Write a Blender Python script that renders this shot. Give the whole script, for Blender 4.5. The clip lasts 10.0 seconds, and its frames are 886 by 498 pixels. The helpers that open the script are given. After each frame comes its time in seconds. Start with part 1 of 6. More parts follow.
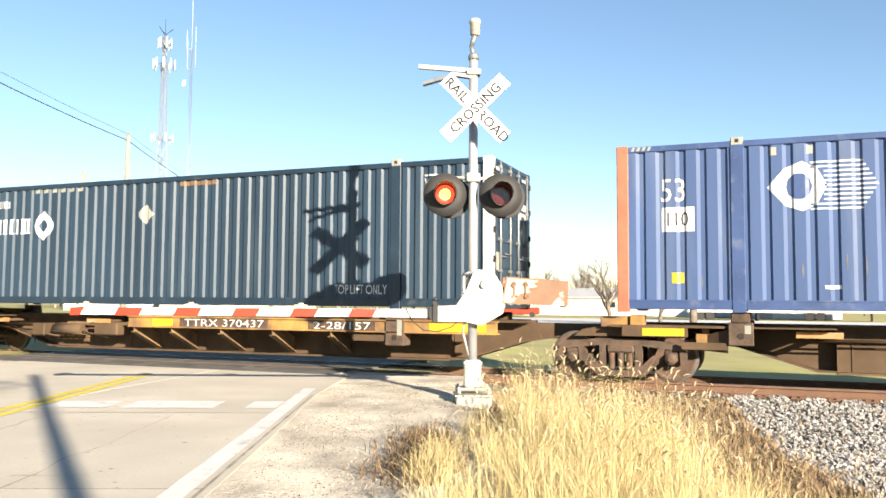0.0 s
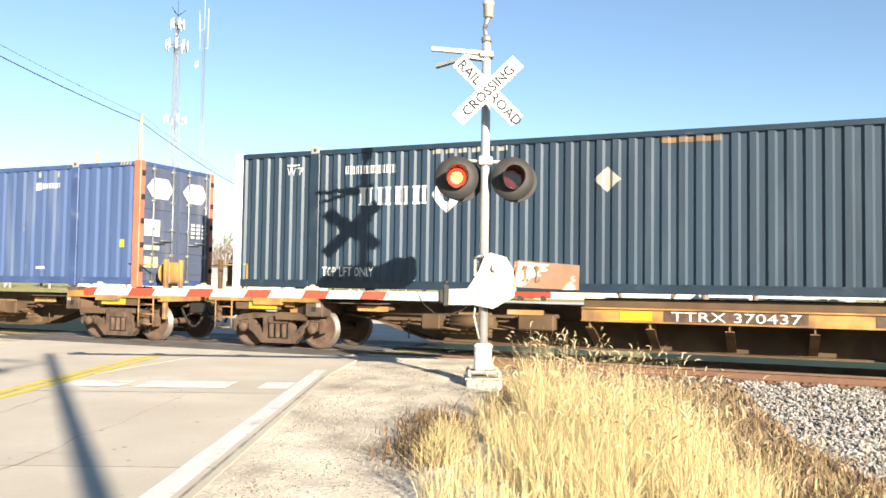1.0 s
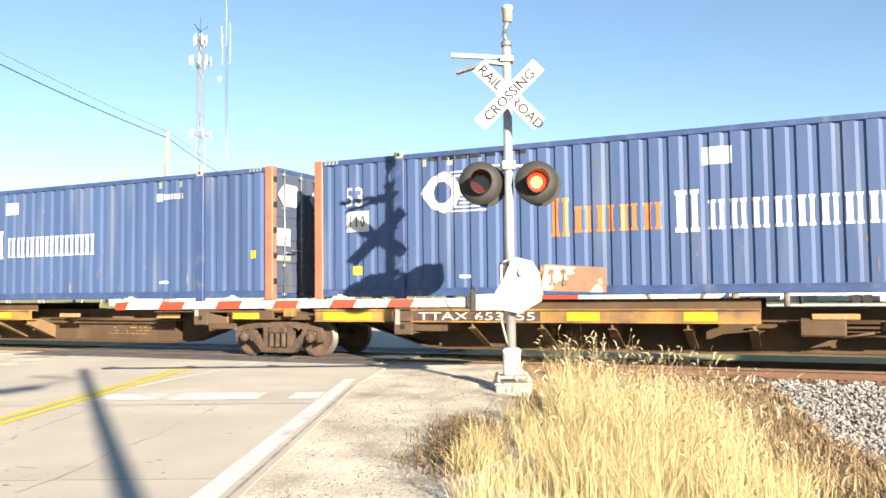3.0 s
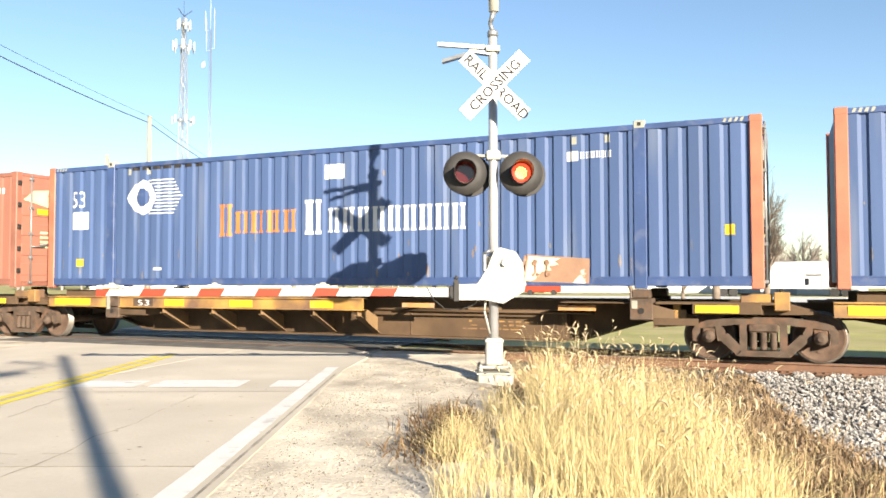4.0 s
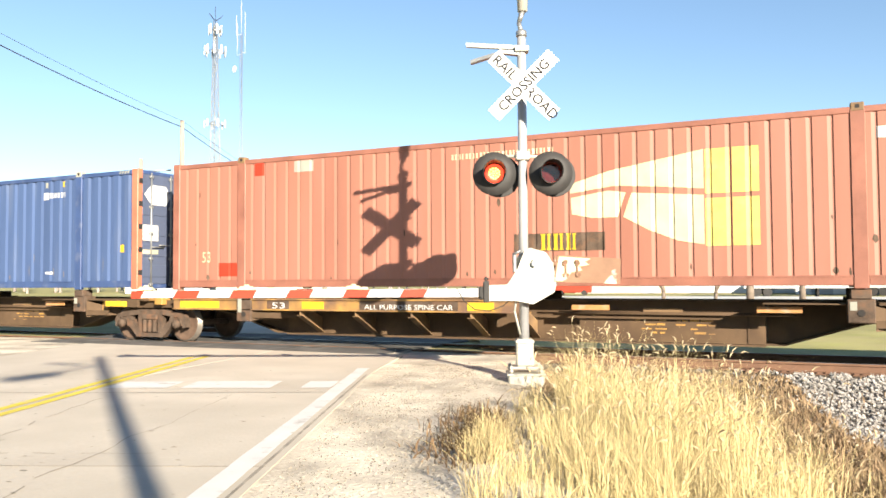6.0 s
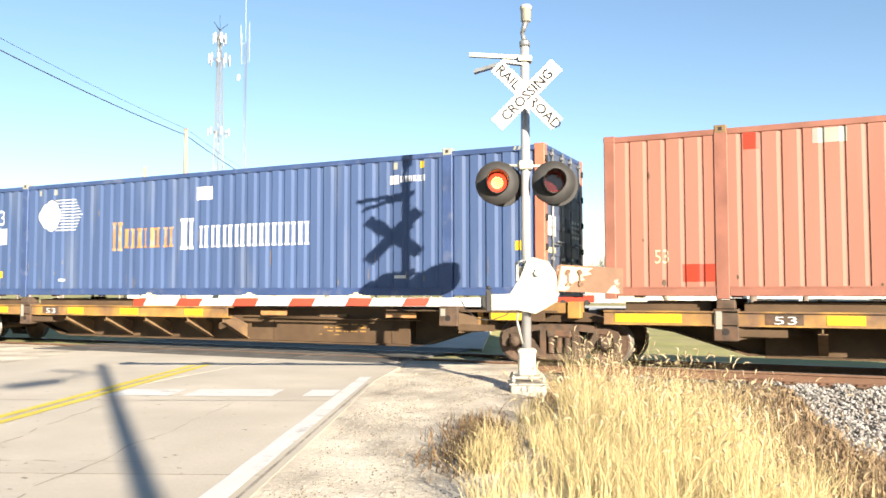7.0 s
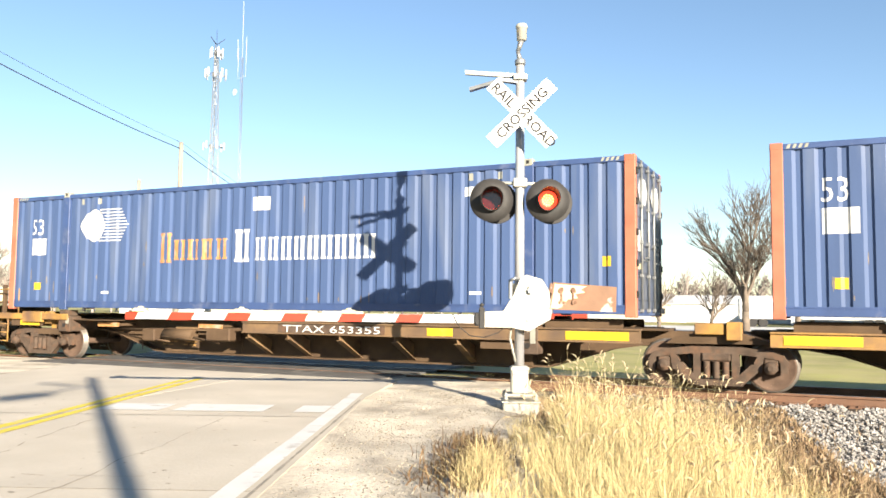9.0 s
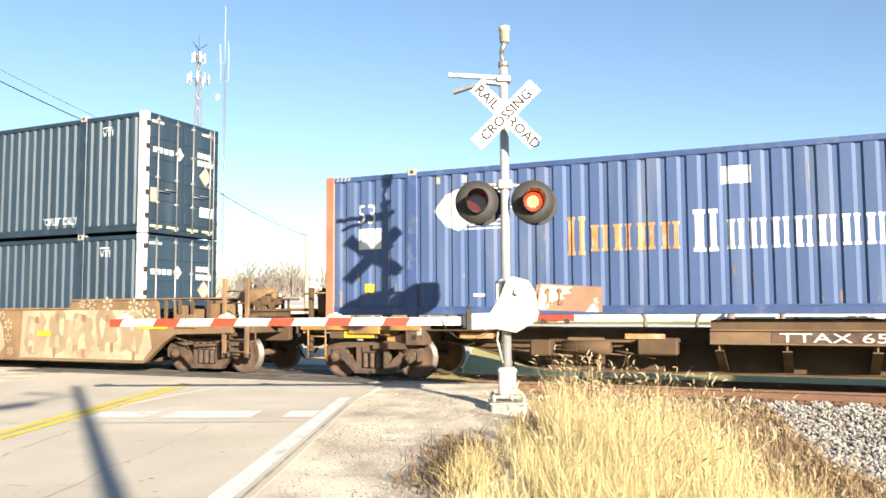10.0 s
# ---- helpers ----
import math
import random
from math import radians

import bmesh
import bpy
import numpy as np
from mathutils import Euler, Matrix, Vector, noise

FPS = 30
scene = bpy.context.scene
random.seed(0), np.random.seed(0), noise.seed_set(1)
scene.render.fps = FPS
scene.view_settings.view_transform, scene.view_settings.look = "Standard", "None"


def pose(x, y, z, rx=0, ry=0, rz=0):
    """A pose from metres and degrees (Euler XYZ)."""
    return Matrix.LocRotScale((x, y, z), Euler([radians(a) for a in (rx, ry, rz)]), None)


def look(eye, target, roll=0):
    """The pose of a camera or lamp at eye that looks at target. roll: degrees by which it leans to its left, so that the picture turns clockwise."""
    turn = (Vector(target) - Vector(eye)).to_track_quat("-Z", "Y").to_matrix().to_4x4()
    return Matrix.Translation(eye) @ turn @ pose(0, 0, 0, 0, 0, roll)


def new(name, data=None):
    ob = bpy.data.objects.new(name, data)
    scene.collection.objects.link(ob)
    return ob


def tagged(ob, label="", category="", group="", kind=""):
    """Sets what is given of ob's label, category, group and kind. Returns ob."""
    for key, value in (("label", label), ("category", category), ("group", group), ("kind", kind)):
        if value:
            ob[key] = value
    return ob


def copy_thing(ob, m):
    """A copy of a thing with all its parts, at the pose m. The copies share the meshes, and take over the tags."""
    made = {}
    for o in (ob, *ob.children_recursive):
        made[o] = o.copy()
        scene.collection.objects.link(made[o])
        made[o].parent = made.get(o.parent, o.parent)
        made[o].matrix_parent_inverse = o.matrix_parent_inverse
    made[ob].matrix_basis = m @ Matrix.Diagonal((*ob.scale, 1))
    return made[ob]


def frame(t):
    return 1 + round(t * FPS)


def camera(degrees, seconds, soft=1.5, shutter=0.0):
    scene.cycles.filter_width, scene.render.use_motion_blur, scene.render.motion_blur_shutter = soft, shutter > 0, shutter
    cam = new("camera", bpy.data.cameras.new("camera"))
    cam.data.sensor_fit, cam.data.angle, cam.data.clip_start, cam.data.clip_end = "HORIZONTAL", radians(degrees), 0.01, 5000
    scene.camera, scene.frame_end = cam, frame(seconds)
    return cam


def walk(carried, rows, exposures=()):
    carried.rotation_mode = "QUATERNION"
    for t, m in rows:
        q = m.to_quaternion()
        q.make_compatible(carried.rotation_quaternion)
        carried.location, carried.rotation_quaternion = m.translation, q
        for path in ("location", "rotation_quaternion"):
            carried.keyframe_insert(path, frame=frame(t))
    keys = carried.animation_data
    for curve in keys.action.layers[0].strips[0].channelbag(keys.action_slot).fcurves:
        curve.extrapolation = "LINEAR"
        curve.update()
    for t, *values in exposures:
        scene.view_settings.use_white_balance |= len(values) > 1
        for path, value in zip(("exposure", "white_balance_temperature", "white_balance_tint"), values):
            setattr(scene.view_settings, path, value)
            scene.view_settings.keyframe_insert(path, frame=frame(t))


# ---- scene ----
# ---------------------------------------------------------------- camera
EYE = (0.0, 0.0, 1.38)
TURNS = [(0.0, 21.583, 3.769, -0.381), (0.5, 22.336, 3.269, -0.301), (1.0, 22.374, 2.554, -0.853),
         (1.5, 22.344, 2.606, -0.54), (2.0, 24.351, 2.839, -0.216), (2.2, 25.425, 2.822, 0.014),
         (3.3, 23.687, 2.839, 0.575), (3.5, 23.346, 1.43, -0.227), (4.0, 23.091, 2.237, 0.105),
         (4.5, 23.772, 3.076, -0.787), (5.0, 23.6, 3.044, 0.353), (5.5, 24.701, 2.741, 0.69),
         (5.7, 25.14, 2.297, 0.418), (6.8, 25.362, 2.811, 0.199), (7.0, 25.411, 2.955, 0.079),
         (7.5, 25.979, 2.148, 0.45), (8.0, 25.943, 2.374, -0.142), (8.5, 25.497, 3.374, -0.745),
         (9.0, 24.924, 4.143, -0.544), (9.5, 25.277, 4.066, -0.639), (10.0, 23.984, 4.326, 0.337)]
cam = camera(58.0, 10.0, soft=1.6)
walk(cam, [(t, pose(*EYE, 90 + p, r, y)) for t, y, p, r in TURNS], exposures=[(0.0, 1.93), (10.0, 1.93)])

# ---------------------------------------------------------------- sky and sun
SUN_WAY = Vector((-0.73, 0.611, -0.306)).normalized()
world = bpy.data.worlds.new("sky")
scene.world = world
world.use_nodes = True
wn = world.node_tree
sky = wn.nodes.new("ShaderNodeTexSky")
sky.sky_type = "NISHITA"
sky.sun_disc = False
sky.sun_elevation = math.asin(-SUN_WAY.z)
sky.sun_rotation = math.atan2(-SUN_WAY.x, -SUN_WAY.y)
sky.air_density, sky.dust_density, sky.ozone_density = 1.0, 0.05, 2.2
wn.nodes["Background"].inputs["Strength"].default_value = 0.054
wn.links.new(sky.outputs[0], wn.nodes["Background"].inputs["Color"])
sun = new("sun", bpy.data.lights.new("sun", "SUN"))
sun.data.energy, sun.data.angle, sun.data.color = 5.0, radians(0.53), (1.0, 0.88, 0.71)
sun.matrix_world = look((8, -7, 6), Vector((8, -7, 6)) + SUN_WAY)


# ---------------------------------------------------------------- materials
def pmat(name, rgb, rough=0.6, metal=0.0, var=0.2, scale=2.0, fine=60.0, bump=0.15, stretch=(1, 1, 1),
         other=None, amount=0.5, sharp=0.1, patch=3.0, spec=0.4, trans=0.0, island=0.0):
    """A painted, worn or natural surface: broad tone changes, fine grain, and patches of another colour."""
    m = bpy.data.materials.new(name)
    m.use_nodes = True
    nt = m.node_tree
    nd, ln = nt.nodes, nt.links
    b = nd["Principled BSDF"]
    b.inputs["Roughness"].default_value, b.inputs["Metallic"].default_value = rough, metal
    b.inputs["Specular IOR Level"].default_value = spec
    tc, oi, mp = nd.new("ShaderNodeTexCoord"), nd.new("ShaderNodeObjectInfo"), nd.new("ShaderNodeMapping")
    mp.inputs["Scale"].default_value = stretch
    ln.new(tc.outputs["Object"], mp.inputs["Vector"])
    wv = nd.new("ShaderNodeMath")
    wv.operation = "MULTIPLY"
    wv.inputs[1].default_value = 40.0
    ln.new(oi.outputs["Random"], wv.inputs[0])

    def nz(sc, detail, vec):
        n = nd.new("ShaderNodeTexNoise")
        n.noise_dimensions = "4D"
        n.inputs["Scale"].default_value, n.inputs["Detail"].default_value = sc, detail
        ln.new(vec, n.inputs["Vector"])
        ln.new(wv.outputs[0], n.inputs["W"])
        return n.outputs["Fac"]

    def ramp(fac, lo, hi, a, c):
        r = nd.new("ShaderNodeValToRGB")
        r.color_ramp.elements[0].position, r.color_ramp.elements[1].position = lo, hi
        r.color_ramp.elements[0].color, r.color_ramp.elements[1].color = (*a, 1), (*c, 1)
        ln.new(fac, r.inputs[0])
        return r.outputs[0]

    def mix(kind, fac, a, c):
        x = nd.new("ShaderNodeMix")
        x.data_type, x.blend_type = "RGBA", kind
        if isinstance(fac, float):
            x.inputs[0].default_value = fac
        else:
            ln.new(fac, x.inputs[0])
        ln.new(a, x.inputs[6])
        ln.new(c, x.inputs[7])
        return x.outputs[2]

    dark = tuple(max(0.0, c * (1 - var)) for c in rgb)
    light = tuple(min(1.0, c * (1 + var * 0.7)) for c in rgb)
    big = nz(scale, 4.0, mp.outputs[0])
    col = ramp(big, 0.3, 0.7, dark, light)
    grain = nz(fine, 3.0, tc.outputs["Object"])
    col = mix("MULTIPLY", 1.0, col, ramp(grain, 0.2, 0.75, (1 - var * 0.7,) * 3, (1.0, 1.0, 1.0)))
    if other:
        p = nz(patch, 6.0, mp.outputs[0])
        fac = ramp(p, 1 - amount - sharp, 1 - amount + sharp, (0, 0, 0), (1, 1, 1))
        flat = nd.new("ShaderNodeRGB")
        flat.outputs[0].default_value = (*other, 1)
        col = mix("MIX", fac, col, flat.outputs[0])
    if island:
        ge = nd.new("ShaderNodeNewGeometry")
        col = mix("MULTIPLY", 1.0, col, ramp(ge.outputs["Random Per Island"], 0.0, 1.0, (1 - island,) * 3, (1.0, 1.0, 1.0)))
    ln.new(col, b.inputs["Base Color"])
    rr = nd.new("ShaderNodeMapRange")
    rr.inputs[3].default_value, rr.inputs[4].default_value = max(0.02, rough - 0.12), min(1.0, rough + 0.12)
    ln.new(grain, rr.inputs[0])
    ln.new(rr.outputs[0], b.inputs["Roughness"])
    if bump:
        bp = nd.new("ShaderNodeBump")
        bp.inputs["Strength"].default_value, bp.inputs["Distance"].default_value = bump, 0.02
        ln.new(grain, bp.inputs["Height"])
        ln.new(bp.outputs[0], b.inputs["Normal"])
    if trans:
        tr = nd.new("ShaderNodeBsdfTranslucent")
        ln.new(col, tr.inputs["Color"])
        ms = nd.new("ShaderNodeMixShader")
        ms.inputs[0].default_value = trans
        ln.new(b.outputs[0], ms.inputs[1])
        ln.new(tr.outputs[0], ms.inputs[2])
        ln.new(ms.outputs[0], nd["Material Output"].inputs["Surface"])
    return m


def glow(name, rgb, strength):
    m = bpy.data.materials.new(name)
    m.use_nodes = True
    b = m.node_tree.nodes["Principled BSDF"]
    b.inputs["Base Color"].default_value = (rgb[0] * 0.4, rgb[1] * 0.2, rgb[2] * 0.2, 1)
    b.inputs["Emission Color"].default_value, b.inputs["Emission Strength"].default_value = (*rgb, 1), strength
    return m


WALL = (1, 1, 0.12)
BLUE = pmat("container_blue", (0.05, 0.083, 0.178), 0.58, spec=0.25, var=0.18, scale=1.2, stretch=WALL, other=(0.09, 0.116, 0.18), amount=0.36, patch=2.2, bump=0.05)
BLUE2 = pmat("rail_blue", (0.036, 0.0648, 0.162), 0.5, var=0.25, scale=1.5, other=(0.0855, 0.105, 0.171), amount=0.35, patch=4, bump=0.08)
ORANGE = pmat("post_orange", (0.378, 0.122, 0.072), 0.5, var=0.2, scale=2, other=(0.217, 0.099, 0.0621), amount=0.33, patch=5, bump=0.06)
NAVY = pmat("container_navy", (0.0189, 0.0369, 0.0594), 0.5, var=0.22, scale=1.2, stretch=WALL, other=(0.0324, 0.0522, 0.072), amount=0.36, patch=2.5, bump=0.05, spec=0.4)
NAVY2 = pmat("rail_navy", (0.0137, 0.0274, 0.0447), 0.4, var=0.25, scale=2, other=(0.0559, 0.0621, 0.0683), amount=0.3, patch=4, bump=0.08)
REDC = pmat("container_red", (0.265, 0.112, 0.078), 0.6, var=0.16, scale=1.0, stretch=WALL, other=(0.24, 0.108, 0.08), amount=0.36, patch=2.0, bump=0.05)
REDC2 = pmat("rail_red", (0.225, 0.093, 0.064), 0.55, var=0.25, scale=2, other=(0.19, 0.078, 0.057), amount=0.36, patch=4, bump=0.08)
DOORGREY = pmat("door_grey_blue", (0.0621, 0.0776, 0.124), 0.5, var=0.25, scale=1.5, stretch=WALL, other=(0.124, 0.124, 0.124), amount=0.33, bump=0.06)
WHITE = pmat("white_marking", (0.497, 0.497, 0.484), 0.5, var=0.1, scale=4, other=(0.342, 0.342, 0.323), amount=0.3, patch=6, bump=0.03)
CREAM = pmat("cream_marking", (0.447, 0.41, 0.261), 0.55, var=0.12, scale=3, bump=0.03)
YELLOW = pmat("yellow_marking", (0.497, 0.323, 0.0186), 0.45, var=0.14, scale=4, other=(0.373, 0.261, 0.0745), amount=0.3, patch=5, bump=0.03)
PALEYEL = pmat("pale_yellow_marking", (0.45, 0.36, 0.1), 0.55, var=0.14, scale=4, other=(0.38, 0.3, 0.13), amount=0.36, patch=5, bump=0.03)
FADED_SHADED = pmat("faded_shaded_orange", (0.385, 0.186, 0.0683), 0.6, var=0.25, scale=4, other=(0.31, 0.261, 0.205), amount=0.38, patch=5, bump=0.03)
ORLET = pmat("orange_marking", (0.484, 0.149, 0.0435), 0.55, var=0.15, scale=3, bump=0.03)
GREYP = pmat("grey_placard", (0.248, 0.248, 0.211), 0.55, var=0.15, bump=0.03)
SCUFF = pmat("scuffed_paint", (0.124, 0.118, 0.124), 0.7, var=0.3, scale=8, other=(0.161, 0.105, 0.0683), amount=0.4, patch=3, bump=0.05)
STEEL = pmat("galvanised_steel", (0.261, 0.267, 0.267), 0.45, metal=0.6, var=0.2, scale=6, bump=0.05)
CARYEL = pmat("car_yellow", (0.36, 0.2, 0.05), 0.65, var=0.35, scale=1.6, other=(0.12, 0.07, 0.043), amount=0.47, patch=1.8, sharp=0.12, bump=0.15)
CARBRN = pmat("car_brown", (0.098, 0.063, 0.037), 0.8, var=0.35, scale=1.5, other=(0.0675, 0.0432, 0.027), amount=0.44, patch=2.2, bump=0.2, spec=0.2)
TAN = pmat("car_tan", (0.2, 0.125, 0.06), 0.75, var=0.35, scale=1.8, other=(0.11, 0.068, 0.042), amount=0.45, patch=2.4, bump=0.15)
SILLBRN = pmat("sill_brown", (0.17, 0.105, 0.052), 0.7, var=0.35, scale=1.6, other=(0.085, 0.055, 0.036), amount=0.46, patch=1.8, sharp=0.12, bump=0.15)
TRUCK = pmat("truck_rust", (0.088, 0.063, 0.047), 0.85, var=0.4, scale=5, other=(0.115, 0.066, 0.042), amount=0.4, patch=6, bump=0.3, spec=0.15)
WHEEL = pmat("wheel_rust", (0.108, 0.0702, 0.0504), 0.8, var=0.35, scale=5, bump=0.2, spec=0.2)
TREAD = pmat("worn_steel", (0.223, 0.211, 0.199), 0.4, metal=0.8, var=0.15, scale=8, bump=0.05)
WTREAD = pmat("wheel_tread", (0.153, 0.135, 0.117), 0.5, metal=0.45, var=0.25, scale=8, bump=0.05)
DARK = pmat("dark_steel", (0.018, 0.0153, 0.0135), 0.8, var=0.3, scale=4, bump=0.2)
RAILSIDE = pmat("rail_rust", (0.153, 0.081, 0.0486), 0.8, var=0.3, scale=4, other=(0.108, 0.0594, 0.0378), amount=0.42, patch=8, bump=0.25)
TIE = pmat("tie_timber", (0.0745, 0.0528, 0.0373), 0.9, var=0.4, scale=3, stretch=(3, 0.4, 1), bump=0.5)
SIGW = pmat("signal_white", (0.345, 0.333, 0.29), 0.5, var=0.16, scale=3, other=(0.29, 0.268, 0.21), amount=0.36, patch=6, bump=0.06)
SIGN = pmat("sign_white", (0.435, 0.435, 0.435), 0.35, var=0.05, scale=3, bump=0.0)
ALU = pmat("aluminium_mast", (0.385, 0.385, 0.392), 0.4, metal=0.35, var=0.12, scale=5, bump=0.04)
BLACK = pmat("flat_black", (0.0324, 0.0306, 0.0297), 0.6, var=0.25, scale=6, bump=0.06, spec=0.25)
CWT = pmat("counterweight_rust", (0.186, 0.103, 0.0621), 0.75, var=0.25, scale=3, other=(0.41, 0.373, 0.323), amount=0.38, patch=4, sharp=0.03, bump=0.12)
REDREF = pmat("red_reflective", (0.297, 0.0306, 0.0126), 0.45, var=0.12, scale=4, bump=0.02)
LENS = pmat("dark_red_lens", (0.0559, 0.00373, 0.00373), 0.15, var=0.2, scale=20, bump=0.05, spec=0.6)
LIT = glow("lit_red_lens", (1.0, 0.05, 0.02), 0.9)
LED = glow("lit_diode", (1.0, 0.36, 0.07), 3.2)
FARLIT = glow("lit_far_lens", (1.0, 0.08, 0.04), 0.9)
BLKTXT = pmat("black_letter", (0.02, 0.02, 0.022), 0.6, var=0.1, bump=0.0, spec=0.1)
CONC = pmat("concrete_road", (0.486, 0.436, 0.36), 0.85, var=0.16, scale=0.5, fine=30, other=(0.378, 0.335, 0.27), amount=0.42, patch=0.7, sharp=0.2, bump=0.25)
APRON = pmat("crossing_panel", (0.336, 0.298, 0.242), 0.85, var=0.2, scale=0.8, fine=25, other=(0.186, 0.174, 0.155), amount=0.4, patch=1.2, bump=0.3)
ASPH = pmat("crossing_asphalt", (0.09, 0.0846, 0.0792), 0.85, var=0.3, scale=1.5, other=(0.144, 0.135, 0.122), amount=0.4, patch=2, bump=0.3)
JOINT = pmat("joint_tar", (0.124, 0.115, 0.103), 0.9, var=0.3, scale=3, bump=0.3)
CRACK = pmat("crack_fill", (0.297, 0.266, 0.216), 0.9, var=0.4, scale=6, bump=0.3)
GRAVEL = pmat("shoulder_gravel", (0.612, 0.544, 0.441), 0.95, var=0.5, scale=1.2, fine=34, other=(0.504, 0.436, 0.338), amount=0.4, patch=2.5, sharp=0.12, bump=0.9, spec=0.1)
PEBBLE = pmat("gravel_stone", (0.504, 0.45, 0.36), 0.95, island=0.8, var=0.3, scale=3, other=(0.234, 0.198, 0.153), amount=0.46, patch=9, bump=0.3, spec=0.1)
BALLAST = pmat("ballast_stone", (0.46, 0.44, 0.41), 0.9, island=0.55, var=0.3, scale=3, other=(0.27, 0.25, 0.23), amount=0.45, patch=12, bump=0.4, spec=0.15)
BALBED = pmat("ballast_bed", (0.161, 0.146, 0.124), 0.95, var=0.4, scale=2, fine=25, other=(0.0927, 0.0683, 0.0497), amount=0.45, patch=5, bump=1.0)
ROADYEL = pmat("road_yellow", (0.6, 0.48, 0.05), 0.7, var=0.15, scale=3, other=(0.48, 0.4, 0.17), amount=0.34, patch=6, bump=0.15)
ROADWHT = pmat("road_white", (0.558, 0.551, 0.526), 0.7, var=0.08, scale=3, other=(0.36, 0.338, 0.302), amount=0.36, patch=4, sharp=0.06, bump=0.15)
TURF = pmat("turf", (0.29, 0.28, 0.085), 0.95, var=0.35, scale=0.4, fine=20, other=(0.32, 0.27, 0.13), amount=0.45, patch=0.7, sharp=0.2, bump=0.8)
SOIL = pmat("littered_soil", (0.288, 0.211, 0.131), 0.95, var=0.4, scale=2, fine=24, other=(0.126, 0.09, 0.0585), amount=0.45, patch=4, bump=0.9)
STRAW = pmat("dry_grass", (0.76, 0.62, 0.32), 0.55, island=0.6, var=0.2, scale=3, fine=30, bump=0.0, trans=0.12, other=(0.6, 0.46, 0.24), amount=0.38, patch=6, spec=0.2)
SEED = pmat("seed_head", (0.558, 0.45, 0.288), 0.85, var=0.3, scale=20, bump=0.3, trans=0.3)
WEED = pmat("dead_weed", (0.5, 0.36, 0.22), 0.9, island=0.65, var=0.4, scale=4, bump=0.1, trans=0.12, other=(0.2, 0.13, 0.075), amount=0.42, patch=8, spec=0.1)
DKWEED = pmat("dark_dead_leaf", (0.24, 0.16, 0.09), 0.9, island=0.65, var=0.4, scale=4, bump=0.1, trans=0.1, other=(0.11, 0.07, 0.042), amount=0.45, patch=8, spec=0.1)
BARK = pmat("bark", (0.153, 0.122, 0.0945), 0.95, var=0.3, scale=3, bump=0.4)
# bark of the far trees, lightened in colour to stand in for distance haze
FARBARK = pmat("hazed_bark", (0.25, 0.215, 0.19), 0.95, var=0.3, scale=2, bump=0.2)
LOT = pmat("pale_lot", (0.484, 0.472, 0.447), 0.95, var=0.1, scale=0.1, fine=6, bump=0.2)
METALW = pmat("white_cladding", (0.484, 0.484, 0.478), 0.5, var=0.06, scale=0.5, bump=0.03)
BEIGE = pmat("beige_cladding", (0.385, 0.347, 0.261), 0.6, var=0.08, scale=0.5, bump=0.03)
ROOF = pmat("grey_roof", (0.31, 0.31, 0.31), 0.6, var=0.1, scale=0.5, bump=0.05)
WOODP = pmat("pole_timber", (0.279, 0.248, 0.205), 0.9, var=0.3, scale=3, stretch=(4, 4, 0.4), bump=0.3)
GLASSD = pmat("dark_glass", (0.0186, 0.0218, 0.0279), 0.12, var=0.1, bump=0.0)
BROWNG = pmat("well_tan", (0.185, 0.115, 0.06), 0.75, var=0.3, scale=1.5, other=(0.12, 0.076, 0.046), amount=0.42, patch=2, bump=0.12)
TANP = pmat("spray_tan", (0.25, 0.19, 0.125), 0.7, var=0.3, scale=1.5, other=(0.19, 0.13, 0.08), amount=0.42, patch=3, bump=0.03)
GRAF = pmat("graffiti_cream", (0.35, 0.29, 0.2), 0.65, var=0.3, scale=2, other=(0.25, 0.18, 0.11), amount=0.42, patch=4, bump=0.03)


# ---------------------------------------------------------------- mesh helpers
def box(bm, x0, x1, y0, y1, z0, z1, bev=0.0):
    if bev <= 0:
        v = [bm.verts.new((x, y, z)) for z in (z0, z1) for x, y in ((x0, y0), (x1, y0), (x1, y1), (x0, y1))]
        for f in ((3, 2, 1, 0), (4, 5, 6, 7), (0, 1, 5, 4), (1, 2, 6, 5), (2, 3, 7, 6), (3, 0, 4, 7)):
            bm.faces.new([v[i] for i in f])
        return
    vs = []
    for sx, x in ((1, x0), (-1, x1)):
        for sy, y in ((1, y0), (-1, y1)):
            for sz, z in ((1, z0), (-1, z1)):
                vs += [bm.verts.new((x, y + sy * bev, z + sz * bev)), bm.verts.new((x + sx * bev, y, z + sz * bev)),
                       bm.verts.new((x + sx * bev, y + sy * bev, z))]
    bmesh.ops.convex_hull(bm, input=vs)


def prism(bm, pts, way):
    """A flat polygon of 3D points pushed along a vector."""
    w = Vector(way)
    a = [bm.verts.new(p) for p in pts]
    b = [bm.verts.new(Vector(p) + w) for p in pts]
    n = len(pts)
    bm.faces.new(a)
    bm.faces.new(b[::-1])
    for i in range(n):
        bm.faces.new((a[i], b[i], b[(i + 1) % n], a[(i + 1) % n]))


def xz(bm, pts, y0, y1):
    prism(bm, [(x, y0, z) for x, z in pts], (0, y1 - y0, 0))


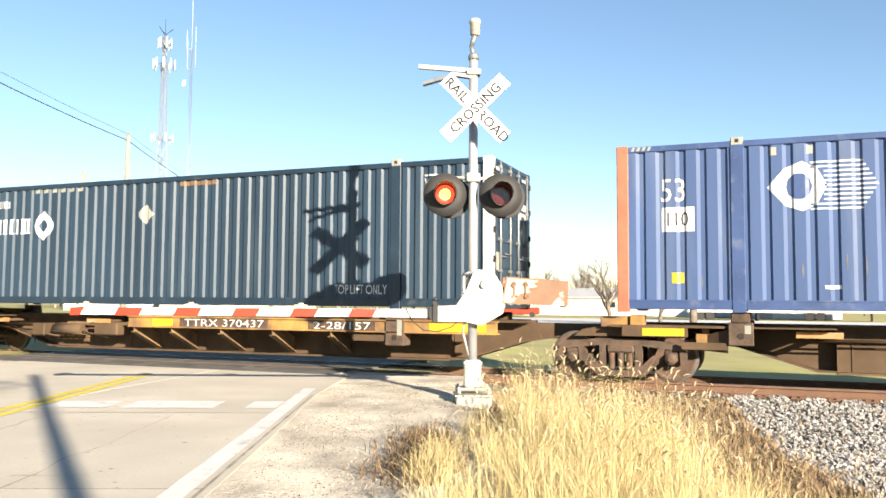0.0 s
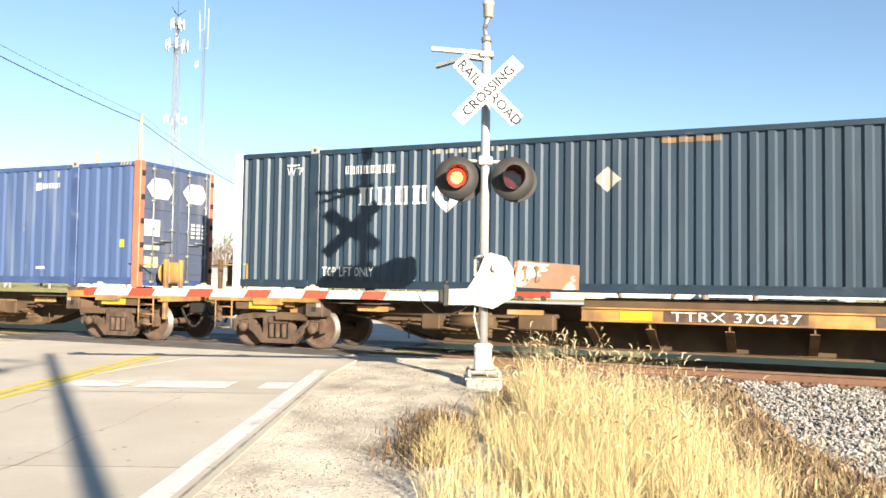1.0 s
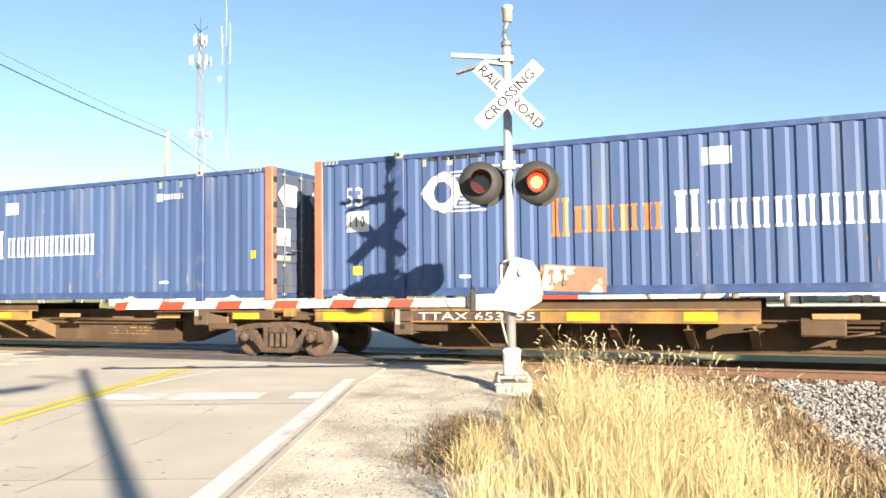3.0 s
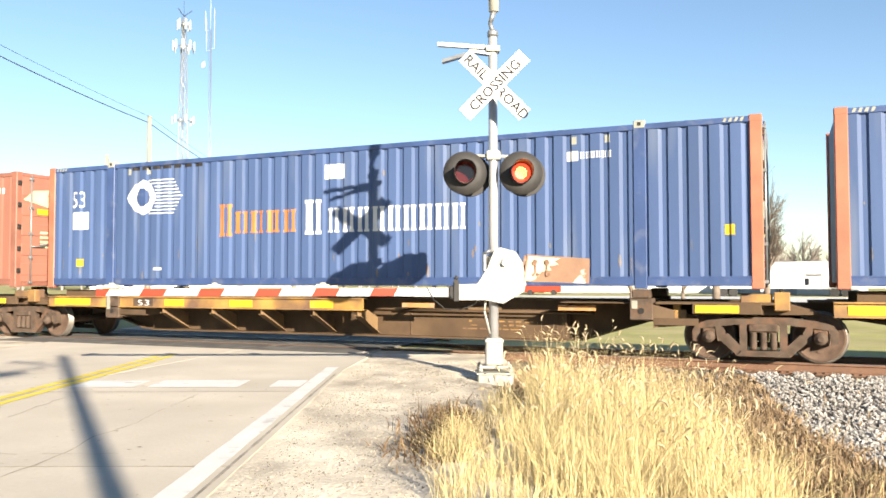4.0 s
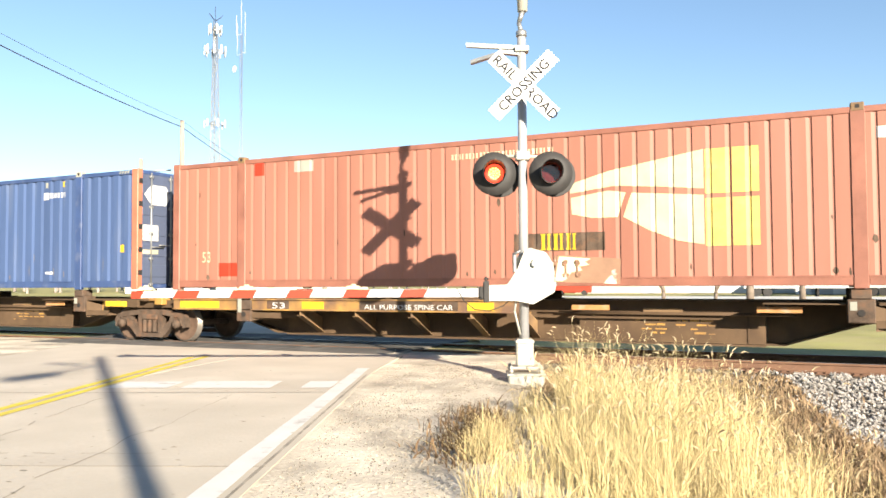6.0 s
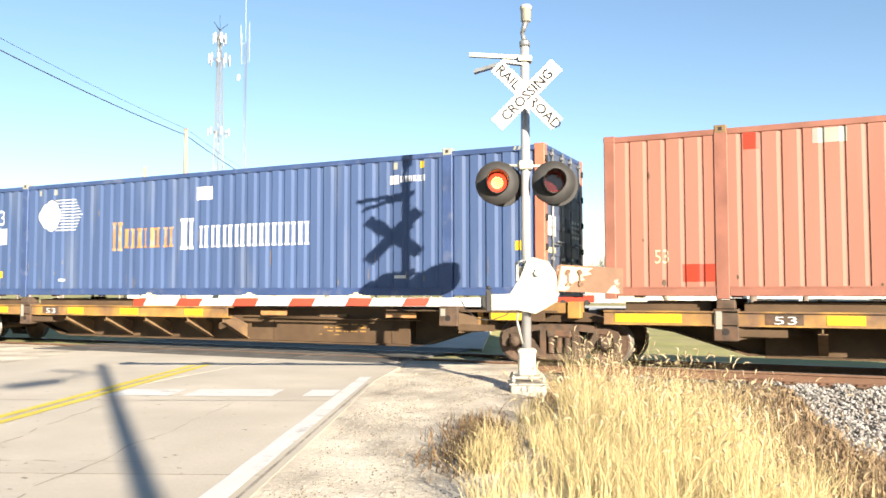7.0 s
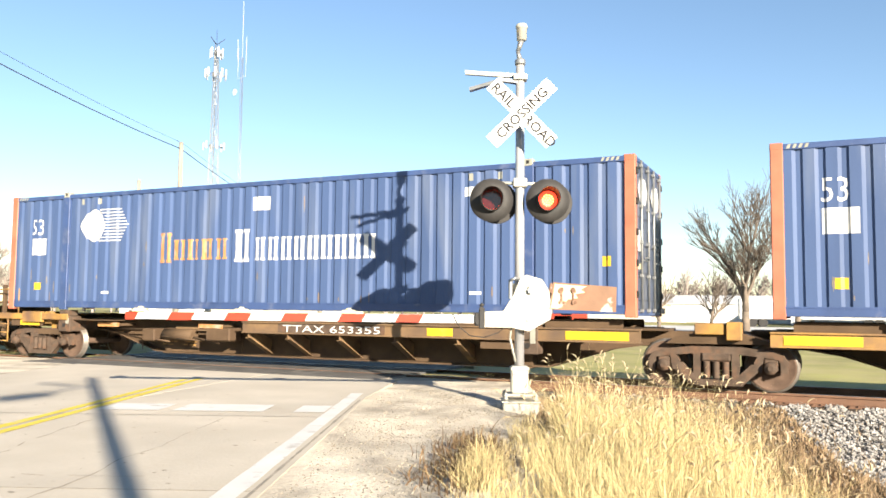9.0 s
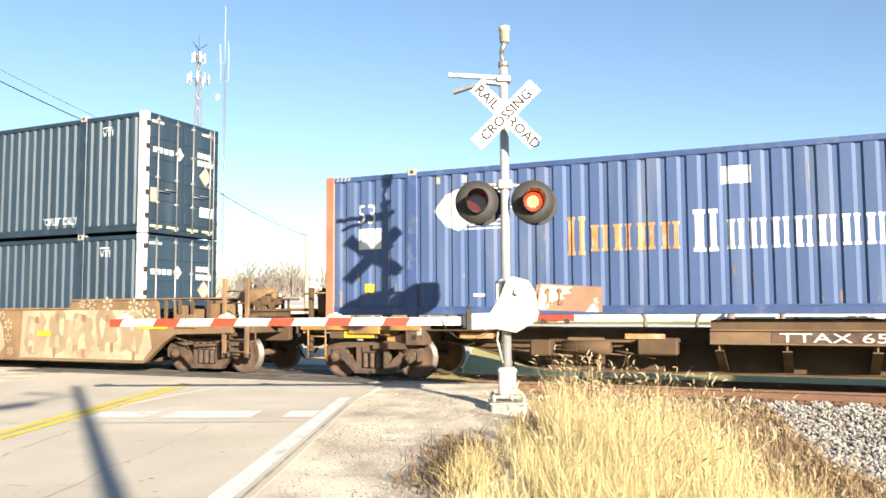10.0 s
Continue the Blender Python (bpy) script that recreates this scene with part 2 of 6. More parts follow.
def tube(bm, p0, p1, r0, r1=None, n=8, caps=True):
    p0, p1 = Vector(p0), Vector(p1)
    r1 = r0 if r1 is None else r1
    d = (p1 - p0).normalized()
    a = d.orthogonal().normalized()
    b = d.cross(a)
    rings = []
    for p, r in ((p0, r0), (p1, r1)):
        rings.append([bm.verts.new(p + (a * math.cos(2 * math.pi * i / n) + b * math.sin(2 * math.pi * i / n)) * r) for i in range(n)])
    for i in range(n):
        f = bm.faces.new((rings[0][i], rings[0][(i + 1) % n], rings[1][(i + 1) % n], rings[1][i]))
        f.smooth = True
    if caps:
        bm.faces.new(rings[0][::-1])
        bm.faces.new(rings[1])


def lathe(bm, profile, origin, axis, n=20, caps=True):
    """Rings of (radius, distance along the axis), joined and capped."""
    o, d = Vector(origin), Vector(axis).normalized()
    a = d.orthogonal().normalized()
    b = d.cross(a)
    rings = [[bm.verts.new(o + d * h + (a * math.cos(2 * math.pi * i / n) + b * math.sin(2 * math.pi * i / n)) * r) for i in range(n)] for r, h in profile]
    for p, q in zip(rings, rings[1:]):
        for i in range(n):
            f = bm.faces.new((p[i], p[(i + 1) % n], q[(i + 1) % n], q[i]))
            f.smooth = True
    if caps:
        bm.faces.new(rings[0][::-1])
        bm.faces.new(rings[-1])


def thing(name, m, label, category, group=""):
    ob = new(name)
    ob.empty_display_size = 0.2
    ob.matrix_basis = m
    return tagged(ob, label, category, group)


def mesh_of(bm, name, mat):
    bmesh.ops.recalc_face_normals(bm, faces=bm.faces[:])
    me = bpy.data.meshes.new(name)
    bm.to_mesh(me)
    bm.free()
    me.materials.append(mat)
    return me


def part(name, bm, mat, parent, label=""):
    me = bm if isinstance(bm, bpy.types.Mesh) else mesh_of(bm, name, mat)
    ob = new(name, me)
    ob.parent = parent
    return tagged(ob, label)


def solid(name, bm, mat, label="", category="", group="", kind=""):
    return tagged(new(name, mesh_of(bm, name, mat)), label, category, group, kind)


def bulk(name, verts, faces, mat, **tags):
    me = bpy.data.meshes.new(name)
    me.from_pydata(verts, [], faces)
    me.materials.append(mat)
    return tagged(new(name, me), **tags)


def letters(text, height, align="LEFT", width=1.0, bold=0.0):
    """Words as a flat bmesh in the xz plane, facing -y, in Blender's own font."""
    cu = bpy.data.curves.new("words", "FONT")
    cu.body, cu.size, cu.align_x, cu.align_y = text, height * 1.42, align, "BOTTOM_BASELINE"
    cu.resolution_u, cu.offset = 2, bold
    ob = bpy.data.objects.new("words", cu)
    scene.collection.objects.link(ob)
    dg = bpy.context.evaluated_depsgraph_get()
    me = bpy.data.meshes.new_from_object(ob.evaluated_get(dg))
    bm = bmesh.new()
    bm.from_mesh(me)
    bpy.data.objects.remove(ob)
    bpy.data.meshes.remove(me)
    bpy.data.curves.remove(cu)
    bm.transform(Matrix(((width, 0, 0, 0), (0, 0, 1, 0), (0, 1, 0, 0), (0, 0, 0, 1))))
    return bm


def shift(bm, x, z):
    bmesh.ops.translate(bm, verts=bm.verts[:], vec=(x, 0, z))
    return bm


def quad(bm, x0, x1, z0, z1):
    v = [bm.verts.new((x, 0, z)) for x, z in ((x0, z0), (x1, z0), (x1, z1), (x0, z1))]
    bm.faces.new(v)
    return bm


def poly(bm, pts):
    bm.faces.new([bm.verts.new((x, 0, z)) for x, z in pts])
    return bm


# ---------------------------------------------------------------- ground, road and track
RN, RW = Vector((0.9197, 0.3926, 0)), Vector((-0.3926, 0.9197, 0))   # across the road, along the road
TRACK_Y = 15.385


def rd(u, s, z=0.0):
    return RN * u + RW * s + Vector((0, 0, z))


def ground_z(x, y):
    """Level by the road, falling away to the side of the line."""
    u = RN.x * x + RN.y * y
    fall = min(max((u + 0.3) / 3.8, 0.0), 1.0)
    fall = fall * fall * (3 - 2 * fall)
    dip = min(max((y - 18.8) / 3, 0), 1) - min(max((y - 32) / 12, 0), 1)
    return -0.03 - (0.52 + 0.12 * dip) * fall


def sheet(name, xs, ys, zf, mat, label, category):
    verts = [(x, y, zf(x, y)) for y in ys for x in xs]
    n = len(xs)
    faces = [(j * n + i, j * n + i + 1, (j + 1) * n + i + 1, (j + 1) * n + i) for j in range(len(ys) - 1) for i in range(n - 1)]
    return bulk(name, verts, faces, mat, label=label, category=category, kind="structure")


gx = [-3000, -800, -200, -80, -40] + [-30 + 0.5 * i for i in range(101)] + [30, 60, 200, 800, 3000]
gy = [-3000, -600, -100, -30] + [-12 + 0.5 * i for i in range(85)] + [36, 45, 60, 90, 150, 400, 1200, 4000]
sheet("ground", gx, gy, lambda x, y: ground_z(x, y) - 0.02, TURF, "short green and straw-coloured turf reaching to the horizon", "ground")

# soil under the dead growth beside the line
sx = [-6.0 + 0.25 * i for i in range(50)]
sy = [2.0 + 0.25 * i for i in range(49)]


def soil_z(x, y):
    u = RN.x * x + RN.y * y
    edge = 0.55 + 0.25 * noise.noise((x * 0.9, y * 0.9, 3.1))
    return ground_z(x, y) + (0.006 + 0.03 * noise.noise((x * 2, y * 2, 0)) if u > edge else -0.06)


sheet("soil_strip", sx, sy, soil_z, SOIL, "brown soil covered with dead plant litter beside the track", "soil")

# gravel shoulder
vs, fs = [], []
for j in range(63):
    for i in range(14):
        s = -14 + 0.5 * j
        u = -1.55 + i * (2.5 + 0.25 * noise.noise((s * 0.7, 7, 0)) + 0.3 * min(max((s - 10.5) / 1.5, 0), 1)) / 13
        p = rd(u, s)
        k = min(max((p.y - 11.2) / 1.2, 0), 1)
        z = ground_z(p.x, p.y) * (1 - k) - 0.05 * k
        vs.append((p.x, min(p.y, 14.45), (z + 0.012 + 0.012 * noise.noise((p.x * 3, p.y * 3, 1)) if i > 0 else -0.006) - (0.25 if i == 13 else 0)))
for j in range(62):
    for i in range(13):
        a = j * 14 + i
        fs.append((a, a + 1, a + 15, a + 14))
bulk("gravel_shoulder", vs, fs, GRAVEL, label="pale crushed gravel shoulder beside the concrete road", category="gravel", kind="structure")
vs, fs = [], []
for j in range(68):
    for i in range(8):
        s = -10 + 0.5 * j
        p = rd(-9.1 - i * 0.9 - 0.2 * noise.noise((s, 3, 0)), s)
        vs.append((p.x, min(p.y, 14.3), ground_z(p.x, p.y) + 0.008 + 0.015 * noise.noise((p.x * 3, p.y * 3, 1))))
for j in range(67):
    for i in range(7):
        a = j * 8 + i
        fs.append((a, a + 8, a + 9, a + 1))
bulk("gravel_verge", vs, fs, GRAVEL, label="pale gravel verge on the far side of the road", category="gravel", kind="structure")

# ballast bed under the track
bm = bmesh.new()
xz_pts = [(10.9, -0.62), (12.4, -0.44), (13.55, -0.24), (14.0, -0.2), (16.8, -0.2), (17.3, -0.26), (18.7, -0.5), (18.7, -0.9), (10.9, -0.9)]
prism(bm, [(-7.2, y, z) for y, z in xz_pts], (90, 0, 0))
prism(bm, [(-130, y, z) for y, z in xz_pts], (112.4, 0, 0))
solid("ballast_bed", bm, BALBED, "grey stone ballast bank under the railway track", "ballast", kind="structure")

# rails
for k, y in enumerate((TRACK_Y - 0.7525, TRACK_Y + 0.7525)):
    bm = bmesh.new()
    head = [(-0.037, -0.034), (-0.037, -0.008), (-0.028, -0.001), (0.028, -0.001), (0.037, -0.008), (0.037, -0.034), (0.012, -0.048),
            (0.009, -0.14), (0.07, -0.155), (0.075, -0.172), (-0.075, -0.172), (-0.07, -0.155), (-0.009, -0.14), (-0.012, -0.048)]
    prism(bm, [(-130, y + a, z) for a, z in head], (213, 0, 0))
    rail = solid("rail", bm, RAILSIDE, "rust-brown steel rail with a polished running surface", "rail", "track rails", "structure")
    bm = bmesh.new()
    box(bm, -130, 83, y - 0.026, y + 0.026, -0.002, 0.0015)
    part("running_surface", bm, TREAD, rail, "bright worn steel top")
    bm = bmesh.new()
    for i in range(5):
        box(bm, -1.6 + i * 11.9, -0.7 + i * 11.9, y - 0.032, y - 0.012, -0.13, -0.055, 0.006)
    part("joint_bar", bm, RAILSIDE, rail)

# ties, plates and spikes
bm = bmesh.new()
box(bm, -0.115, 0.115, -1.3, 1.3, -0.36, -0.185, 0.012)
tie_me = mesh_of(bm, "tie", TIE)
bm = bmesh.new()
box(bm, -0.1, 0.1, -0.16, 0.16, -0.186, -0.168, 0.004)
for sx_ in (-0.06, 0.06):
    for sy_ in (-0.095, 0.095):
        box(bm, sx_ - 0.012, sx_ + 0.012, sy_ - 0.016, sy_ + 0.016, -0.17, -0.14)
plate_me = mesh_of(bm, "tie_plate", RAILSIDE)
for i in range(-40, 40):
    x = i * 0.54
    if -17.6 < x < -7.4:
        continue
    tie = tagged(new("tie", tie_me), "weathered dark timber railway tie set in ballast", "railway tie", "track ties", "structure")
    tie.matrix_basis = pose(x + 0.03 * noise.noise((i, 0, 0)), TRACK_Y + 0.04 * noise.noise((i, 5, 0)), 0, 0, 0, 1.5 * noise.noise((i, 9, 0)))
    for sy_ in (-0.7525, 0.7525):
        p = part("tie_plate", plate_me, RAILSIDE, tie)
        p.location = (0, sy_, 0)

# level-crossing panels
crossing = thing("crossing_surface", pose(-12.4, TRACK_Y, 0), "worn dark crossing panels laid between and beside the rails", "level crossing")
for (y0, y1) in ((-2.1, -0.82), (-0.66, 0.66), (0.82, 2.1)):
    bm = bmesh.new()
    box(bm, -1.21, 1.21, y0, y1, -0.3, -0.008, 0.015)
    me = mesh_of(bm, "panel", ASPH)
    for i in range(4):
        p = part("panel", me, APRON, crossing)
        p.location = (-3.7 + 2.44 * i, 0, 0)
tagged(crossing, kind="structure")

# road slabs
road = thing("road", pose(0, 0, 0), "pale worn concrete two-lane road with tarred joints", "road")
tagged(road, kind="structure")
bm = bmesh.new()
c = [(-9.0, -30), (-1.6, -30), (-1.6, 12.0), (-9.0, 12.0)]
pts = []
for u, s in c:
    p = rd(u, s)
    pts.append((p.x, p.y, -0.2))
pts[2] = (-7.5, 13.27, -0.2)
pts[3] = (-15.3, 13.27, -0.2)
prism(bm, pts, (0, 0, 0.193))
part("road_base", bm, JOINT, road, "dark tar showing in the joints")
bm = bmesh.new()
prism(bm, [(-7.3, 17.5, -0.25), (-17.6, 17.5, -0.25), (-17.6 - 40, 17.5 + 110, -0.25), (-9 - 40, 17.5 + 110, -0.25)], (0, 0, 0.25))
part("far_carriageway", bm, CONC, road)
for lane in range(2):
    u0 = -9.05 + lane * 3.77
    for k in range(8):
        s0 = -22.0 + 4.0 * k
        a, b_, c_, d_ = rd(u0, s0), rd(u0 + 3.768, s0), rd(u0 + 3.768, s0 + 3.998), rd(u0, s0 + 3.998)
        if c_.y > 13.2 or d_.y > 13.2:
            continue
        bm = bmesh.new()
        org = (a + c_) / 2
        prism(bm, [tuple(q - org + Vector((0, 0, -0.15))) for q in (a, b_, c_, d_)], (0, 0, 0.149))
        o = part("slab", bm, CONC, road)
        o.location = org
bm = bmesh.new()
prism(bm, [tuple(rd(-9.05, 9.99, -0.15)), tuple(rd(-5.31, 9.99, -0.15)), (-10.05, 13.27, -0.15), (-15.4, 13.27, -0.15), tuple(rd(-9.05, 10.6, -0.15))], (0, 0, 0.149))
part("slab", bm, CONC, road)
bm = bmesh.new()
prism(bm, [tuple(rd(-5.28, 9.99, -0.15)), tuple(rd(-1.54, 9.99, -0.15)), tuple(rd(-1.54, 12.2, -0.15)), (-7.1, 13.27, -0.15), (-10.02, 13.27, -0.15)], (0, 0, 0.149))
part("slab", bm, CONC, road)
bm = bmesh.new()
box(bm, -15.9, -7.3, 13.28, 13.34, -0.2, -0.012)
part("apron_joint", bm, JOINT, road)


def stripe(name, u0, u1, s0, s1, mat, label, z=0.005, steps=24):
    bm = bmesh.new()
    rows_ = []
    for i in range(steps + 1):
        s = s0 + (s1 - s0) * i / steps
        w = 0.012 * noise.noise((s * 3, u0 * 5, 0))
        rows_.append([bm.verts.new(rd(u0 + w, s, z)), bm.verts.new(rd(u1 - w, s, z))])
    for a, b_ in zip(rows_, rows_[1:]):
        bm.faces.new((a[0], a[1], b_[1], b_[0]))
    return solid(name, bm, mat, label, "road marking", kind="structure")


stripe("edge_line", -1.84, -1.65, -12, 12.75, ROADWHT, "worn white edge line painted on the concrete", steps=80)
stripe("centre_line", -5.05, -4.92, -12, 14.9, ROADYEL, "yellow centre line painted on the concrete", steps=80)
stripe("centre_line", -5.27, -5.14, -12, 14.7, ROADYEL, "yellow centre line painted on the concrete", steps=80)
for u0, u1, s0, s1 in ((-4.86, -4.02, 10.42, 11.08), (-3.84, -2.66, 10.4, 11.12), (-2.26, -1.86, 10.42, 11.1)):
    stripe("stop_bar", u0, u1, s0, s1, ROADWHT, "white stop bar with worn gaps")
stripe("edge_line", -8.75, -8.6, -10, 11.0, ROADWHT, "worn white edge line painted on the concrete", steps=60)

for s in (-2, 2, 6, 10):
    tagged(stripe("tar_joint", -9.0, -1.56, s - 0.008, s + 0.006, CRACK, "dark tarred joint across the concrete road", 0.0022), category="road joint")
tagged(stripe("tar_joint", -5.1, -5.085, -12, 12.4, CRACK, "dark tarred joint along the concrete road", 0.0022), category="road joint")
tagged(stripe("road_edge", -1.6, -1.572, -12, 11.9, CRACK, "dark broken edge of the concrete road", 0.0022, 90), category="road joint")
# wandering cracks and small pits in the concrete
rnd = random.Random(17)
for u, s, along, n in ((-4.4, 2.0, True, 34), (-3.0, 1.0, True, 40), (-5.0, 8.6, False, 16), (-2.2, 6.5, False, 14), (-6.3, 4.0, True, 24), (-4.2, 12.0, False, 18)):
    bm = bmesh.new()
    prev = None
    for i in range(n):
        if along:
            s += 0.22
            u += rnd.uniform(-0.06, 0.06)
        else:
            u -= 0.2
            s += rnd.uniform(-0.05, 0.06)
        w = rnd.uniform(0.002, 0.008)
        p = rd(u, s, 0.0022)
        if p.y > 13.1:
            break
        o = (RN if along else RW) * w
        cur = (bm.verts.new(p - o), bm.verts.new(p + o))
        if prev and rnd.random() < 0.85:
            bm.faces.new((prev[0], prev[1], cur[1], cur[0]))
        prev = cur
    part("crack", bm, CRACK, road, "thin dark crack")
bm = bmesh.new()
for _ in range(260):
    p = rd(rnd.uniform(-7.5, -1.9), rnd.uniform(3.5, 12.5), 0.0022)
    r = rnd.uniform(0.006, 0.03)
    a0 = rnd.uniform(0, 6)
    if p.y < 13.1:
        bm.faces.new([bm.verts.new(p + Vector((r * rnd.uniform(0.4, 1.6) * math.cos(a0 + k), r * rnd.uniform(0.3, 0.8) * math.sin(a0 + k), 0))) for k in range(6)])
tagged(part("pit", bm, CRACK, road, "small dark pits and stains"), kind="stuff")

# crossing apron of old concrete between road and rails
bm = bmesh.new()
prism(bm, [(-16.0, 13.35, -0.2), (-7.3, 13.35, -0.2), (-7.5, 14.4, -0.2), (-16.4, 14.4, -0.2)], (0, 0, 0.188))
solid("crossing_apron", bm, APRON, "old stained concrete apron next to the rails", "pavement", kind="structure")

# ---------------------------------------------------------------- crossing signal
GATE_YAW = math.degrees(math.atan2(RN.y, RN.x))       # the gate stands square to the road
BASE_Z = -0.17
signal = thing("crossing_signal", pose(-3.92, 11.09, -0.036, 0, 0, GATE_YAW),
               "white railway crossing signal with lowered striped gate and flashing lights", "crossing signal")
signal.scale = (1.026, 1.026, 1.026)
# local x runs along the gate towards the counterweight, -y faces the traffic
bm = bmesh.new()
box(bm, -0.24, 0.26, -0.25, 0.25, BASE_Z - 0.4, 0.06, 0.02)
part("foundation", bm, SIGW, signal, "white-painted concrete foundation block")
bm = bmesh.new()
box(bm, -0.26, 0.28, -0.26, 0.26, 0.06, 0.085, 0.006)
for ax in (-0.2, 0.22):
    for ay in (-0.2, 0.2):
        tube(bm, (ax, ay, 0.05), (ax, ay, 0.2), 0.016, n=8)
        tube(bm, (ax, ay, 0.1), (ax, ay, 0.13), 0.032, n=6)
        tube(bm, (ax, ay, 0.145), (ax, ay, 0.17), 0.03, n=6)
box(bm, -0.2, 0.2, -0.18, 0.18, 0.15, 0.175, 0.005)
part("base_plate", bm, SIGW, signal, "bolted white base plate")
bm = bmesh.new()
box(bm, -0.12, 0.12, -0.13, 0.13, 0.175, 0.56, 0.02)
box(bm, -0.13, 0.13, -0.14, 0.14, 0.5, 0.545, 0.008)
for ax in (-0.09, 0.09):
    tube(bm, (ax, -0.145, 0.52), (ax, -0.13, 0.52), 0.014, n=6)
part("junction_box", bm, SIGW, signal, "white junction box clamped round the mast")
bm = bmesh.new()
lathe(bm, [(0.068, 0.4), (0.066, 3.0), (0.062, 4.98)], (0, 0, 0), (0, 0, 1), 20)
part("mast", bm, ALU, signal, "round aluminium mast")
bm = bmesh.new()
lathe(bm, [(0.075, 4.9), (0.078, 4.93), (0.078, 4.97), (0.06, 4.99)], (0, 0, 0), (0, 0, 1), 16)
tube(bm, (0.0, 0, 4.97), (-0.035, 0, 5.1), 0.038, 0.03, n=8)
tube(bm, (-0.035, 0, 5.1), (0.02, 0, 5.28), 0.03, 0.045, n=8)
part("bell_bracket", bm, STEEL, signal)
bm = bmesh.new()
lathe(bm, [(0.05, 5.26), (0.072, 5.27), (0.076, 5.44), (0.086, 5.445), (0.086, 5.48), (0.075, 5.505), (0.03, 5.515)], (0.02, 0, 0), (0, 0, 1), 20)
part("bell", bm, SIGW, signal, "white electronic bell housing")
bm = bmesh.new()
tube(bm, (-0.06, -0.05, 0.62), (-0.14, -0.1, 0.95), 0.016, n=8)
tube(bm, (-0.14, -0.1, 0.95), (-0.1, -0.06, 1.2), 0.016, n=8)
part("conduit", bm, SIGW, signal)

# crossbuck: two crossed blades facing the traffic
CBZ = 4.1
for way, words in ((-1, ("RAIL", "ROAD")), (1, ("CROSSING",))):
    bm = bmesh.new()
    off = -0.388 if way < 0 else -0.395
    box(bm, -0.595, 0.595, -0.003, 0.003, -0.111, 0.111)
    rot_ = Matrix.Rotation(radians(-45 if way > 0 else 45), 4, "Y")
    bm.transform(Matrix.Translation((0, off, CBZ)) @ rot_)
    blade = part("crossbuck_blade", bm, SIGN, signal, "white reflective blade with black capital letters")
    for i, w in enumerate(words):
        if way > 0:
            bm = letters(w, 0.14, "CENTER", 0.98, 0.002)
            bmesh.ops.translate(bm, verts=bm.verts[:], vec=(0, 0, -0.07))
        else:
            bm = letters(w, 0.14, "CENTER", 1.0, 0.002)
            bmesh.ops.translate(bm, verts=bm.verts[:], vec=((-0.36, 0.36)[i], 0, -0.07))
        bm.transform(Matrix.Translation((0, off - 0.0065, CBZ)) @ rot_)
        part("lettering", bm, BLKTXT, blade, "black letters reading " + w)
bm = bmesh.new()
for dz in (-0.06, 0.06):
    box(bm, -0.09, 0.09, -0.1, 0.09, CBZ + dz - 0.018, CBZ + dz + 0.018, 0.004)
    box(bm, -0.025, 0.025, -0.385, -0.06, CBZ + dz - 0.012, CBZ + dz + 0.012, 0.003)
part("sign_clamp", bm, STEEL, signal)

# side bracket high on the mast, with its strut
bm = bmesh.new()
prism(bm, [(0.08, -0.03, 4.7), (0.08, 0.03, 4.7), (-0.8, 0.03, 4.76), (-0.8, -0.03, 4.76)], (0, 0, 0.06))
box(bm, -0.1, 0.1, -0.09, 0.09, 4.67, 4.75, 0.008)
part("side_arm", bm, SIGW, signal, "white flat arm clamped to the mast")
bm = bmesh.new()
prism(bm, [(-0.3, -0.05, 4.64), (-0.3, 0.05, 4.64), (-0.72, 0.16, 4.54), (-0.74, 0.06, 4.54)], (0, 0, 0.05))
prism(bm, [(-0.02, -0.05, 4.62), (-0.02, 0.05, 4.62), (-0.32, 0.05, 4.66), (-0.32, -0.05, 4.66)], (0, 0, 0.05))
part("arm_strut", bm, STEEL, signal, "grey strut under the arm")

# flashing lights
LZ = 2.9
bm = bmesh.new()
tube(bm, (-0.44, -0.02, LZ + 0.27), (0.36, -0.02, LZ + 0.25), 0.024, n=10)
box(bm, -0.1, 0.1, -0.1, 0.1, LZ + 0.2, LZ + 0.33, 0.015)
tube(bm, (-0.41, -0.02, LZ + 0.27), (-0.41, -0.02, LZ), 0.02, n=8)
tube(bm, (0.385, -0.02, LZ + 0.25), (0.385, -0.02, LZ), 0.02, n=8)
part("light_arm", bm, SIGW, signal, "white crossarm holding the lamps")


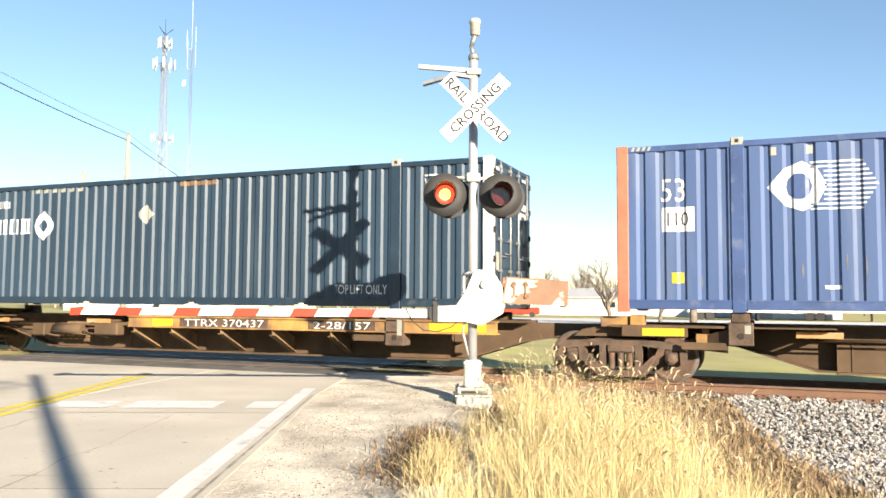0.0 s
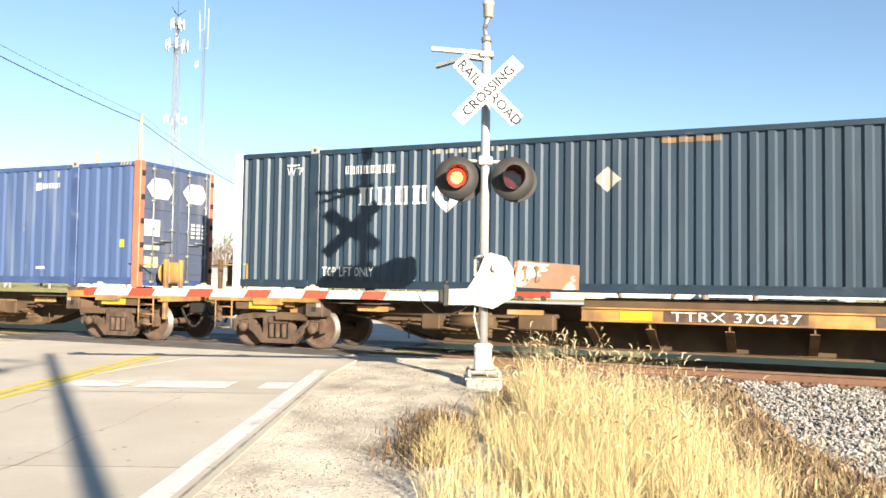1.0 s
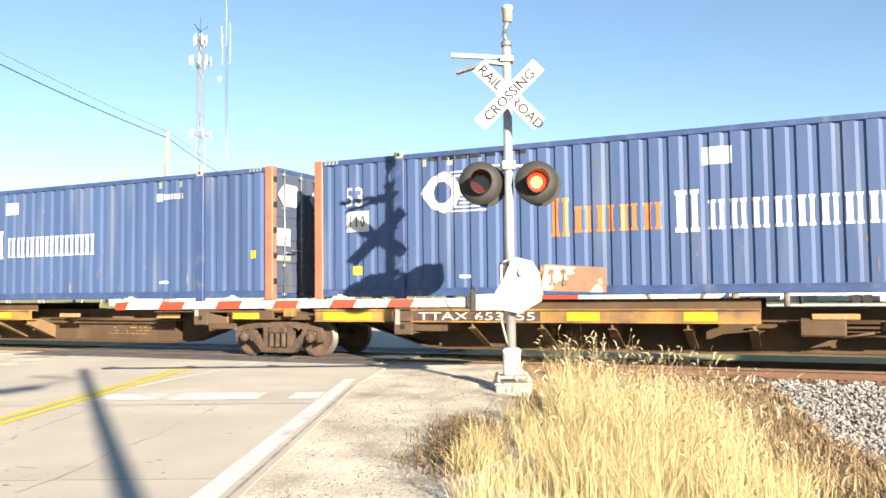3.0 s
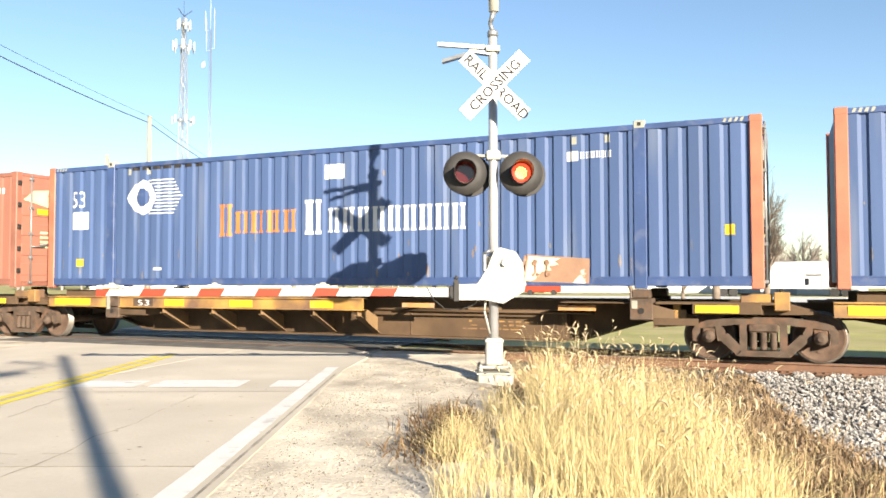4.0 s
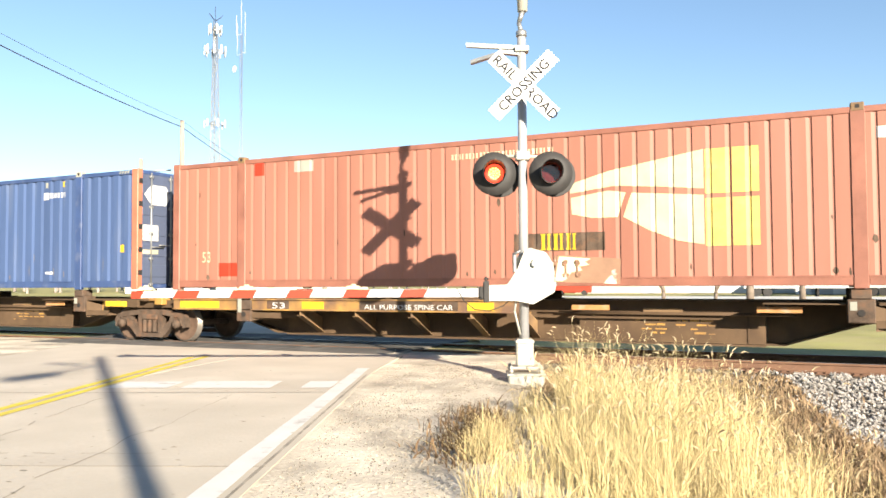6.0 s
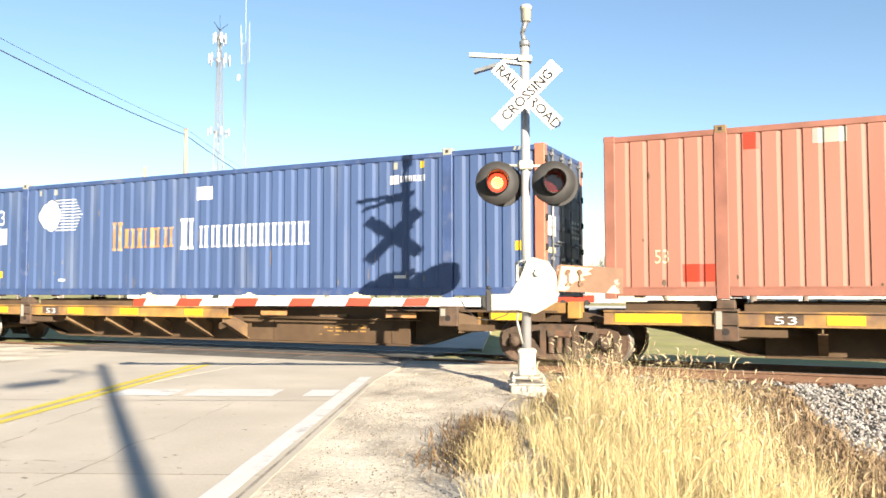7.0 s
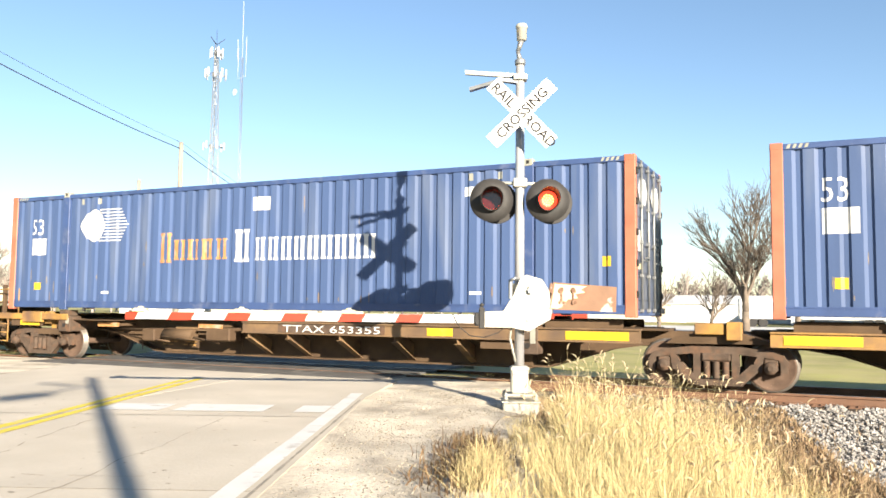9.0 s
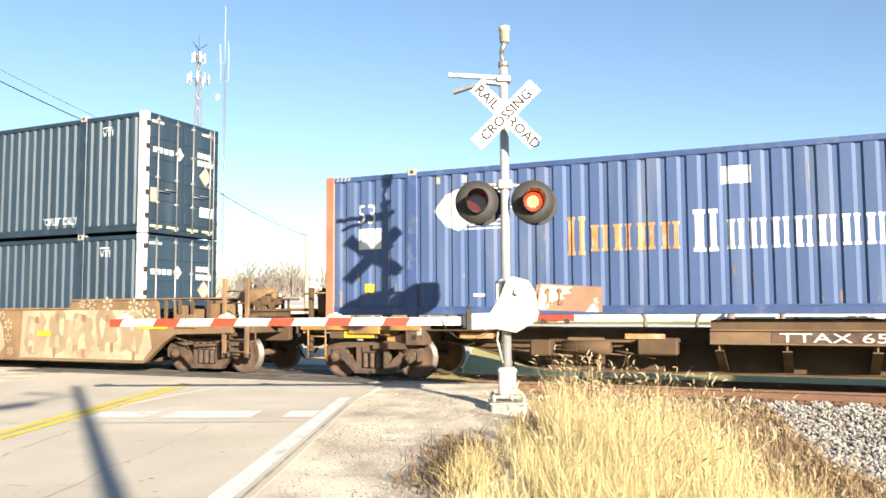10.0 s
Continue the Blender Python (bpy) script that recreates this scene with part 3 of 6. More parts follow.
def flasher(x, face):
    """One lamp unit: dark disc, hood, housing and a turning diode plate. face is -1 towards the traffic."""
    y0 = face * 0.13
    bm = bmesh.new()
    lathe(bm, [(0.305, 0.0), (0.31, 0.004), (0.31, 0.012), (0.16, 0.016)], (x, y0, LZ), (0, face, 0), 32)
    disc = part("background_disc", bm, BLACK, signal, "round flat-black lamp background")
    bm = bmesh.new()
    n = 28
    rings = []
    for rr, h in ((0.158, 0.0), (0.158, 1.0), (0.148, 1.0), (0.148, 0.0)):
        ring = []
        for i in range(n):
            a = 2 * math.pi * i / n
            top = 0.5 + 0.5 * math.sin(a)
            d = 0.012 + h * (0.1 + 0.27 * top ** 0.8)
            ring.append(bm.verts.new((x + rr * math.cos(a), y0 + face * d, LZ + rr * math.sin(a))))
        rings.append(ring)
    for p, q in zip(rings, rings[1:]):
        for i in range(n):
            bm.faces.new((p[i], p[(i + 1) % n], q[(i + 1) % n], q[i]))
    part("hood", bm, BLACK, disc, "black visor round the lens")
    bm = bmesh.new()
    lathe(bm, [(0.155, 0.0), (0.15, 0.06), (0.09, 0.11), (0.03, 0.115)], (x, y0, LZ), (0, -face, 0), 20)
    part("housing", bm, BLACK, disc)
    return disc


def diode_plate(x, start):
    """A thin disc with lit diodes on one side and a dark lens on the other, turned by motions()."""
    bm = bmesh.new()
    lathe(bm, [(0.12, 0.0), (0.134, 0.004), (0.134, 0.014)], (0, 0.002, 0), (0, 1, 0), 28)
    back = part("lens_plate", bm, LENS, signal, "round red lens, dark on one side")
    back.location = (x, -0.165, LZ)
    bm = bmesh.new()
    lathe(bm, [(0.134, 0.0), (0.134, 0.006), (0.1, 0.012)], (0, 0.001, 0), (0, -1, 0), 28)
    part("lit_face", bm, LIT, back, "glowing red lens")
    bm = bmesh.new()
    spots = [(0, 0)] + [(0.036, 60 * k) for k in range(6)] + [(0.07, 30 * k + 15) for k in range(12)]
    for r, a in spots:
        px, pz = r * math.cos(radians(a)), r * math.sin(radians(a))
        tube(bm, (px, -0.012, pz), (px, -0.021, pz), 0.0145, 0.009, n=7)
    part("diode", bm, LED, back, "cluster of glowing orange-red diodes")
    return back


for x, f in ((-0.41, -1), (0.385, -1), (-0.33, 1), (0.46, 1)):
    flasher(x, f)
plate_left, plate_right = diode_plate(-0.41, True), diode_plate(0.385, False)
for x in (-0.33, 0.46):
    bm = bmesh.new()
    lathe(bm, [(0.14, 0.0), (0.1, 0.02)], (x, 0.15, LZ), (0, 1, 0), 20)
    part("rear_lens", bm, LENS, signal)

# gate mechanism
bm = bmesh.new()
xz(bm, [(-0.12, 1.1), (0.12, 1.05), (0.42, 1.22), (0.44, 1.35), (0.4, 1.62), (0.3, 1.78), (0.08, 1.84), (0.0, 1.8), (-0.1, 1.55), (-0.24, 1.33), (-0.5, 1.32), (-0.52, 1.1)], -0.2, -0.09)
tube(bm, (0.14, -0.24, 1.66), (0.14, -0.2, 1.66), 0.03, n=10)
for ax, az in ((-0.4, 1.14), (-0.3, 1.14), (0.3, 1.3), (0.1, 1.2)):
    tube(bm, (ax, -0.215, az), (ax, -0.2, az), 0.014, n=6)
part("gate_support", bm, SIGW, signal, "white cast gate support arm")
bm = bmesh.new()
box(bm, -0.1, 0.34, -0.085, 0.2, 1.25, 1.74, 0.03)
box(bm, -0.13, 0.1, -0.1, 0.1, 1.15, 1.3, 0.01)
tube(bm, (0.12, 0.2, 1.55), (0.12, 0.3, 1.55), 0.1, n=16)
part("mechanism_case", bm, SIGW, signal, "white gate mechanism case")
bm = bmesh.new()
tube(bm, (0.14, -0.252, 1.62), (0.14, -0.24, 1.62), 0.045, n=12)
part("pivot", bm, STEEL, signal, "grey pivot pin")
bm = bmesh.new()
box(bm, -0.16, -0.11, -0.19, -0.02, 1.5, 1.78, 0.01)
tube(bm, (-0.14, -0.2, 1.76), (-0.05, -0.2, 1.8), 0.02, n=8)
part("mast_clamp", bm, STEEL, signal, "grey mast clamp")
bm = bmesh.new()
box(bm, 0.36, 0.46, -0.14, 0.2, 1.3, 1.42, 0.01)
part("stop_block", bm, STEEL, signal, "grey steel stop block")
bm = bmesh.new()
for y0 in (-0.2, 0.22):
    xz(bm, [(0.4, 1.36), (0.46, 1.74), (1.34, 1.68), (1.33, 1.33)], y0, y0 + 0.06)
for k, ax in enumerate((0.56, 0.74)):
    tube(bm, (ax, -0.225, 1.62), (ax, -0.2, 1.62), 0.035, n=8)
    tube(bm, (ax, -0.225, 1.46), (ax, -0.2, 1.46), 0.028, n=8)
tube(bm, (1.24, -0.21, 1.47), (1.24, -0.2, 1.47), 0.02, n=8)
cwt = part("counterweight", bm, CWT, signal, "rusty steel counterweight plates with flaking white paint")
bm = bmesh.new()
xz(bm, [(0.425, 1.38), (0.48, 1.715), (0.7, 1.7), (0.92, 1.685), (0.84, 1.64), (0.9, 1.6), (0.76, 1.575), (0.8, 1.52), (0.66, 1.5), (0.6, 1.43), (0.52, 1.37)], -0.204, -0.2)
part("paint_remnant", bm, CREAM, cwt, "flaking cream paint")
bm = bmesh.new()
for ax in (0.57, 0.73):
    tube(bm, (ax, -0.23, 1.64), (ax, -0.2, 1.64), 0.032, n=8)
    tube(bm, (ax + 0.03, -0.226, 1.46), (ax + 0.03, -0.2, 1.46), 0.024, n=8)
    box(bm, ax - 0.012, ax + 0.014, -0.216, -0.2, 1.47, 1.63)
part("bolt", bm, RAILSIDE, cwt, "rusty through bolts")
bm = bmesh.new()
box(bm, -0.58, -0.5, -0.22, -0.07, 1.08, 1.38, 0.012)
tube(bm, (-0.55, -0.24, 1.36), (-0.55, -0.05, 1.36), 0.03, n=8)
tube(bm, (-0.6, -0.23, 1.16), (-0.6, -0.06, 1.16), 0.02, n=8)
box(bm, -0.64, -0.57, -0.2, -0.09, 1.12, 1.3, 0.01)
tube(bm, (-0.56, -0.2, 1.39), (-0.52, -0.2, 1.43), 0.028, n=8)
part("arm_clamp", bm, BLACK, signal, "dark bolted breakaway clamp")
arm_z0, arm_z1, ARM_END = 1.155, 1.275, -5.62
bm = bmesh.new()
prism(bm, [(-0.6, -0.165, arm_z0), (-0.6, -0.165, arm_z1), (ARM_END, -0.15, arm_z1 - 0.005), (ARM_END, -0.15, arm_z0 + 0.015)], (0, 0.035, 0))
arm = part("gate_arm", bm, SIGN, signal, "lowered white gate arm with slanted red stripes")
for k in range(6):
    x1 = -1.36 - 0.813 * k
    x0 = max(x1 - 0.4, ARM_END)
    bm = bmesh.new()
    yb = -0.165 + 0.015 * (-0.6 - x1) / 5.0 - 0.004
    xz(bm, [(x0, arm_z0 + 0.004), (x1 - 0.06, arm_z0 + 0.004), (x1, arm_z1 - 0.004), (min(x0 + 0.06, x1), arm_z1 - 0.004) if k < 5 else (x0, arm_z1 - 0.006)], yb, yb + 0.002)
    part("red_stripe", bm, REDREF, arm, "slanted red reflective stripe")
for x in (-2.42, -3.95, -5.4):
    bm = bmesh.new()
    prism(bm, [(x - 0.12, -0.19, arm_z1), (x + 0.12, -0.19, arm_z1), (x + 0.08, -0.19, arm_z1 + 0.05), (x - 0.08, -0.19, arm_z1 + 0.05)], (0, 0.08, 0))
    tube(bm, (x, -0.15, arm_z1 + 0.04), (x, -0.15, arm_z1 + 0.075), 0.045, 0.035, n=10)
    part("arm_lamp", bm, CREAM, arm, "small unlit gate lamp in a pale bracket")
bm = bmesh.new()
pts_ = [(-0.95, -0.16, arm_z1), (-0.85, -0.18, 1.1), (-0.7, -0.18, 0.98), (-0.5, -0.17, 0.96), (-0.3, -0.15, 1.03), (-0.2, -0.12, 1.12)]
for p, q in zip(pts_, pts_[1:]):
    tube(bm, p, q, 0.007, n=6)
part("cable", bm, BLACK, signal, "thin slack black cable")


# ---------------------------------------------------------------- train
SPEED = 10.067
LEN, WID, HGT = 16.154, 2.59, 2.896
NEAR_Y, DECK_Z = 14.09, 1.225
LEFT = (-2.306, -20.746, -39.493, -56.713, -73.972, -91.234, -109.589)   # rear ends of the containers at the start
riders = []                                                             # (thing, x, y, z) carried along by the train


def ride(ob, x, y, z):
    ob.matrix_basis = pose(x, y, z)
    riders.append((ob, x, y, z))
    return ob


class Corrugation:
    def __init__(self, period, outer, slope, rise, y_out, y_in, x0=0.16, x1=LEN - 0.16):
        self.y_out, self.y_in = y_out, y_in
        n = round((x1 - x0) / period)
        p = (x1 - x0) / n
        self.pts = []
        for i in range(n):
            a = x0 + i * p
            self.pts += [(a, y_out), (a + outer * p, y_out), (a + (outer + slope) * p, y_in), (a + (1 - rise) * p, y_in)]
        self.pts.append((x1, y_out))

    def y(self, x):
        p = self.pts
        if x <= p[0][0] or x >= p[-1][0]:
            return self.y_out
        lo, hi = 0, len(p) - 1
        while hi - lo > 1:
            m = (lo + hi) // 2
            lo, hi = (m, hi) if p[m][0] <= x else (lo, m)
        (xa, ya), (xb, yb) = p[lo], p[hi]
        return ya + (yb - ya) * (x - xa) / (xb - xa)


WIDE = Corrugation(0.335, 0.5, 0.18, 0.12, 0.02, 0.052)
TIGHT = Corrugation(0.285, 0.36, 0.15, 0.17, 0.02, 0.058)
FLATC = Corrugation(0.31, 0.7, 0.18, 0.03, 0.02, 0.038)
shared = {}


def wall_mesh(key, cor, mat, far):
    if (key, far) not in shared:
        bm = bmesh.new()
        cols = []
        for x, y in cor.pts:
            yy = WID - y if far else y
            cols.append((bm.verts.new((x, yy, 0.2)), bm.verts.new((x, yy, HGT - 0.12))))
        for a, b_ in zip(cols, cols[1:]):
            bm.faces.new((a[0], b_[0], b_[1], a[1]))
        shared[(key, far)] = mesh_of(bm, "side_wall", mat)
    return shared[(key, far)]


def on_wall(name, bm, mat, parent, cor, label="", lift=0.004):
    """A flat marking laid over the ribs of a container's side."""
    xs_ = [v.co.x for v in bm.verts]
    lo, hi = min(xs_), max(xs_)
    for x, _ in cor.pts:
        if lo + 1e-4 < x < hi - 1e-4:
            bmesh.ops.bisect_plane(bm, geom=bm.verts[:] + bm.edges[:] + bm.faces[:], plane_co=(x, 0, 0), plane_no=(1, 0, 0))
    for v in bm.verts:
        v.co.y = cor.y(v.co.x) - lift
    return part(name, bm, mat, parent, label)


def keyed_mesh(key, make, mat):
    if key not in shared:
        bm = bmesh.new()
        make(bm)
        shared[key] = mesh_of(bm, key[0], mat)
    return shared[key]


def glyph_row(bm, x0, x1, z0, z1, n, first_tall=0.0, seed=1):
    """A row of n plain block strokes that stands in for a trade name."""
    w = (x1 - x0) / n
    for i in range(n):
        a, b_ = x0 + i * w + 0.05 * w, x0 + (i + 1) * w - 0.05 * w
        top = z1 + (first_tall if i == 0 else 0)
        g = b_ - a
        h = top - z0
        for c0, c1 in ((a + 0.12 * g, a + 0.42 * g), (a + 0.66 * g, b_ - 0.14 * g)):
            quad(bm, c0, c1, z0 + 0.1 * h, top - 0.1 * h)
            quad(bm, c0 - 0.06 * g, c1 + 0.06 * g, z0, z0 + 0.1 * h)
            quad(bm, c0 - 0.06 * g, c1 + 0.06 * g, top - 0.1 * h, top)
    return bm


def door_set(c, mat, gasket, key, rods=4):
    """Two door leaves with locking rods, on the +x end."""
    X = LEN
    for k, (y0, y1) in enumerate(((0.1, 1.285), (1.305, 2.49))):
        def leaf(bm, y0=y0, y1=y1):
            box(bm, X - 0.06, X - 0.022, y0, y1, 0.14, HGT - 0.1)
            for i in range(5):
                z = 0.3 + i * 0.5
                box(bm, X - 0.024, X - 0.006, y0 + 0.06, y1 - 0.06, z, z + 0.3, 0.012)
        door = part("door", keyed_mesh(("door", key, k), leaf, mat), mat, c, "steel container door with horizontal panels")

        def rodm(bm, y0=y0, y1=y1):
            for f in (0.26, 0.8):
                y = y0 + f * (y1 - y0)
                tube(bm, (X + 0.03, y, 0.08), (X + 0.03, y, HGT - 0.06), 0.021, n=8)
                for z in (0.12, 0.75, 1.35, 2.0, HGT - 0.16):
                    box(bm, X - 0.01, X + 0.055, y - 0.05, y + 0.05, z - 0.03, z + 0.03, 0.006)
        part("lock_rod", keyed_mesh(("lock_rod", key, k), rodm, STEEL), STEEL, door, "galvanised locking rods")

        def hand(bm, y0=y0, y1=y1):
            for f in (0.26, 0.8):
                y = y0 + f * (y1 - y0)
                tube(bm, (X + 0.05, y, 1.0 + 0.1 * f), (X + 0.05, y + (0.4 if f < 0.5 else -0.4), 1.0 + 0.1 * f), 0.014, n=6)
        part("handle", keyed_mesh(("handle", key, k), hand, STEEL), STEEL, door)

        for i in range(5):
            def hinge(bm, k=k, z=0.35 + i * 0.55):
                y = 0.085 if k == 0 else WID - 0.085
                box(bm, X - 0.01, X + 0.03, y - 0.05, y + 0.05, z, z + 0.12, 0.008)
            part("hinge", keyed_mesh(("hinge", key, k, i), hinge, DARK), DARK, door)


def container(kind, label, corner=None):
    mat, rail, post, cor, dmat = {"blue": (BLUE, BLUE2, ORANGE, WIDE, DOORGREY), "navy": (NAVY, NAVY2, NAVY2, TIGHT, NAVY),
                                  "red": (REDC, REDC2, REDC2, FLATC, REDC)}[kind]
    c = thing("shipping_container", pose(0, 0, 0), label, "shipping container", "containers on the train")
    part("side_wall", wall_mesh(kind, cor, mat, False), mat, c)
    part("side_wall", wall_mesh(kind, cor, mat, True), mat, c)
    part("roof", keyed_mesh(("roof", kind), lambda bm: [box(bm, 0.05, LEN - 0.05, 0.05, WID - 0.05, HGT - 0.05, HGT - 0.03)] +
                            [box(bm, 0.3 + i * 0.6, 0.55 + i * 0.6, 0.12, WID - 0.12, HGT - 0.03, HGT - 0.012) for i in range(26)], rail), rail, c)
    part("floor", keyed_mesh(("floor", kind), lambda bm: box(bm, 0.05, LEN - 0.05, 0.06, WID - 0.06, 0.12, 0.18), DARK), DARK, c)
    part("front_wall", keyed_mesh(("front_wall", kind), lambda bm: box(bm, 0.04, 0.08, 0.08, WID - 0.08, 0.1, HGT - 0.06), mat), mat, c)
    for far in (0, 1):
        def bot(bm, far=far):
            y0, y1 = (0.012, 0.07) if not far else (WID - 0.07, WID - 0.012)
            for a, b_ in ((0.13, 1.88), (2.1, 14.05), (14.27, LEN - 0.13)):
                box(bm, a, b_, y0, y1, 0.05, 0.205, 0.01)
                box(bm, a, b_, y0 - 0.008, y1 + 0.008, 0.185, 0.213)
        part("bottom_rail", keyed_mesh(("bottom_rail", kind, far), bot, rail), rail, c)

        def top(bm, far=far):
            y0, y1 = (0.006, 0.07) if not far else (WID - 0.07, WID - 0.006)
            box(bm, 0.1, LEN - 0.1, y0, y1, HGT - 0.125, HGT - 0.02, 0.012)
        part("top_rail", keyed_mesh(("top_rail", kind, far), top, rail), rail, c)
        for x in (0.0, LEN):
            def cp(bm, x=x, far=far):
                a, b_ = (0.0, 0.2) if x == 0 else (LEN - 0.2, LEN)
                y0, y1 = (0.0, 0.16) if not far else (WID - 0.16, WID)
                box(bm, a, b_, y0, y1, 0.02, HGT - 0.02, 0.015)
                box(bm, a - 0.002, b_ + 0.002, y0 - 0.002, y1 + 0.002, HGT - 0.12, HGT, 0.012)
                box(bm, a - 0.002, b_ + 0.002, y0 - 0.002, y1 + 0.002, 0.0, 0.12, 0.012)
            m = WHITE if kind == "navy" and not far else post
            part("corner_post", keyed_mesh(("corner_post", kind, x, far), cp, m), m, c)
        for x in (1.99, 14.16):
            def lp(bm, x=x, far=far):
                y0, y1 = (-0.002, 0.1) if not far else (WID - 0.1, WID + 0.002)
                box(bm, x - 0.11, x + 0.11, y0, y1, 0.0, HGT - 0.05, 0.012)
            part("lifting_post", keyed_mesh(("lifting_post", kind, x, far), lp, rail), rail, c)

            def lc(bm, x=x, far=far):
                y0, y1 = (-0.006, 0.15) if not far else (WID - 0.15, WID + 0.006)
                box(bm, x - 0.1, x + 0.1, y0, y1, HGT - 0.1, HGT + 0.045, 0.014)
            part("lifting_casting", keyed_mesh(("lifting_casting", kind, x, far), lc, TAN if kind == "red" else GREYP), GREYP, c)

            # dark piece laid on the casting for the shade in its opening
            def ls(bm, x=x, far=far):
                y0 = -0.009 if not far else WID + 0.005
                box(bm, x - 0.03, x + 0.03, y0, y0 + 0.004, HGT - 0.05, HGT + 0.01)
            part("casting_hole", keyed_mesh(("casting_hole", kind, x, far), ls, DARK), DARK, c)
    door_set(c, dmat, rail, kind)

    for nm, z0, z1 in (("door_header", HGT - 0.1, HGT - 0.01), ("door_sill", 0.02, 0.13)):
        part(nm, keyed_mesh((nm, kind), lambda bm: box(bm, LEN - 0.1, LEN - 0.01, 0.16, WID - 0.16, z0, z1, 0.01), rail), rail, c)
    return c, cor


def door_mark(c, y0, y1, z0, z1, mat=WHITE, pts=None, x=LEN + 0.002, name="door_label"):
    bm = bmesh.new()
    pts = pts or [(y0, z0), (y1, z0), (y1, z1), (y0, z1)]
    bm.faces.new([bm.verts.new((x, y, z)) for y, z in pts])
    return part(name, bm, mat, c)


def z_of(h):
    """Height in a container, from the height over the rail."""
    return h - DECK_Z


def blue_container(k, seed, old, tag110):
    rnd = random.Random(seed)
    c, cor = container("blue", "faded blue ribbed steel container, orange corner posts, " + ("bold bright lettering" if not old else "worn pale lettering"))
    on_wall("number_marking", shift(letters("53", 0.4, "LEFT", 0.8), 0.73, z_of(3.12)), WHITE, c, cor, "white number 53")
    on_wall("white_panel", quad(bmesh.new(), 0.76, 1.3, z_of(2.6), z_of(3.02)), WHITE, c, cor)
    if tag110:
        on_wall("number_marking", shift(letters("110", 0.24, "LEFT", 0.8), 0.8, z_of(2.7)), BLKTXT, c, cor, "black number 110", 0.006)
    # round emblem with trailing stripes
    bm = bmesh.new()
    poly(bm, [(2.45, z_of(3.29)), (2.72, z_of(2.98)), (2.98, z_of(2.88)), (3.2, z_of(3.0)), (3.35, z_of(3.29)), (3.2, z_of(3.58)), (2.98, z_of(3.7)), (2.72, z_of(3.6))])
    on_wall("emblem", bm, WHITE, c, cor, "white pointed emblem")
    if not old:
        bm = bmesh.new()
        poly(bm, [(2.93 + 0.2 * math.cos(a * 0.628), z_of(3.29) + 0.22 * math.sin(a * 0.628)) for a in range(10)])
        on_wall("emblem_core", bm, BLUE2, c, cor, "", 0.006)
    bm = bmesh.new()
    for i in range(11):
        z = z_of(2.9) + i * 0.076
        mid = abs(i - 5) / 5
        quad(bm, 3.1 if mid > 0.6 else 3.3, 4.08 - 0.22 * mid, z, z + 0.028)
    on_wall("speed_stripe", bm, WHITE, c, cor, "thin white horizontal stripes")
    # trade lettering as plain blocks
    m1 = FADED_SHADED if old else ORLET
    bm = glyph_row(bmesh.new(), 5.06, 5.5, z_of(2.34), z_of(3.04), 1)
    glyph_row(bm, 5.5, 7.14, z_of(2.4), z_of(2.87), 4, 0, seed + 3)
    on_wall("trade_lettering", bm, m1, c, cor, "orange block lettering")
    bm = glyph_row(bmesh.new(), 7.26, 7.78, z_of(2.33), z_of(3.05), 1, 0, 5)
    glyph_row(bm, 7.82, 10.93, z_of(2.36), z_of(2.86), 9, 0, 11)
    on_wall("trade_lettering", bm, WHITE, c, cor, "white block lettering")
    on_wall("white_panel", quad(bmesh.new(), 7.78, 8.26, z_of(3.46), z_of(3.76)), WHITE, c, cor)
    bm = quad(bmesh.new(), 12.86, 13.08, z_of(3.52), z_of(3.7))
    glyph_row(bm, 13.1, 13.68, z_of(3.56), z_of(3.68), 6, 0, seed)
    tagged(on_wall("code_marking", bm, WHITE, c, cor, "small white code bars"), kind="stuff")
    for x in (1.02, 15.62):
        on_wall("yellow_label", quad(bmesh.new(), x - 0.1, x + 0.1, z_of(1.72), z_of(1.9)) if x < 5 else quad(bmesh.new(), x - 0.07, x + 0.09, z_of(2.13), z_of(2.31)), YELLOW, c, cor)
    for x in (3.4, 13.1):
        on_wall("small_label", quad(bmesh.new(), x - 0.12, x + 0.12, z_of(1.62), z_of(1.68)), WHITE, c, cor)
    for x in (2.55, 3.1, 13.0, 13.6):
        on_wall("rail_label", quad(bmesh.new(), x - 0.05, x + 0.05, z_of(3.82), z_of(3.96)), GREYP if rnd.random() < 0.9 else YELLOW, c, cor)
    # scuffs: bare and rusty patches
    bm = bmesh.new()
    for _ in range(26):
        x, z = rnd.uniform(0.4, 15.6), rnd.choice((rnd.uniform(0.25, 0.9), rnd.uniform(0.25, 2.6)))
        w, h = rnd.uniform(0.008, 0.026), rnd.uniform(0.03, 0.2)
        poly(bm, [(x - w, z), (x, z - h), (x + w, z - h * 0.3), (x + w * 0.6, z + h * 0.8), (x - w * 0.4, z + h)])
    tagged(on_wall("scuff", bm, SCUFF, c, cor, "", 0.003), kind="stuff")
    if seed % 3 == 0:
        bm = bmesh.new()
        for i in range(7):
            quad(bm, 2.6 + i * 0.3 + 0.03, 2.85 + i * 0.3, z_of(3.92), z_of(4.0))
        on_wall("soot_patch", bm, DARK, c, cor)
    for x0 in (0.25, LEN - 0.62):
        bm = bmesh.new()
        for i in range(4):
            poly(bm, [(x0 + i * 0.09, HGT - 0.1), (x0 + i * 0.09 + 0.05, HGT - 0.1), (x0 + i * 0.09 + 0.08, HGT - 0.03), (x0 + i * 0.09 + 0.03, HGT - 0.03)])
        for v in bm.verts:
            v.co.y = 0.002
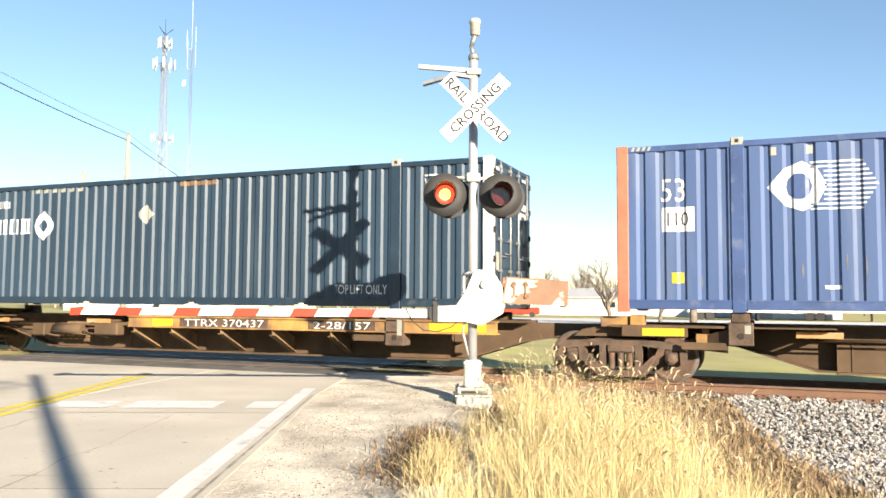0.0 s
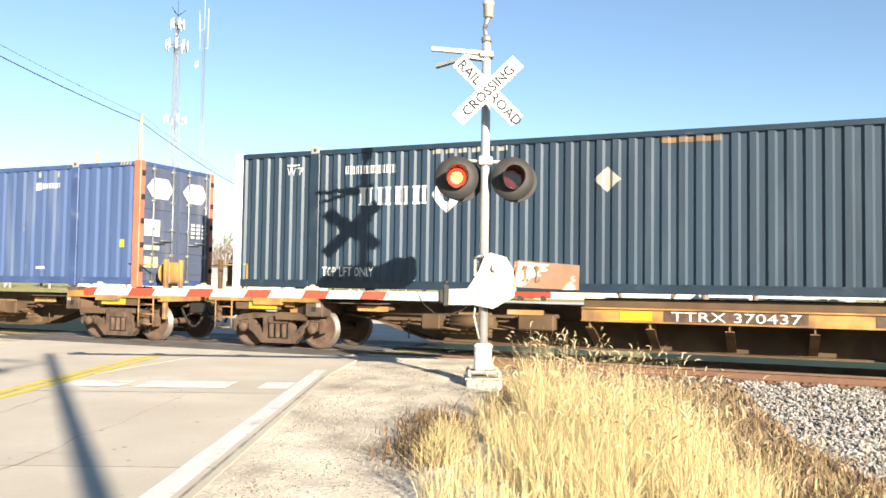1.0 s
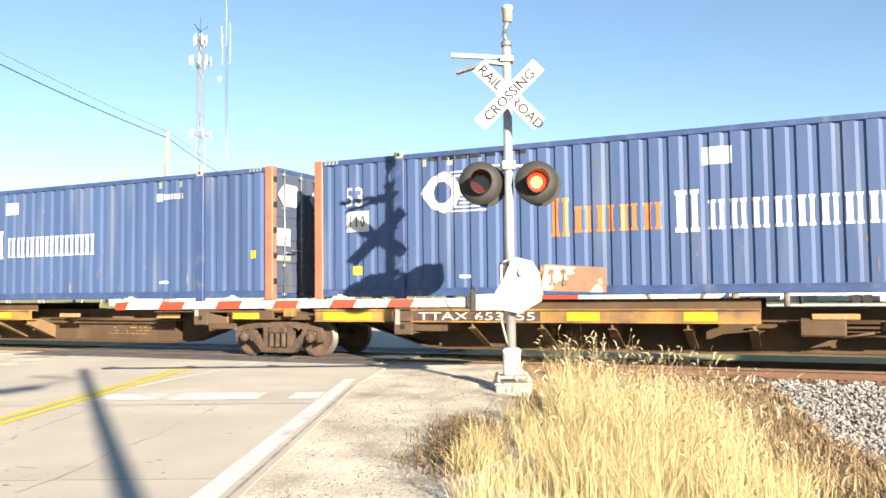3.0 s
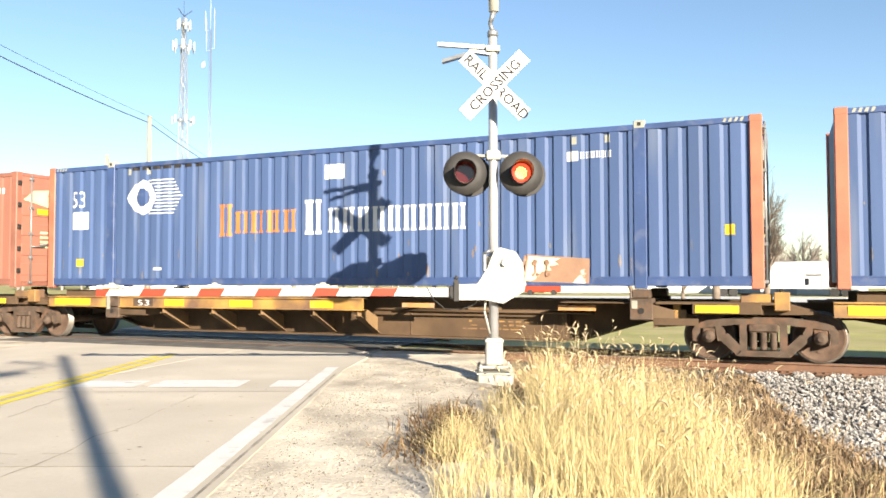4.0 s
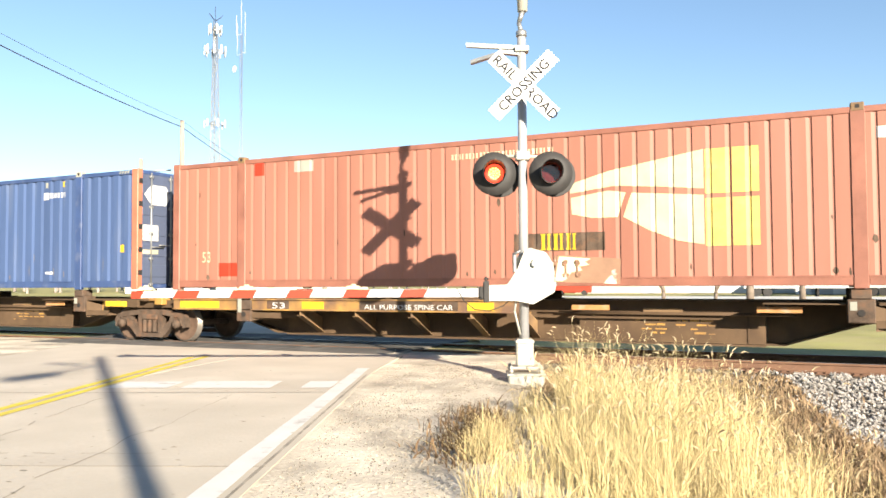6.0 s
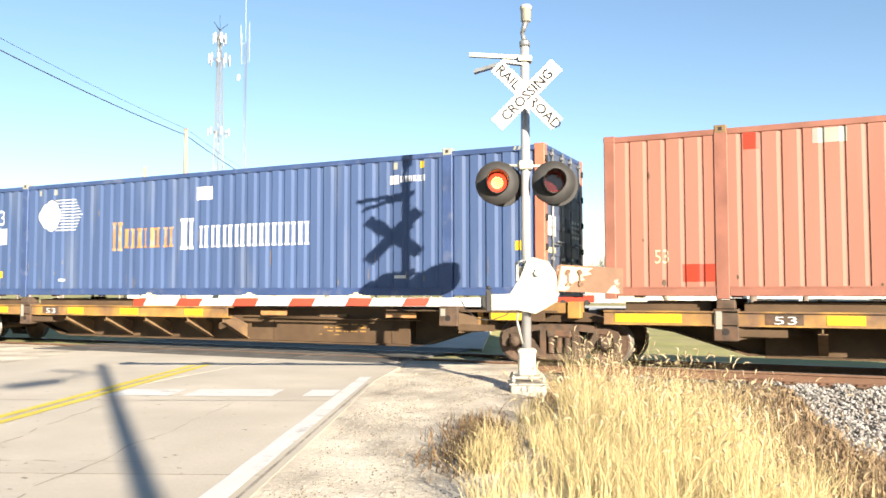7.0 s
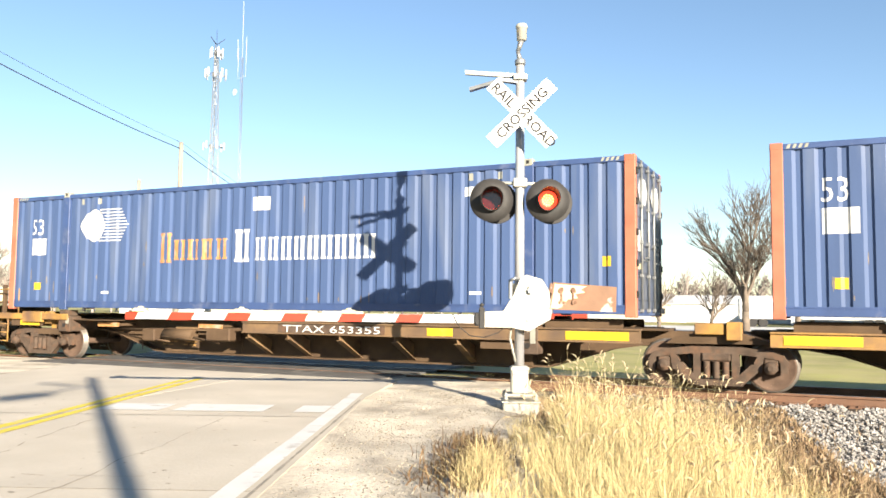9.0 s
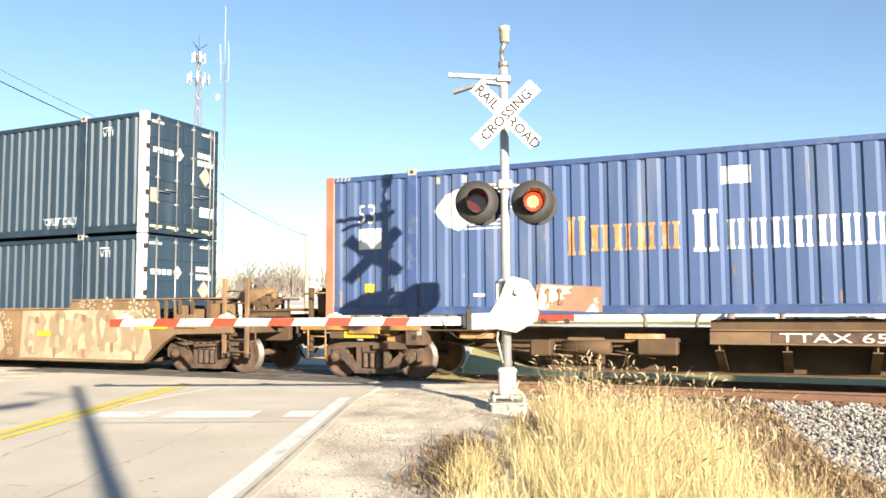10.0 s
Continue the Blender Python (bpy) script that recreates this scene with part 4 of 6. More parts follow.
        part("hazard_stripe", bm, GREYP, c)
    # door markings
    for y in (0.2, 1.42):
        door_mark(c, 0, 0, 0, 0, WHITE, [(y, 2.3), (y + 0.22, 2.06), (y + 0.7, 2.06), (y + 0.88, 2.3), (y + 0.7, 2.54), (y + 0.22, 2.54)])
    door_mark(c, 0.16, 0.66, 1.18, 1.56, WHITE)
    door_mark(c, 0.16, 0.66, 0.86, 0.96, CREAM)
    for i in range(4):
        for j in range(3):
            door_mark(c, 1.75 + j * 0.2, 1.88 + j * 0.2, 1.2 + i * 0.1, 1.26 + i * 0.1, WHITE)
    if seed % 2 == 0:
        door_mark(c, 0.18, 0.62, 0.45, 0.7, CREAM)
    return c


def navy_container(seed):
    c, cor = container("navy", "dark navy ribbed steel container with white corner posts and emblem")
    on_wall("trade_lettering", glyph_row(bmesh.new(), 2.98, 4.55, z_of(2.94), z_of(3.3), 4, 0, 21), WHITE, c, cor, "white block lettering")
    bm = bmesh.new()
    for a in range(4):
        ca, sa = math.cos(a * math.pi / 2), math.sin(a * math.pi / 2)
        pts = [(0.03, 0.35), (0.2, 0.2), (0.1, 0.1), (0.03, 0.15), (-0.03, 0.15), (-0.1, 0.1), (-0.2, 0.2), (-0.03, 0.35)]
        poly(bm, [(4.92 + (x * ca - z * sa) * 0.9, z_of(3.12) + x * sa + z * ca) for x, z in pts])
    on_wall("emblem", bm, WHITE, c, cor, "white diamond emblem of four petals")
    on_wall("placard", poly(bmesh.new(), [(7.74, z_of(3.29)), (7.98, z_of(3.06)), (8.22, z_of(3.29)), (7.98, z_of(3.52))]), GREYP, c, cor, "grey diamond placard")
    on_wall("words", shift(letters("TOP LIFT ONLY", 0.19, "LEFT", 0.62), 2.2, z_of(1.52)), WHITE, c, cor, "white words TOP LIFT ONLY")
    on_wall("words", shift(letters("TOP LIFT ONLY", 0.19, "LEFT", 0.62), 12.8, z_of(1.52)), WHITE, c, cor, "white words TOP LIFT ONLY")
    for x in (1.32, 14.75):
        on_wall("words", shift(letters("WTP", 0.17, "LEFT", 0.72), x, z_of(3.6)), WHITE, c, cor, "white letters WTP")
        on_wall("word_bar", quad(bmesh.new(), x, x + 0.3, z_of(3.8), z_of(3.83)), WHITE, c, cor)
    tagged(on_wall("code_marking", glyph_row(bmesh.new(), 2.68, 3.84, z_of(3.58), z_of(3.74), 10, 0, seed), WHITE, c, cor, "white code bars"), kind="stuff")
    bm = bmesh.new()
    for i in range(6):
        quad(bm, 4.6 + i * 0.27, 4.78 + i * 0.27, z_of(3.9), z_of(3.99))
    on_wall("rail_label", bm, GREYP, c, cor)
    on_wall("rust_patch", quad(bmesh.new(), 8.9, 9.9, z_of(3.88), z_of(3.97)), TAN, c, cor)
    # end markings
    door_mark(c, 0, 0, 0, 0, WHITE, [(1.0, 2.02), (1.15, 1.85), (1.3, 2.02), (1.15, 2.19)])
    for i in range(4):
        door_mark(c, 0.26 + i * 0.18, 0.4 + i * 0.18, 1.95, 2.08, WHITE)
    for i in range(5):
        door_mark(c, 1.8 + i * 0.12, 1.89 + i * 0.12, 1.86, 2.0, WHITE)
        if i < 4:
            door_mark(c, 1.8 + i * 0.12, 1.89 + i * 0.12, 2.06, 2.2, WHITE)
    door_mark(c, 0, 0, 0, 0, GREYP, [(1.86, 1.6), (2.1, 1.34), (2.34, 1.6), (2.1, 1.86)])
    door_mark(c, 1.9, 2.4, 0.55, 0.8, WHITE)
    door_mark(c, 0.2, 0.42, 0.75, 1.1, GREYP)
    for y in (0.2, 0.75, 1.45, 2.0):
        door_mark(c, y, y + 0.4, 0.15, 0.21, CREAM)
    for y in (0.2, 1.95):
        door_mark(c, y, y + 0.4, 2.66, 2.72, WHITE)
    return c


def red_container():
    c, cor = container("red", "faded brick-red steel container with yellow and cream emblem")
    r = lambda x, h: (x, z_of(h))
    bm = bmesh.new()
    poly(bm, [r(9.49, 2.96), r(9.49, 3.13), r(10.2, 3.33), r(11.82, 3.6), r(11.82, 2.93), r(11.1, 3.0), r(10.3, 3.06)])
    poly(bm, [r(9.52, 2.58), r(9.5, 2.88), r(10.2, 2.98), r(10.5, 2.93), r(10.35, 2.5), r(9.9, 2.5)])
    poly(bm, [r(10.45, 2.5), r(10.6, 2.92), r(11.82, 2.82), r(11.82, 1.98), r(11.4, 2.05), r(10.9, 2.25)])
    on_wall("emblem", bm, CREAM, c, cor, "cream sail-shaped panels")
    bm = bmesh.new()
    for x0, x1 in ((11.84, 12.24), (12.28, 12.7)):
        quad(bm, x0, x1, z_of(2.84), z_of(3.6))
        quad(bm, x0, x1, z_of(1.95), z_of(2.76))
    on_wall("emblem_panel", bm, PALEYEL, c, cor, "pale yellow panels")
    on_wall("dark_panel", quad(bmesh.new(), 8.4, 10.12, z_of(1.92), z_of(2.25)), TRUCK, c, cor, "dark brown repainted panel")
    on_wall("trade_lettering", glyph_row(bmesh.new(), 8.9, 9.62, z_of(1.94), z_of(2.24), 3, 0, 4), YELLOW, c, cor, "yellow block lettering", 0.007)
    on_wall("code_plate", quad(bmesh.new(), 14.42, 14.78, z_of(3.58), z_of(3.76)), WHITE, c, cor)
    tagged(on_wall("code_marking", glyph_row(bmesh.new(), 14.86, 15.74, z_of(3.58), z_of(3.72), 6, 0, 8), WHITE, c, cor, "white code bars"), kind="stuff")
    tagged(on_wall("code_marking", glyph_row(bmesh.new(), 7.1, 9.2, z_of(3.74), z_of(3.84), 14, 0, 9), CREAM, c, cor, "faint pale lettering bars"), kind="stuff")
    for x in (0.86, 14.92):
        on_wall("number_marking", shift(letters("53", 0.24, "LEFT", 0.8), x, z_of(1.84)), CREAM, c, cor, "pale number 53")
    on_wall("placard", poly(bmesh.new(), [(7.75, z_of(3.4)), (7.92, z_of(3.24)), (8.09, z_of(3.4)), (7.92, z_of(3.56))]), TRUCK, c, cor, "dark diamond placard")
    on_wall("patch", quad(bmesh.new(), 1.34, 1.9, z_of(1.52), z_of(1.82)), REDREF, c, cor, "brighter red repainted patch")
    on_wall("patch", quad(bmesh.new(), 2.35, 2.6, z_of(3.72), z_of(4.0)), REDREF, c, cor)
    on_wall("patch", quad(bmesh.new(), 3.4, 3.9, z_of(3.74), z_of(3.98)), GREYP, c, cor)
    rnd = random.Random(9)
    bm = bmesh.new()
    for _ in range(22):
        x, z = rnd.uniform(0.4, 15.6), rnd.choice((rnd.uniform(0.22, 0.4), rnd.uniform(0.25, 2.6)))
        w, h = rnd.uniform(0.012, 0.05), rnd.uniform(0.02, 0.09)
        poly(bm, [(x - w, z), (x, z - h), (x + w, z - h * 0.3), (x + w * 0.6, z + h * 0.8), (x - w * 0.4, z + h)])
    tagged(on_wall("scuff", bm, TRUCK, c, cor, "", 0.003), kind="stuff")
    door_mark(c, 0, 0, 0, 0, CREAM, [(0.2, 2.2), (0.95, 2.05), (0.95, 2.5), (0.5, 2.45)])
    door_mark(c, 0.6, 0.95, 1.85, 2.0, YELLOW)
    for i in range(4):
        door_mark(c, 0.7, 1.15, 1.0 + i * 0.12, 1.06 + i * 0.12, CREAM)
    return c


# ---- bogies
def build_bogie():
    b = thing("bogie", pose(0, 0, 0), "rusty cast-steel freight bogie rolling on the rails", "bogie", "bogies of the train")
    for s in (-1, 1):
        y0, y1 = s * 0.92, s * 1.06
        bm = bmesh.new()
        xz(bm, [(-0.98, 0.6), (-0.9, 0.69), (-0.4, 0.75), (0.4, 0.75), (0.9, 0.69), (0.98, 0.6), (0.62, 0.6), (0.36, 0.63), (-0.36, 0.63), (-0.62, 0.6)], y0, y1)
        for e in (-1, 1):
            xz(bm, [(e * 0.88, 0.69), (e * 1.06, 0.63), (e * 1.13, 0.52), (e * 1.12, 0.34), (e * 1.02, 0.32), (e * 1.0, 0.55), (e * 0.74, 0.59)], y0, y1)
            xz(bm, [(e * 0.76, 0.61), (e * 0.66, 0.61), (e * 0.6, 0.5), (e * 0.62, 0.36), (e * 0.72, 0.34)], y0, y1)
            xz(bm, [(e * 0.72, 0.47), (e * 0.68, 0.36), (e * 0.42, 0.11), (e * 0.3, 0.11), (e * 0.3, 0.22), (e * 0.56, 0.47)], y0, y1)
            xz(bm, [(e * 0.37, 0.66), (e * 0.25, 0.66), (e * 0.25, 0.16), (e * 0.37, 0.16)], y0 - s * 0.01, y1)
        xz(bm, [(-0.42, 0.1), (0.42, 0.1), (0.34, 0.2), (-0.34, 0.2)], y0 - s * 0.03, y1 + s * 0.02)
        frame_ = part("side_frame", bm, TRUCK, b, "cast side frame with open windows")
        for e in (-1, 1):
            bm = bmesh.new()
            box(bm, e * 0.86 - 0.12, e * 0.86 + 0.12, min(y0, y1) + 0.01, max(y0, y1) + 0.0, 0.36, 0.58, 0.03)
            lathe(bm, [(0.105, 0.0), (0.105, 0.1), (0.09, 0.125), (0.05, 0.13), (0.045, 0.15)], (e * 0.86, s * 1.03, 0.42), (0, s, 0), 14)
            part("bearing", bm, TRUCK, frame_, "round bearing end cap")
        for e in (-1, 0, 1):
            bm = bmesh.new()
            for yy in (0.95, 1.06):
                prof = []
                for k in range(13):
                    prof.append((0.062 if k % 2 == 0 else 0.05, 0.22 + k * 0.0235))
                lathe(bm, prof, (e * 0.155, s * yy, 0), (0, 0, 1), 10)
            part("spring", bm, TRUCK, frame_, "coil spring")
        bm = bmesh.new()
        box(bm, -0.24, 0.24, min(s * 0.85, s * 1.1), max(s * 0.85, s * 1.1), 0.5, 0.64, 0.03)
        part("bolster_end", bm, TRUCK, frame_)
    bm = bmesh.new()
    box(bm, -0.2, 0.2, -0.95, 0.95, 0.48, 0.72, 0.03)
    lathe(bm, [(0.2, 0.7), (0.2, 0.8)], (0, 0, 0), (0, 0, 1), 18)
    part("bolster", bm, TRUCK, b)
    bm = bmesh.new()
    xz(bm, [(-0.85, 0.78), (-0.7, 0.9), (-0.3, 0.98), (0.45, 0.97), (0.85, 0.84), (0.85, 0.8)], -0.95, 0.95)
    part("connector", bm, CARBRN, b, "rounded steel connector plate over the bogie")
    bm = bmesh.new()
    box(bm, -0.35, 0.15, -1.05, -0.75, 0.95, 1.14, 0.015)
    box(bm, 0.17, 0.42, -1.1, -0.8, 0.86, 1.17, 0.015)
    part("connector_box", bm, CARYEL, b, "weathered yellow box on the connector")
    bm = bmesh.new()
    for e in (-1, 1):
        box(bm, e * 0.38 - 0.05, e * 0.38 + 0.05, -0.8, 0.8, 0.3, 0.38)
    part("brake_beam", bm, DARK, b)
    bm = bmesh.new()
    tube(bm, (0, -1.0, 0), (0, 1.0, 0), 0.075, n=12)
    for s in (-1, 1):
        yc = s * 0.755
        lathe(bm, [(0.1, -0.07), (0.14, -0.06), (0.3, -0.02), (0.36, -0.06), (0.4, -0.066), (0.4, 0.066), (0.36, 0.06), (0.3, 0.03), (0.14, 0.07), (0.1, 0.08)], (0, yc, 0), (0, s, 0), 28)
        for k in range(3):
            a = k * 2.094
            box(bm, 0.22 * math.cos(a) - 0.03, 0.22 * math.cos(a) + 0.03, yc + s * 0.045 - 0.012, yc + s * 0.045 + 0.012, 0.22 * math.sin(a) - 0.03, 0.22 * math.sin(a) + 0.03)
    wheel_me = mesh_of(bm, "wheelset", WHEEL)
    treads = []
    for s in (-1, 1):
        bm = bmesh.new()
        lathe(bm, [(0.398, -0.068), (0.42, -0.066), (0.42, 0.045), (0.445, 0.05), (0.445, 0.072), (0.398, 0.074)], (0, s * 0.755, 0), (0, -s, 0), 28, False)
        treads.append(mesh_of(bm, "tread", WTREAD))
    for e in (-1, 1):
        w = part("wheelset", wheel_me, WHEEL, b, "steel wheelset with worn bright tread")
        w.location = (e * 0.86, 0, 0.42)
        for me in treads:
            part("tread", me, WTREAD, w, "worn wheel tread")
    return b


BOGIES = (-2.3, -19.72, -24.1, -40.6, -57.78, -74.9, -92.15, -108.62, -112.85, 12.6)
first = build_bogie()
bogies = []
for i, x in enumerate(BOGIES):
    ob = first if i == 0 else copy_thing(first, pose(0, 0, 0))
    bogies.append(ride(ob, x, TRACK_Y, 0))


# ---- spine cars
def spine_unit(mirror, texts, label, bl, br, end="", paint=None):
    """One platform of a spine car: deep centre sill, part-length side sills on gussets, container pedestals."""
    car = thing("spine_car", pose(0, 0, 0), label, "rail car", "platforms of the train")
    X = (lambda x: LEN - x) if mirror else (lambda x: x)

    def bx(bm, a, b_, y0, y1, z0, z1, bev=0.0):
        a, b_ = sorted((X(a), X(b_)))
        box(bm, a, b_, y0, y1, z0, z1, bev)

    cy = WID / 2
    bm = bmesh.new()
    lo, hi = min(bl - 0.1, -0.5), max(br + 0.1, 16.6)
    xz(bm, [(bl + 3.5, 0.24), (bl + 3.5, 0.98), (br - 3.5, 0.98), (br - 3.5, 0.24)], cy - 0.33, cy + 0.33)
    part("centre_sill", bm, CARBRN, car, "deep brown welded centre sill")
    for e, q in ((bl, 1), (br, -1)):
        bm = bmesh.new()
        tip_ = lo if q > 0 else hi
        xz(bm, [(tip_, 0.76), (tip_, 0.98), (e + q * 3.48, 0.98), (e + q * 3.48, 0.26), (e + q * 3.2, 0.26), (e + q * 1.94, 0.64), (e + q * 1.3, 0.74)], cy - 0.1, cy + 0.1)
        web = part("sill_web", bm, CARBRN, car, "tapering web over the bogie")
        bm = bmesh.new()
        xz(bm, [(e + q * 3.5, 0.22), (e + q * 3.2, 0.22), (e + q * 1.94, 0.61), (e + q * 1.3, 0.71), (e - q * 0.1, 0.73), (e - q * 0.1, 0.76), (e + q * 1.3, 0.745), (e + q * 1.94, 0.645), (e + q * 3.2, 0.255), (e + q * 3.5, 0.255)], cy - 0.33, cy + 0.33)
        part("bottom_flange", bm, CARBRN, web, "rising bottom flange")
    # added plate under the container that keeps the sun off the tapering web
    bm = bmesh.new()
    bx(bm, 12.7, 15.0, 0.16, WID - 0.16, 0.965, 0.985)
    part("deck_plate", bm, CARBRN, car)
    bm = bmesh.new()
    bx(bm, 14.56, 14.88, 0.3, 0.36, 0.7, 0.86, 0.008)
    bx(bm, 14.66, 14.78, 0.34, 0.5, 0.82, 0.97)
    part("lever_guard", bm, CARYEL, car, "yellow lever guard")
    bm = bmesh.new()
    bx(bm, -0.4, 16.5, cy - 0.42, cy + 0.42, 0.98, 1.02)
    box(bm, bl + 3.5, br - 3.5, cy - 0.4, cy + 0.4, 0.2, 0.235)
    part("cover_plate", bm, CARBRN, car)
    for far in (0, 1):
        yy = (lambda y: y) if not far else (lambda y: WID - y)
        ys_ = lambda a, b_: sorted((yy(a), yy(b_)))
        bm = bmesh.new()
        y0, y1 = ys_(0.1, 0.16)
        bx(bm, -0.05, 8.63, y0, y1, 0.79, 1.0)
        y0, y1 = ys_(0.06, 0.3)
        bx(bm, -0.05, 8.63, y0, y1, 0.995, 1.02)
        bx(bm, -0.05, 8.63, y0, y1, 0.77, 0.792)
        sill = part("side_sill", bm, paint or CARYEL, car, "rust-brown side sill" if paint else "weathered yellow side sill with rust")
        if not far:
            for a, b_ in ((0.15, 1.3), (3.55, 4.1), (5.35, 5.95), (7.4, 7.95)):
                lo, hi = sorted((X(a), X(b_)))
                if any(lo < x + w_ + 0.15 and hi > x - 0.2 for _, x, _, w_ in texts):
                    continue
                bm = bmesh.new()
                bx(bm, a, b_, 0.092, 0.1, 0.81, 0.965)
                part("reflective_strip", bm, YELLOW, sill, "bright yellow reflective strip")
        # dark strip in the gap under the container, added to shade the centre sill
        y0, y1 = ys_(0.3, 0.34)
        for a, b_ in ((0.3, 1.75), (2.3, 8.63)):
            bm = bmesh.new()
            bx(bm, a, b_, y0, y1, 0.98, 1.17)
            part("deck_rail", bm, CARBRN, car)
        for gx_ in (3.47, 4.85, 6.15, 7.45, 8.5):
            bm = bmesh.new()
            pts = [(X(gx_), yy(0.12), 0.78), (X(gx_), yy(0.12), 0.66), (X(gx_), yy(cy - 0.32), 0.26), (X(gx_), yy(cy - 0.32), 0.6), (X(gx_), yy(0.5), 0.78)]
            prism(bm, pts, (0.025, 0, 0))
            prism(bm, [(X(gx_) - 0.06, yy(0.12), 0.655), (X(gx_) + 0.09, yy(0.12), 0.655), (X(gx_) + 0.09, yy(cy - 0.32), 0.25), (X(gx_) - 0.06, yy(cy - 0.32), 0.25)], (0, 0, 0.014))
            part("gusset", bm, TAN, car, "sloping steel bracket under the sill")
        for px, zlo in ((2.02, 0.52), (14.15, 0.68)):
            bm = bmesh.new()
            y0, y1 = ys_(0.06, 0.4)
            bx(bm, px - 0.2, px + 0.2, y0, y1, zlo, 1.06, 0.015)
            bx(bm, px - 0.15, px + 0.15, *ys_(0.04, 0.35), 1.06, 1.215, 0.015)
            y0, y1 = ys_(0.3, cy)
            bx(bm, px - 0.14, px + 0.14, y0, y1, 0.72, 1.0)
            ped = part("pedestal", bm, TRUCK, car, "steel container pedestal")
            if not far:
                # no hole is cut: a dark disc gives the shade inside it
                bm = bmesh.new()
                tube(bm, (X(px), 0.05, zlo + 0.16), (X(px), 0.062, zlo + 0.16), 0.055, n=12)
                part("pedestal_hole", bm, DARK, ped)
                bm = bmesh.new()
                bx(bm, px - 0.16, px - 0.06, 0.052, 0.06, zlo + 0.2, 1.02)
                part("stencil_strip", bm, GREYP, ped, "worn pale stencil strip")
            bm = bmesh.new()
            bx(bm, px + 0.2, px + 0.95, *ys_(0.1, 0.13), 0.6, 0.72)
            prism(bm, [(X(px + 0.2), yy(0.12), 0.95), (X(px + 1.3), yy(0.7), 0.62), (X(px + 0.2), yy(0.12), 0.55)], (0, 0.03, 0))
            part("pedestal_brace", bm, CARBRN, car)
        bm = bmesh.new()
        bx(bm, 15.0, 16.1, *ys_(0.08, 0.16), 0.8, 0.98, 0.008)
        bx(bm, 14.4, 16.3, *ys_(0.1, 0.7), 0.96, 1.0)
        part("end_bracket", bm, CARBRN, car)
        if not far:
            bm = bmesh.new()
            bx(bm, 15.05, 15.75, 0.07, 0.079, 0.82, 0.95)
            part("reflective_strip", bm, YELLOW, car, "bright yellow reflective strip")
    # brake gear and pipes slung beside the centre sill
    bm = bmesh.new()
    if end:
        bx(bm, 9.2, 9.9, 0.35, 0.8, 0.55, 0.85, 0.03)
        tube(bm, (X(10.4), 0.55, 0.66), (X(11.3), 0.55, 0.66), 0.13, n=14)
        bx(bm, 11.5, 11.9, 0.4, 0.75, 0.5, 0.8, 0.03)
        for k in range(5):
            tube(bm, (X(9.6 + 0.5 * k), 0.5, 0.5 + 0.05 * (k % 3)), (X(10.3 + 0.5 * k), 0.42, 0.62 - 0.04 * (k % 2)), 0.022, n=6)
    tube(bm, (X(8.6), 0.72, 0.76), (X(13.2), 0.72, 0.76), 0.02, n=6)
    tube(bm, (X(9.0), 0.85, 0.78), (X(13.0), 0.85, 0.77), 0.02, n=6)
    part("brake_gear", bm, CARBRN, car, "brown brake cylinder and pipes")
    bm = bmesh.new()
    bx(bm, 10.6, 11.3, 0.9, 0.925, 0.74, 0.86)
    part("sill_placard", bm, TAN, car)
    # strips in a dull orange that carries the shade below the container
    for a, b_, z0, z1 in ((9.4, 10.1, 0.84, 0.93), (12.6, 13.3, 0.82, 0.92)):
        bm = bmesh.new()
        bx(bm, a, b_, 0.34, 0.36, z0, z1)
        part("side_strip", bm, FADED_SHADED, car, "orange strip with the container's shade in its dull colour")
        bm = bmesh.new()
        bx(bm, a + 0.1, a + 0.2, 0.355, cy - 0.3, z0 + 0.02, z1 - 0.02)
        part("strip_bracket", bm, CARBRN, car)
    # worn stencilling on the centre sill, and a welded seam
    rs = random.Random(len(texts) * 7 + int(bl * 100))
    bm = bmesh.new()
    for k in range(4):
        z = 0.62 - k * 0.075
        x = 10.4 + rs.uniform(0, 0.3)
        while x < 11.6 + rs.uniform(0, 0.4):
            w = rs.uniform(0.06, 0.22)
            if rs.random() < 0.7:
                bx(bm, x, x + w, cy - 0.334, cy - 0.331, z, z + rs.uniform(0.015, 0.04))
            x += w + rs.uniform(0.02, 0.09)
    tagged(part("stencil_marking", bm, CARYEL, car, "faded yellow stencil bars"), kind="stuff")
    for x in (9.3, 12.4):
        bm = bmesh.new()
        bx(bm, x, x + 0.03, cy - 0.345, cy - 0.33, 0.26, 0.72)
        part("weld_seam", bm, CARBRN, car)
    bm = bmesh.new()
    bx(bm, 8.8, 13.6, 0.74, 0.76, 0.99, 1.015)
    part("side_pipe", bm, TRUCK, car)
    for words, x, h, w in texts:
        bm = bmesh.new()
        box(bm, x - 0.12, x + w + 0.1, 0.093, 0.1, 0.8, 0.985)
        plate = part("lettering_panel", bm, TRUCK, car, "dark brown panel behind the lettering")
        bm = shift(letters(words, h, "LEFT", 1.0), x, 0.815)
        span = max(v.co.x for v in bm.verts) - x
        for v in bm.verts:
            v.co.y = 0.089
            v.co.x = x + (v.co.x - x) * w / span
        part("lettering", bm, WHITE, plate, "white stencilled " + words)
    if end:
        # end platform with ladder, handbrake and coupler; local +x end for "right"
        E_ = (lambda x: LEN + x) if end == "right" else (lambda x: -x)

        def ex(bm, a, b_, y0, y1, z0, z1, bev=0.0):
            a, b_ = sorted((E_(a), E_(b_)))
            box(bm, a, b_, y0, y1, z0, z1, bev)
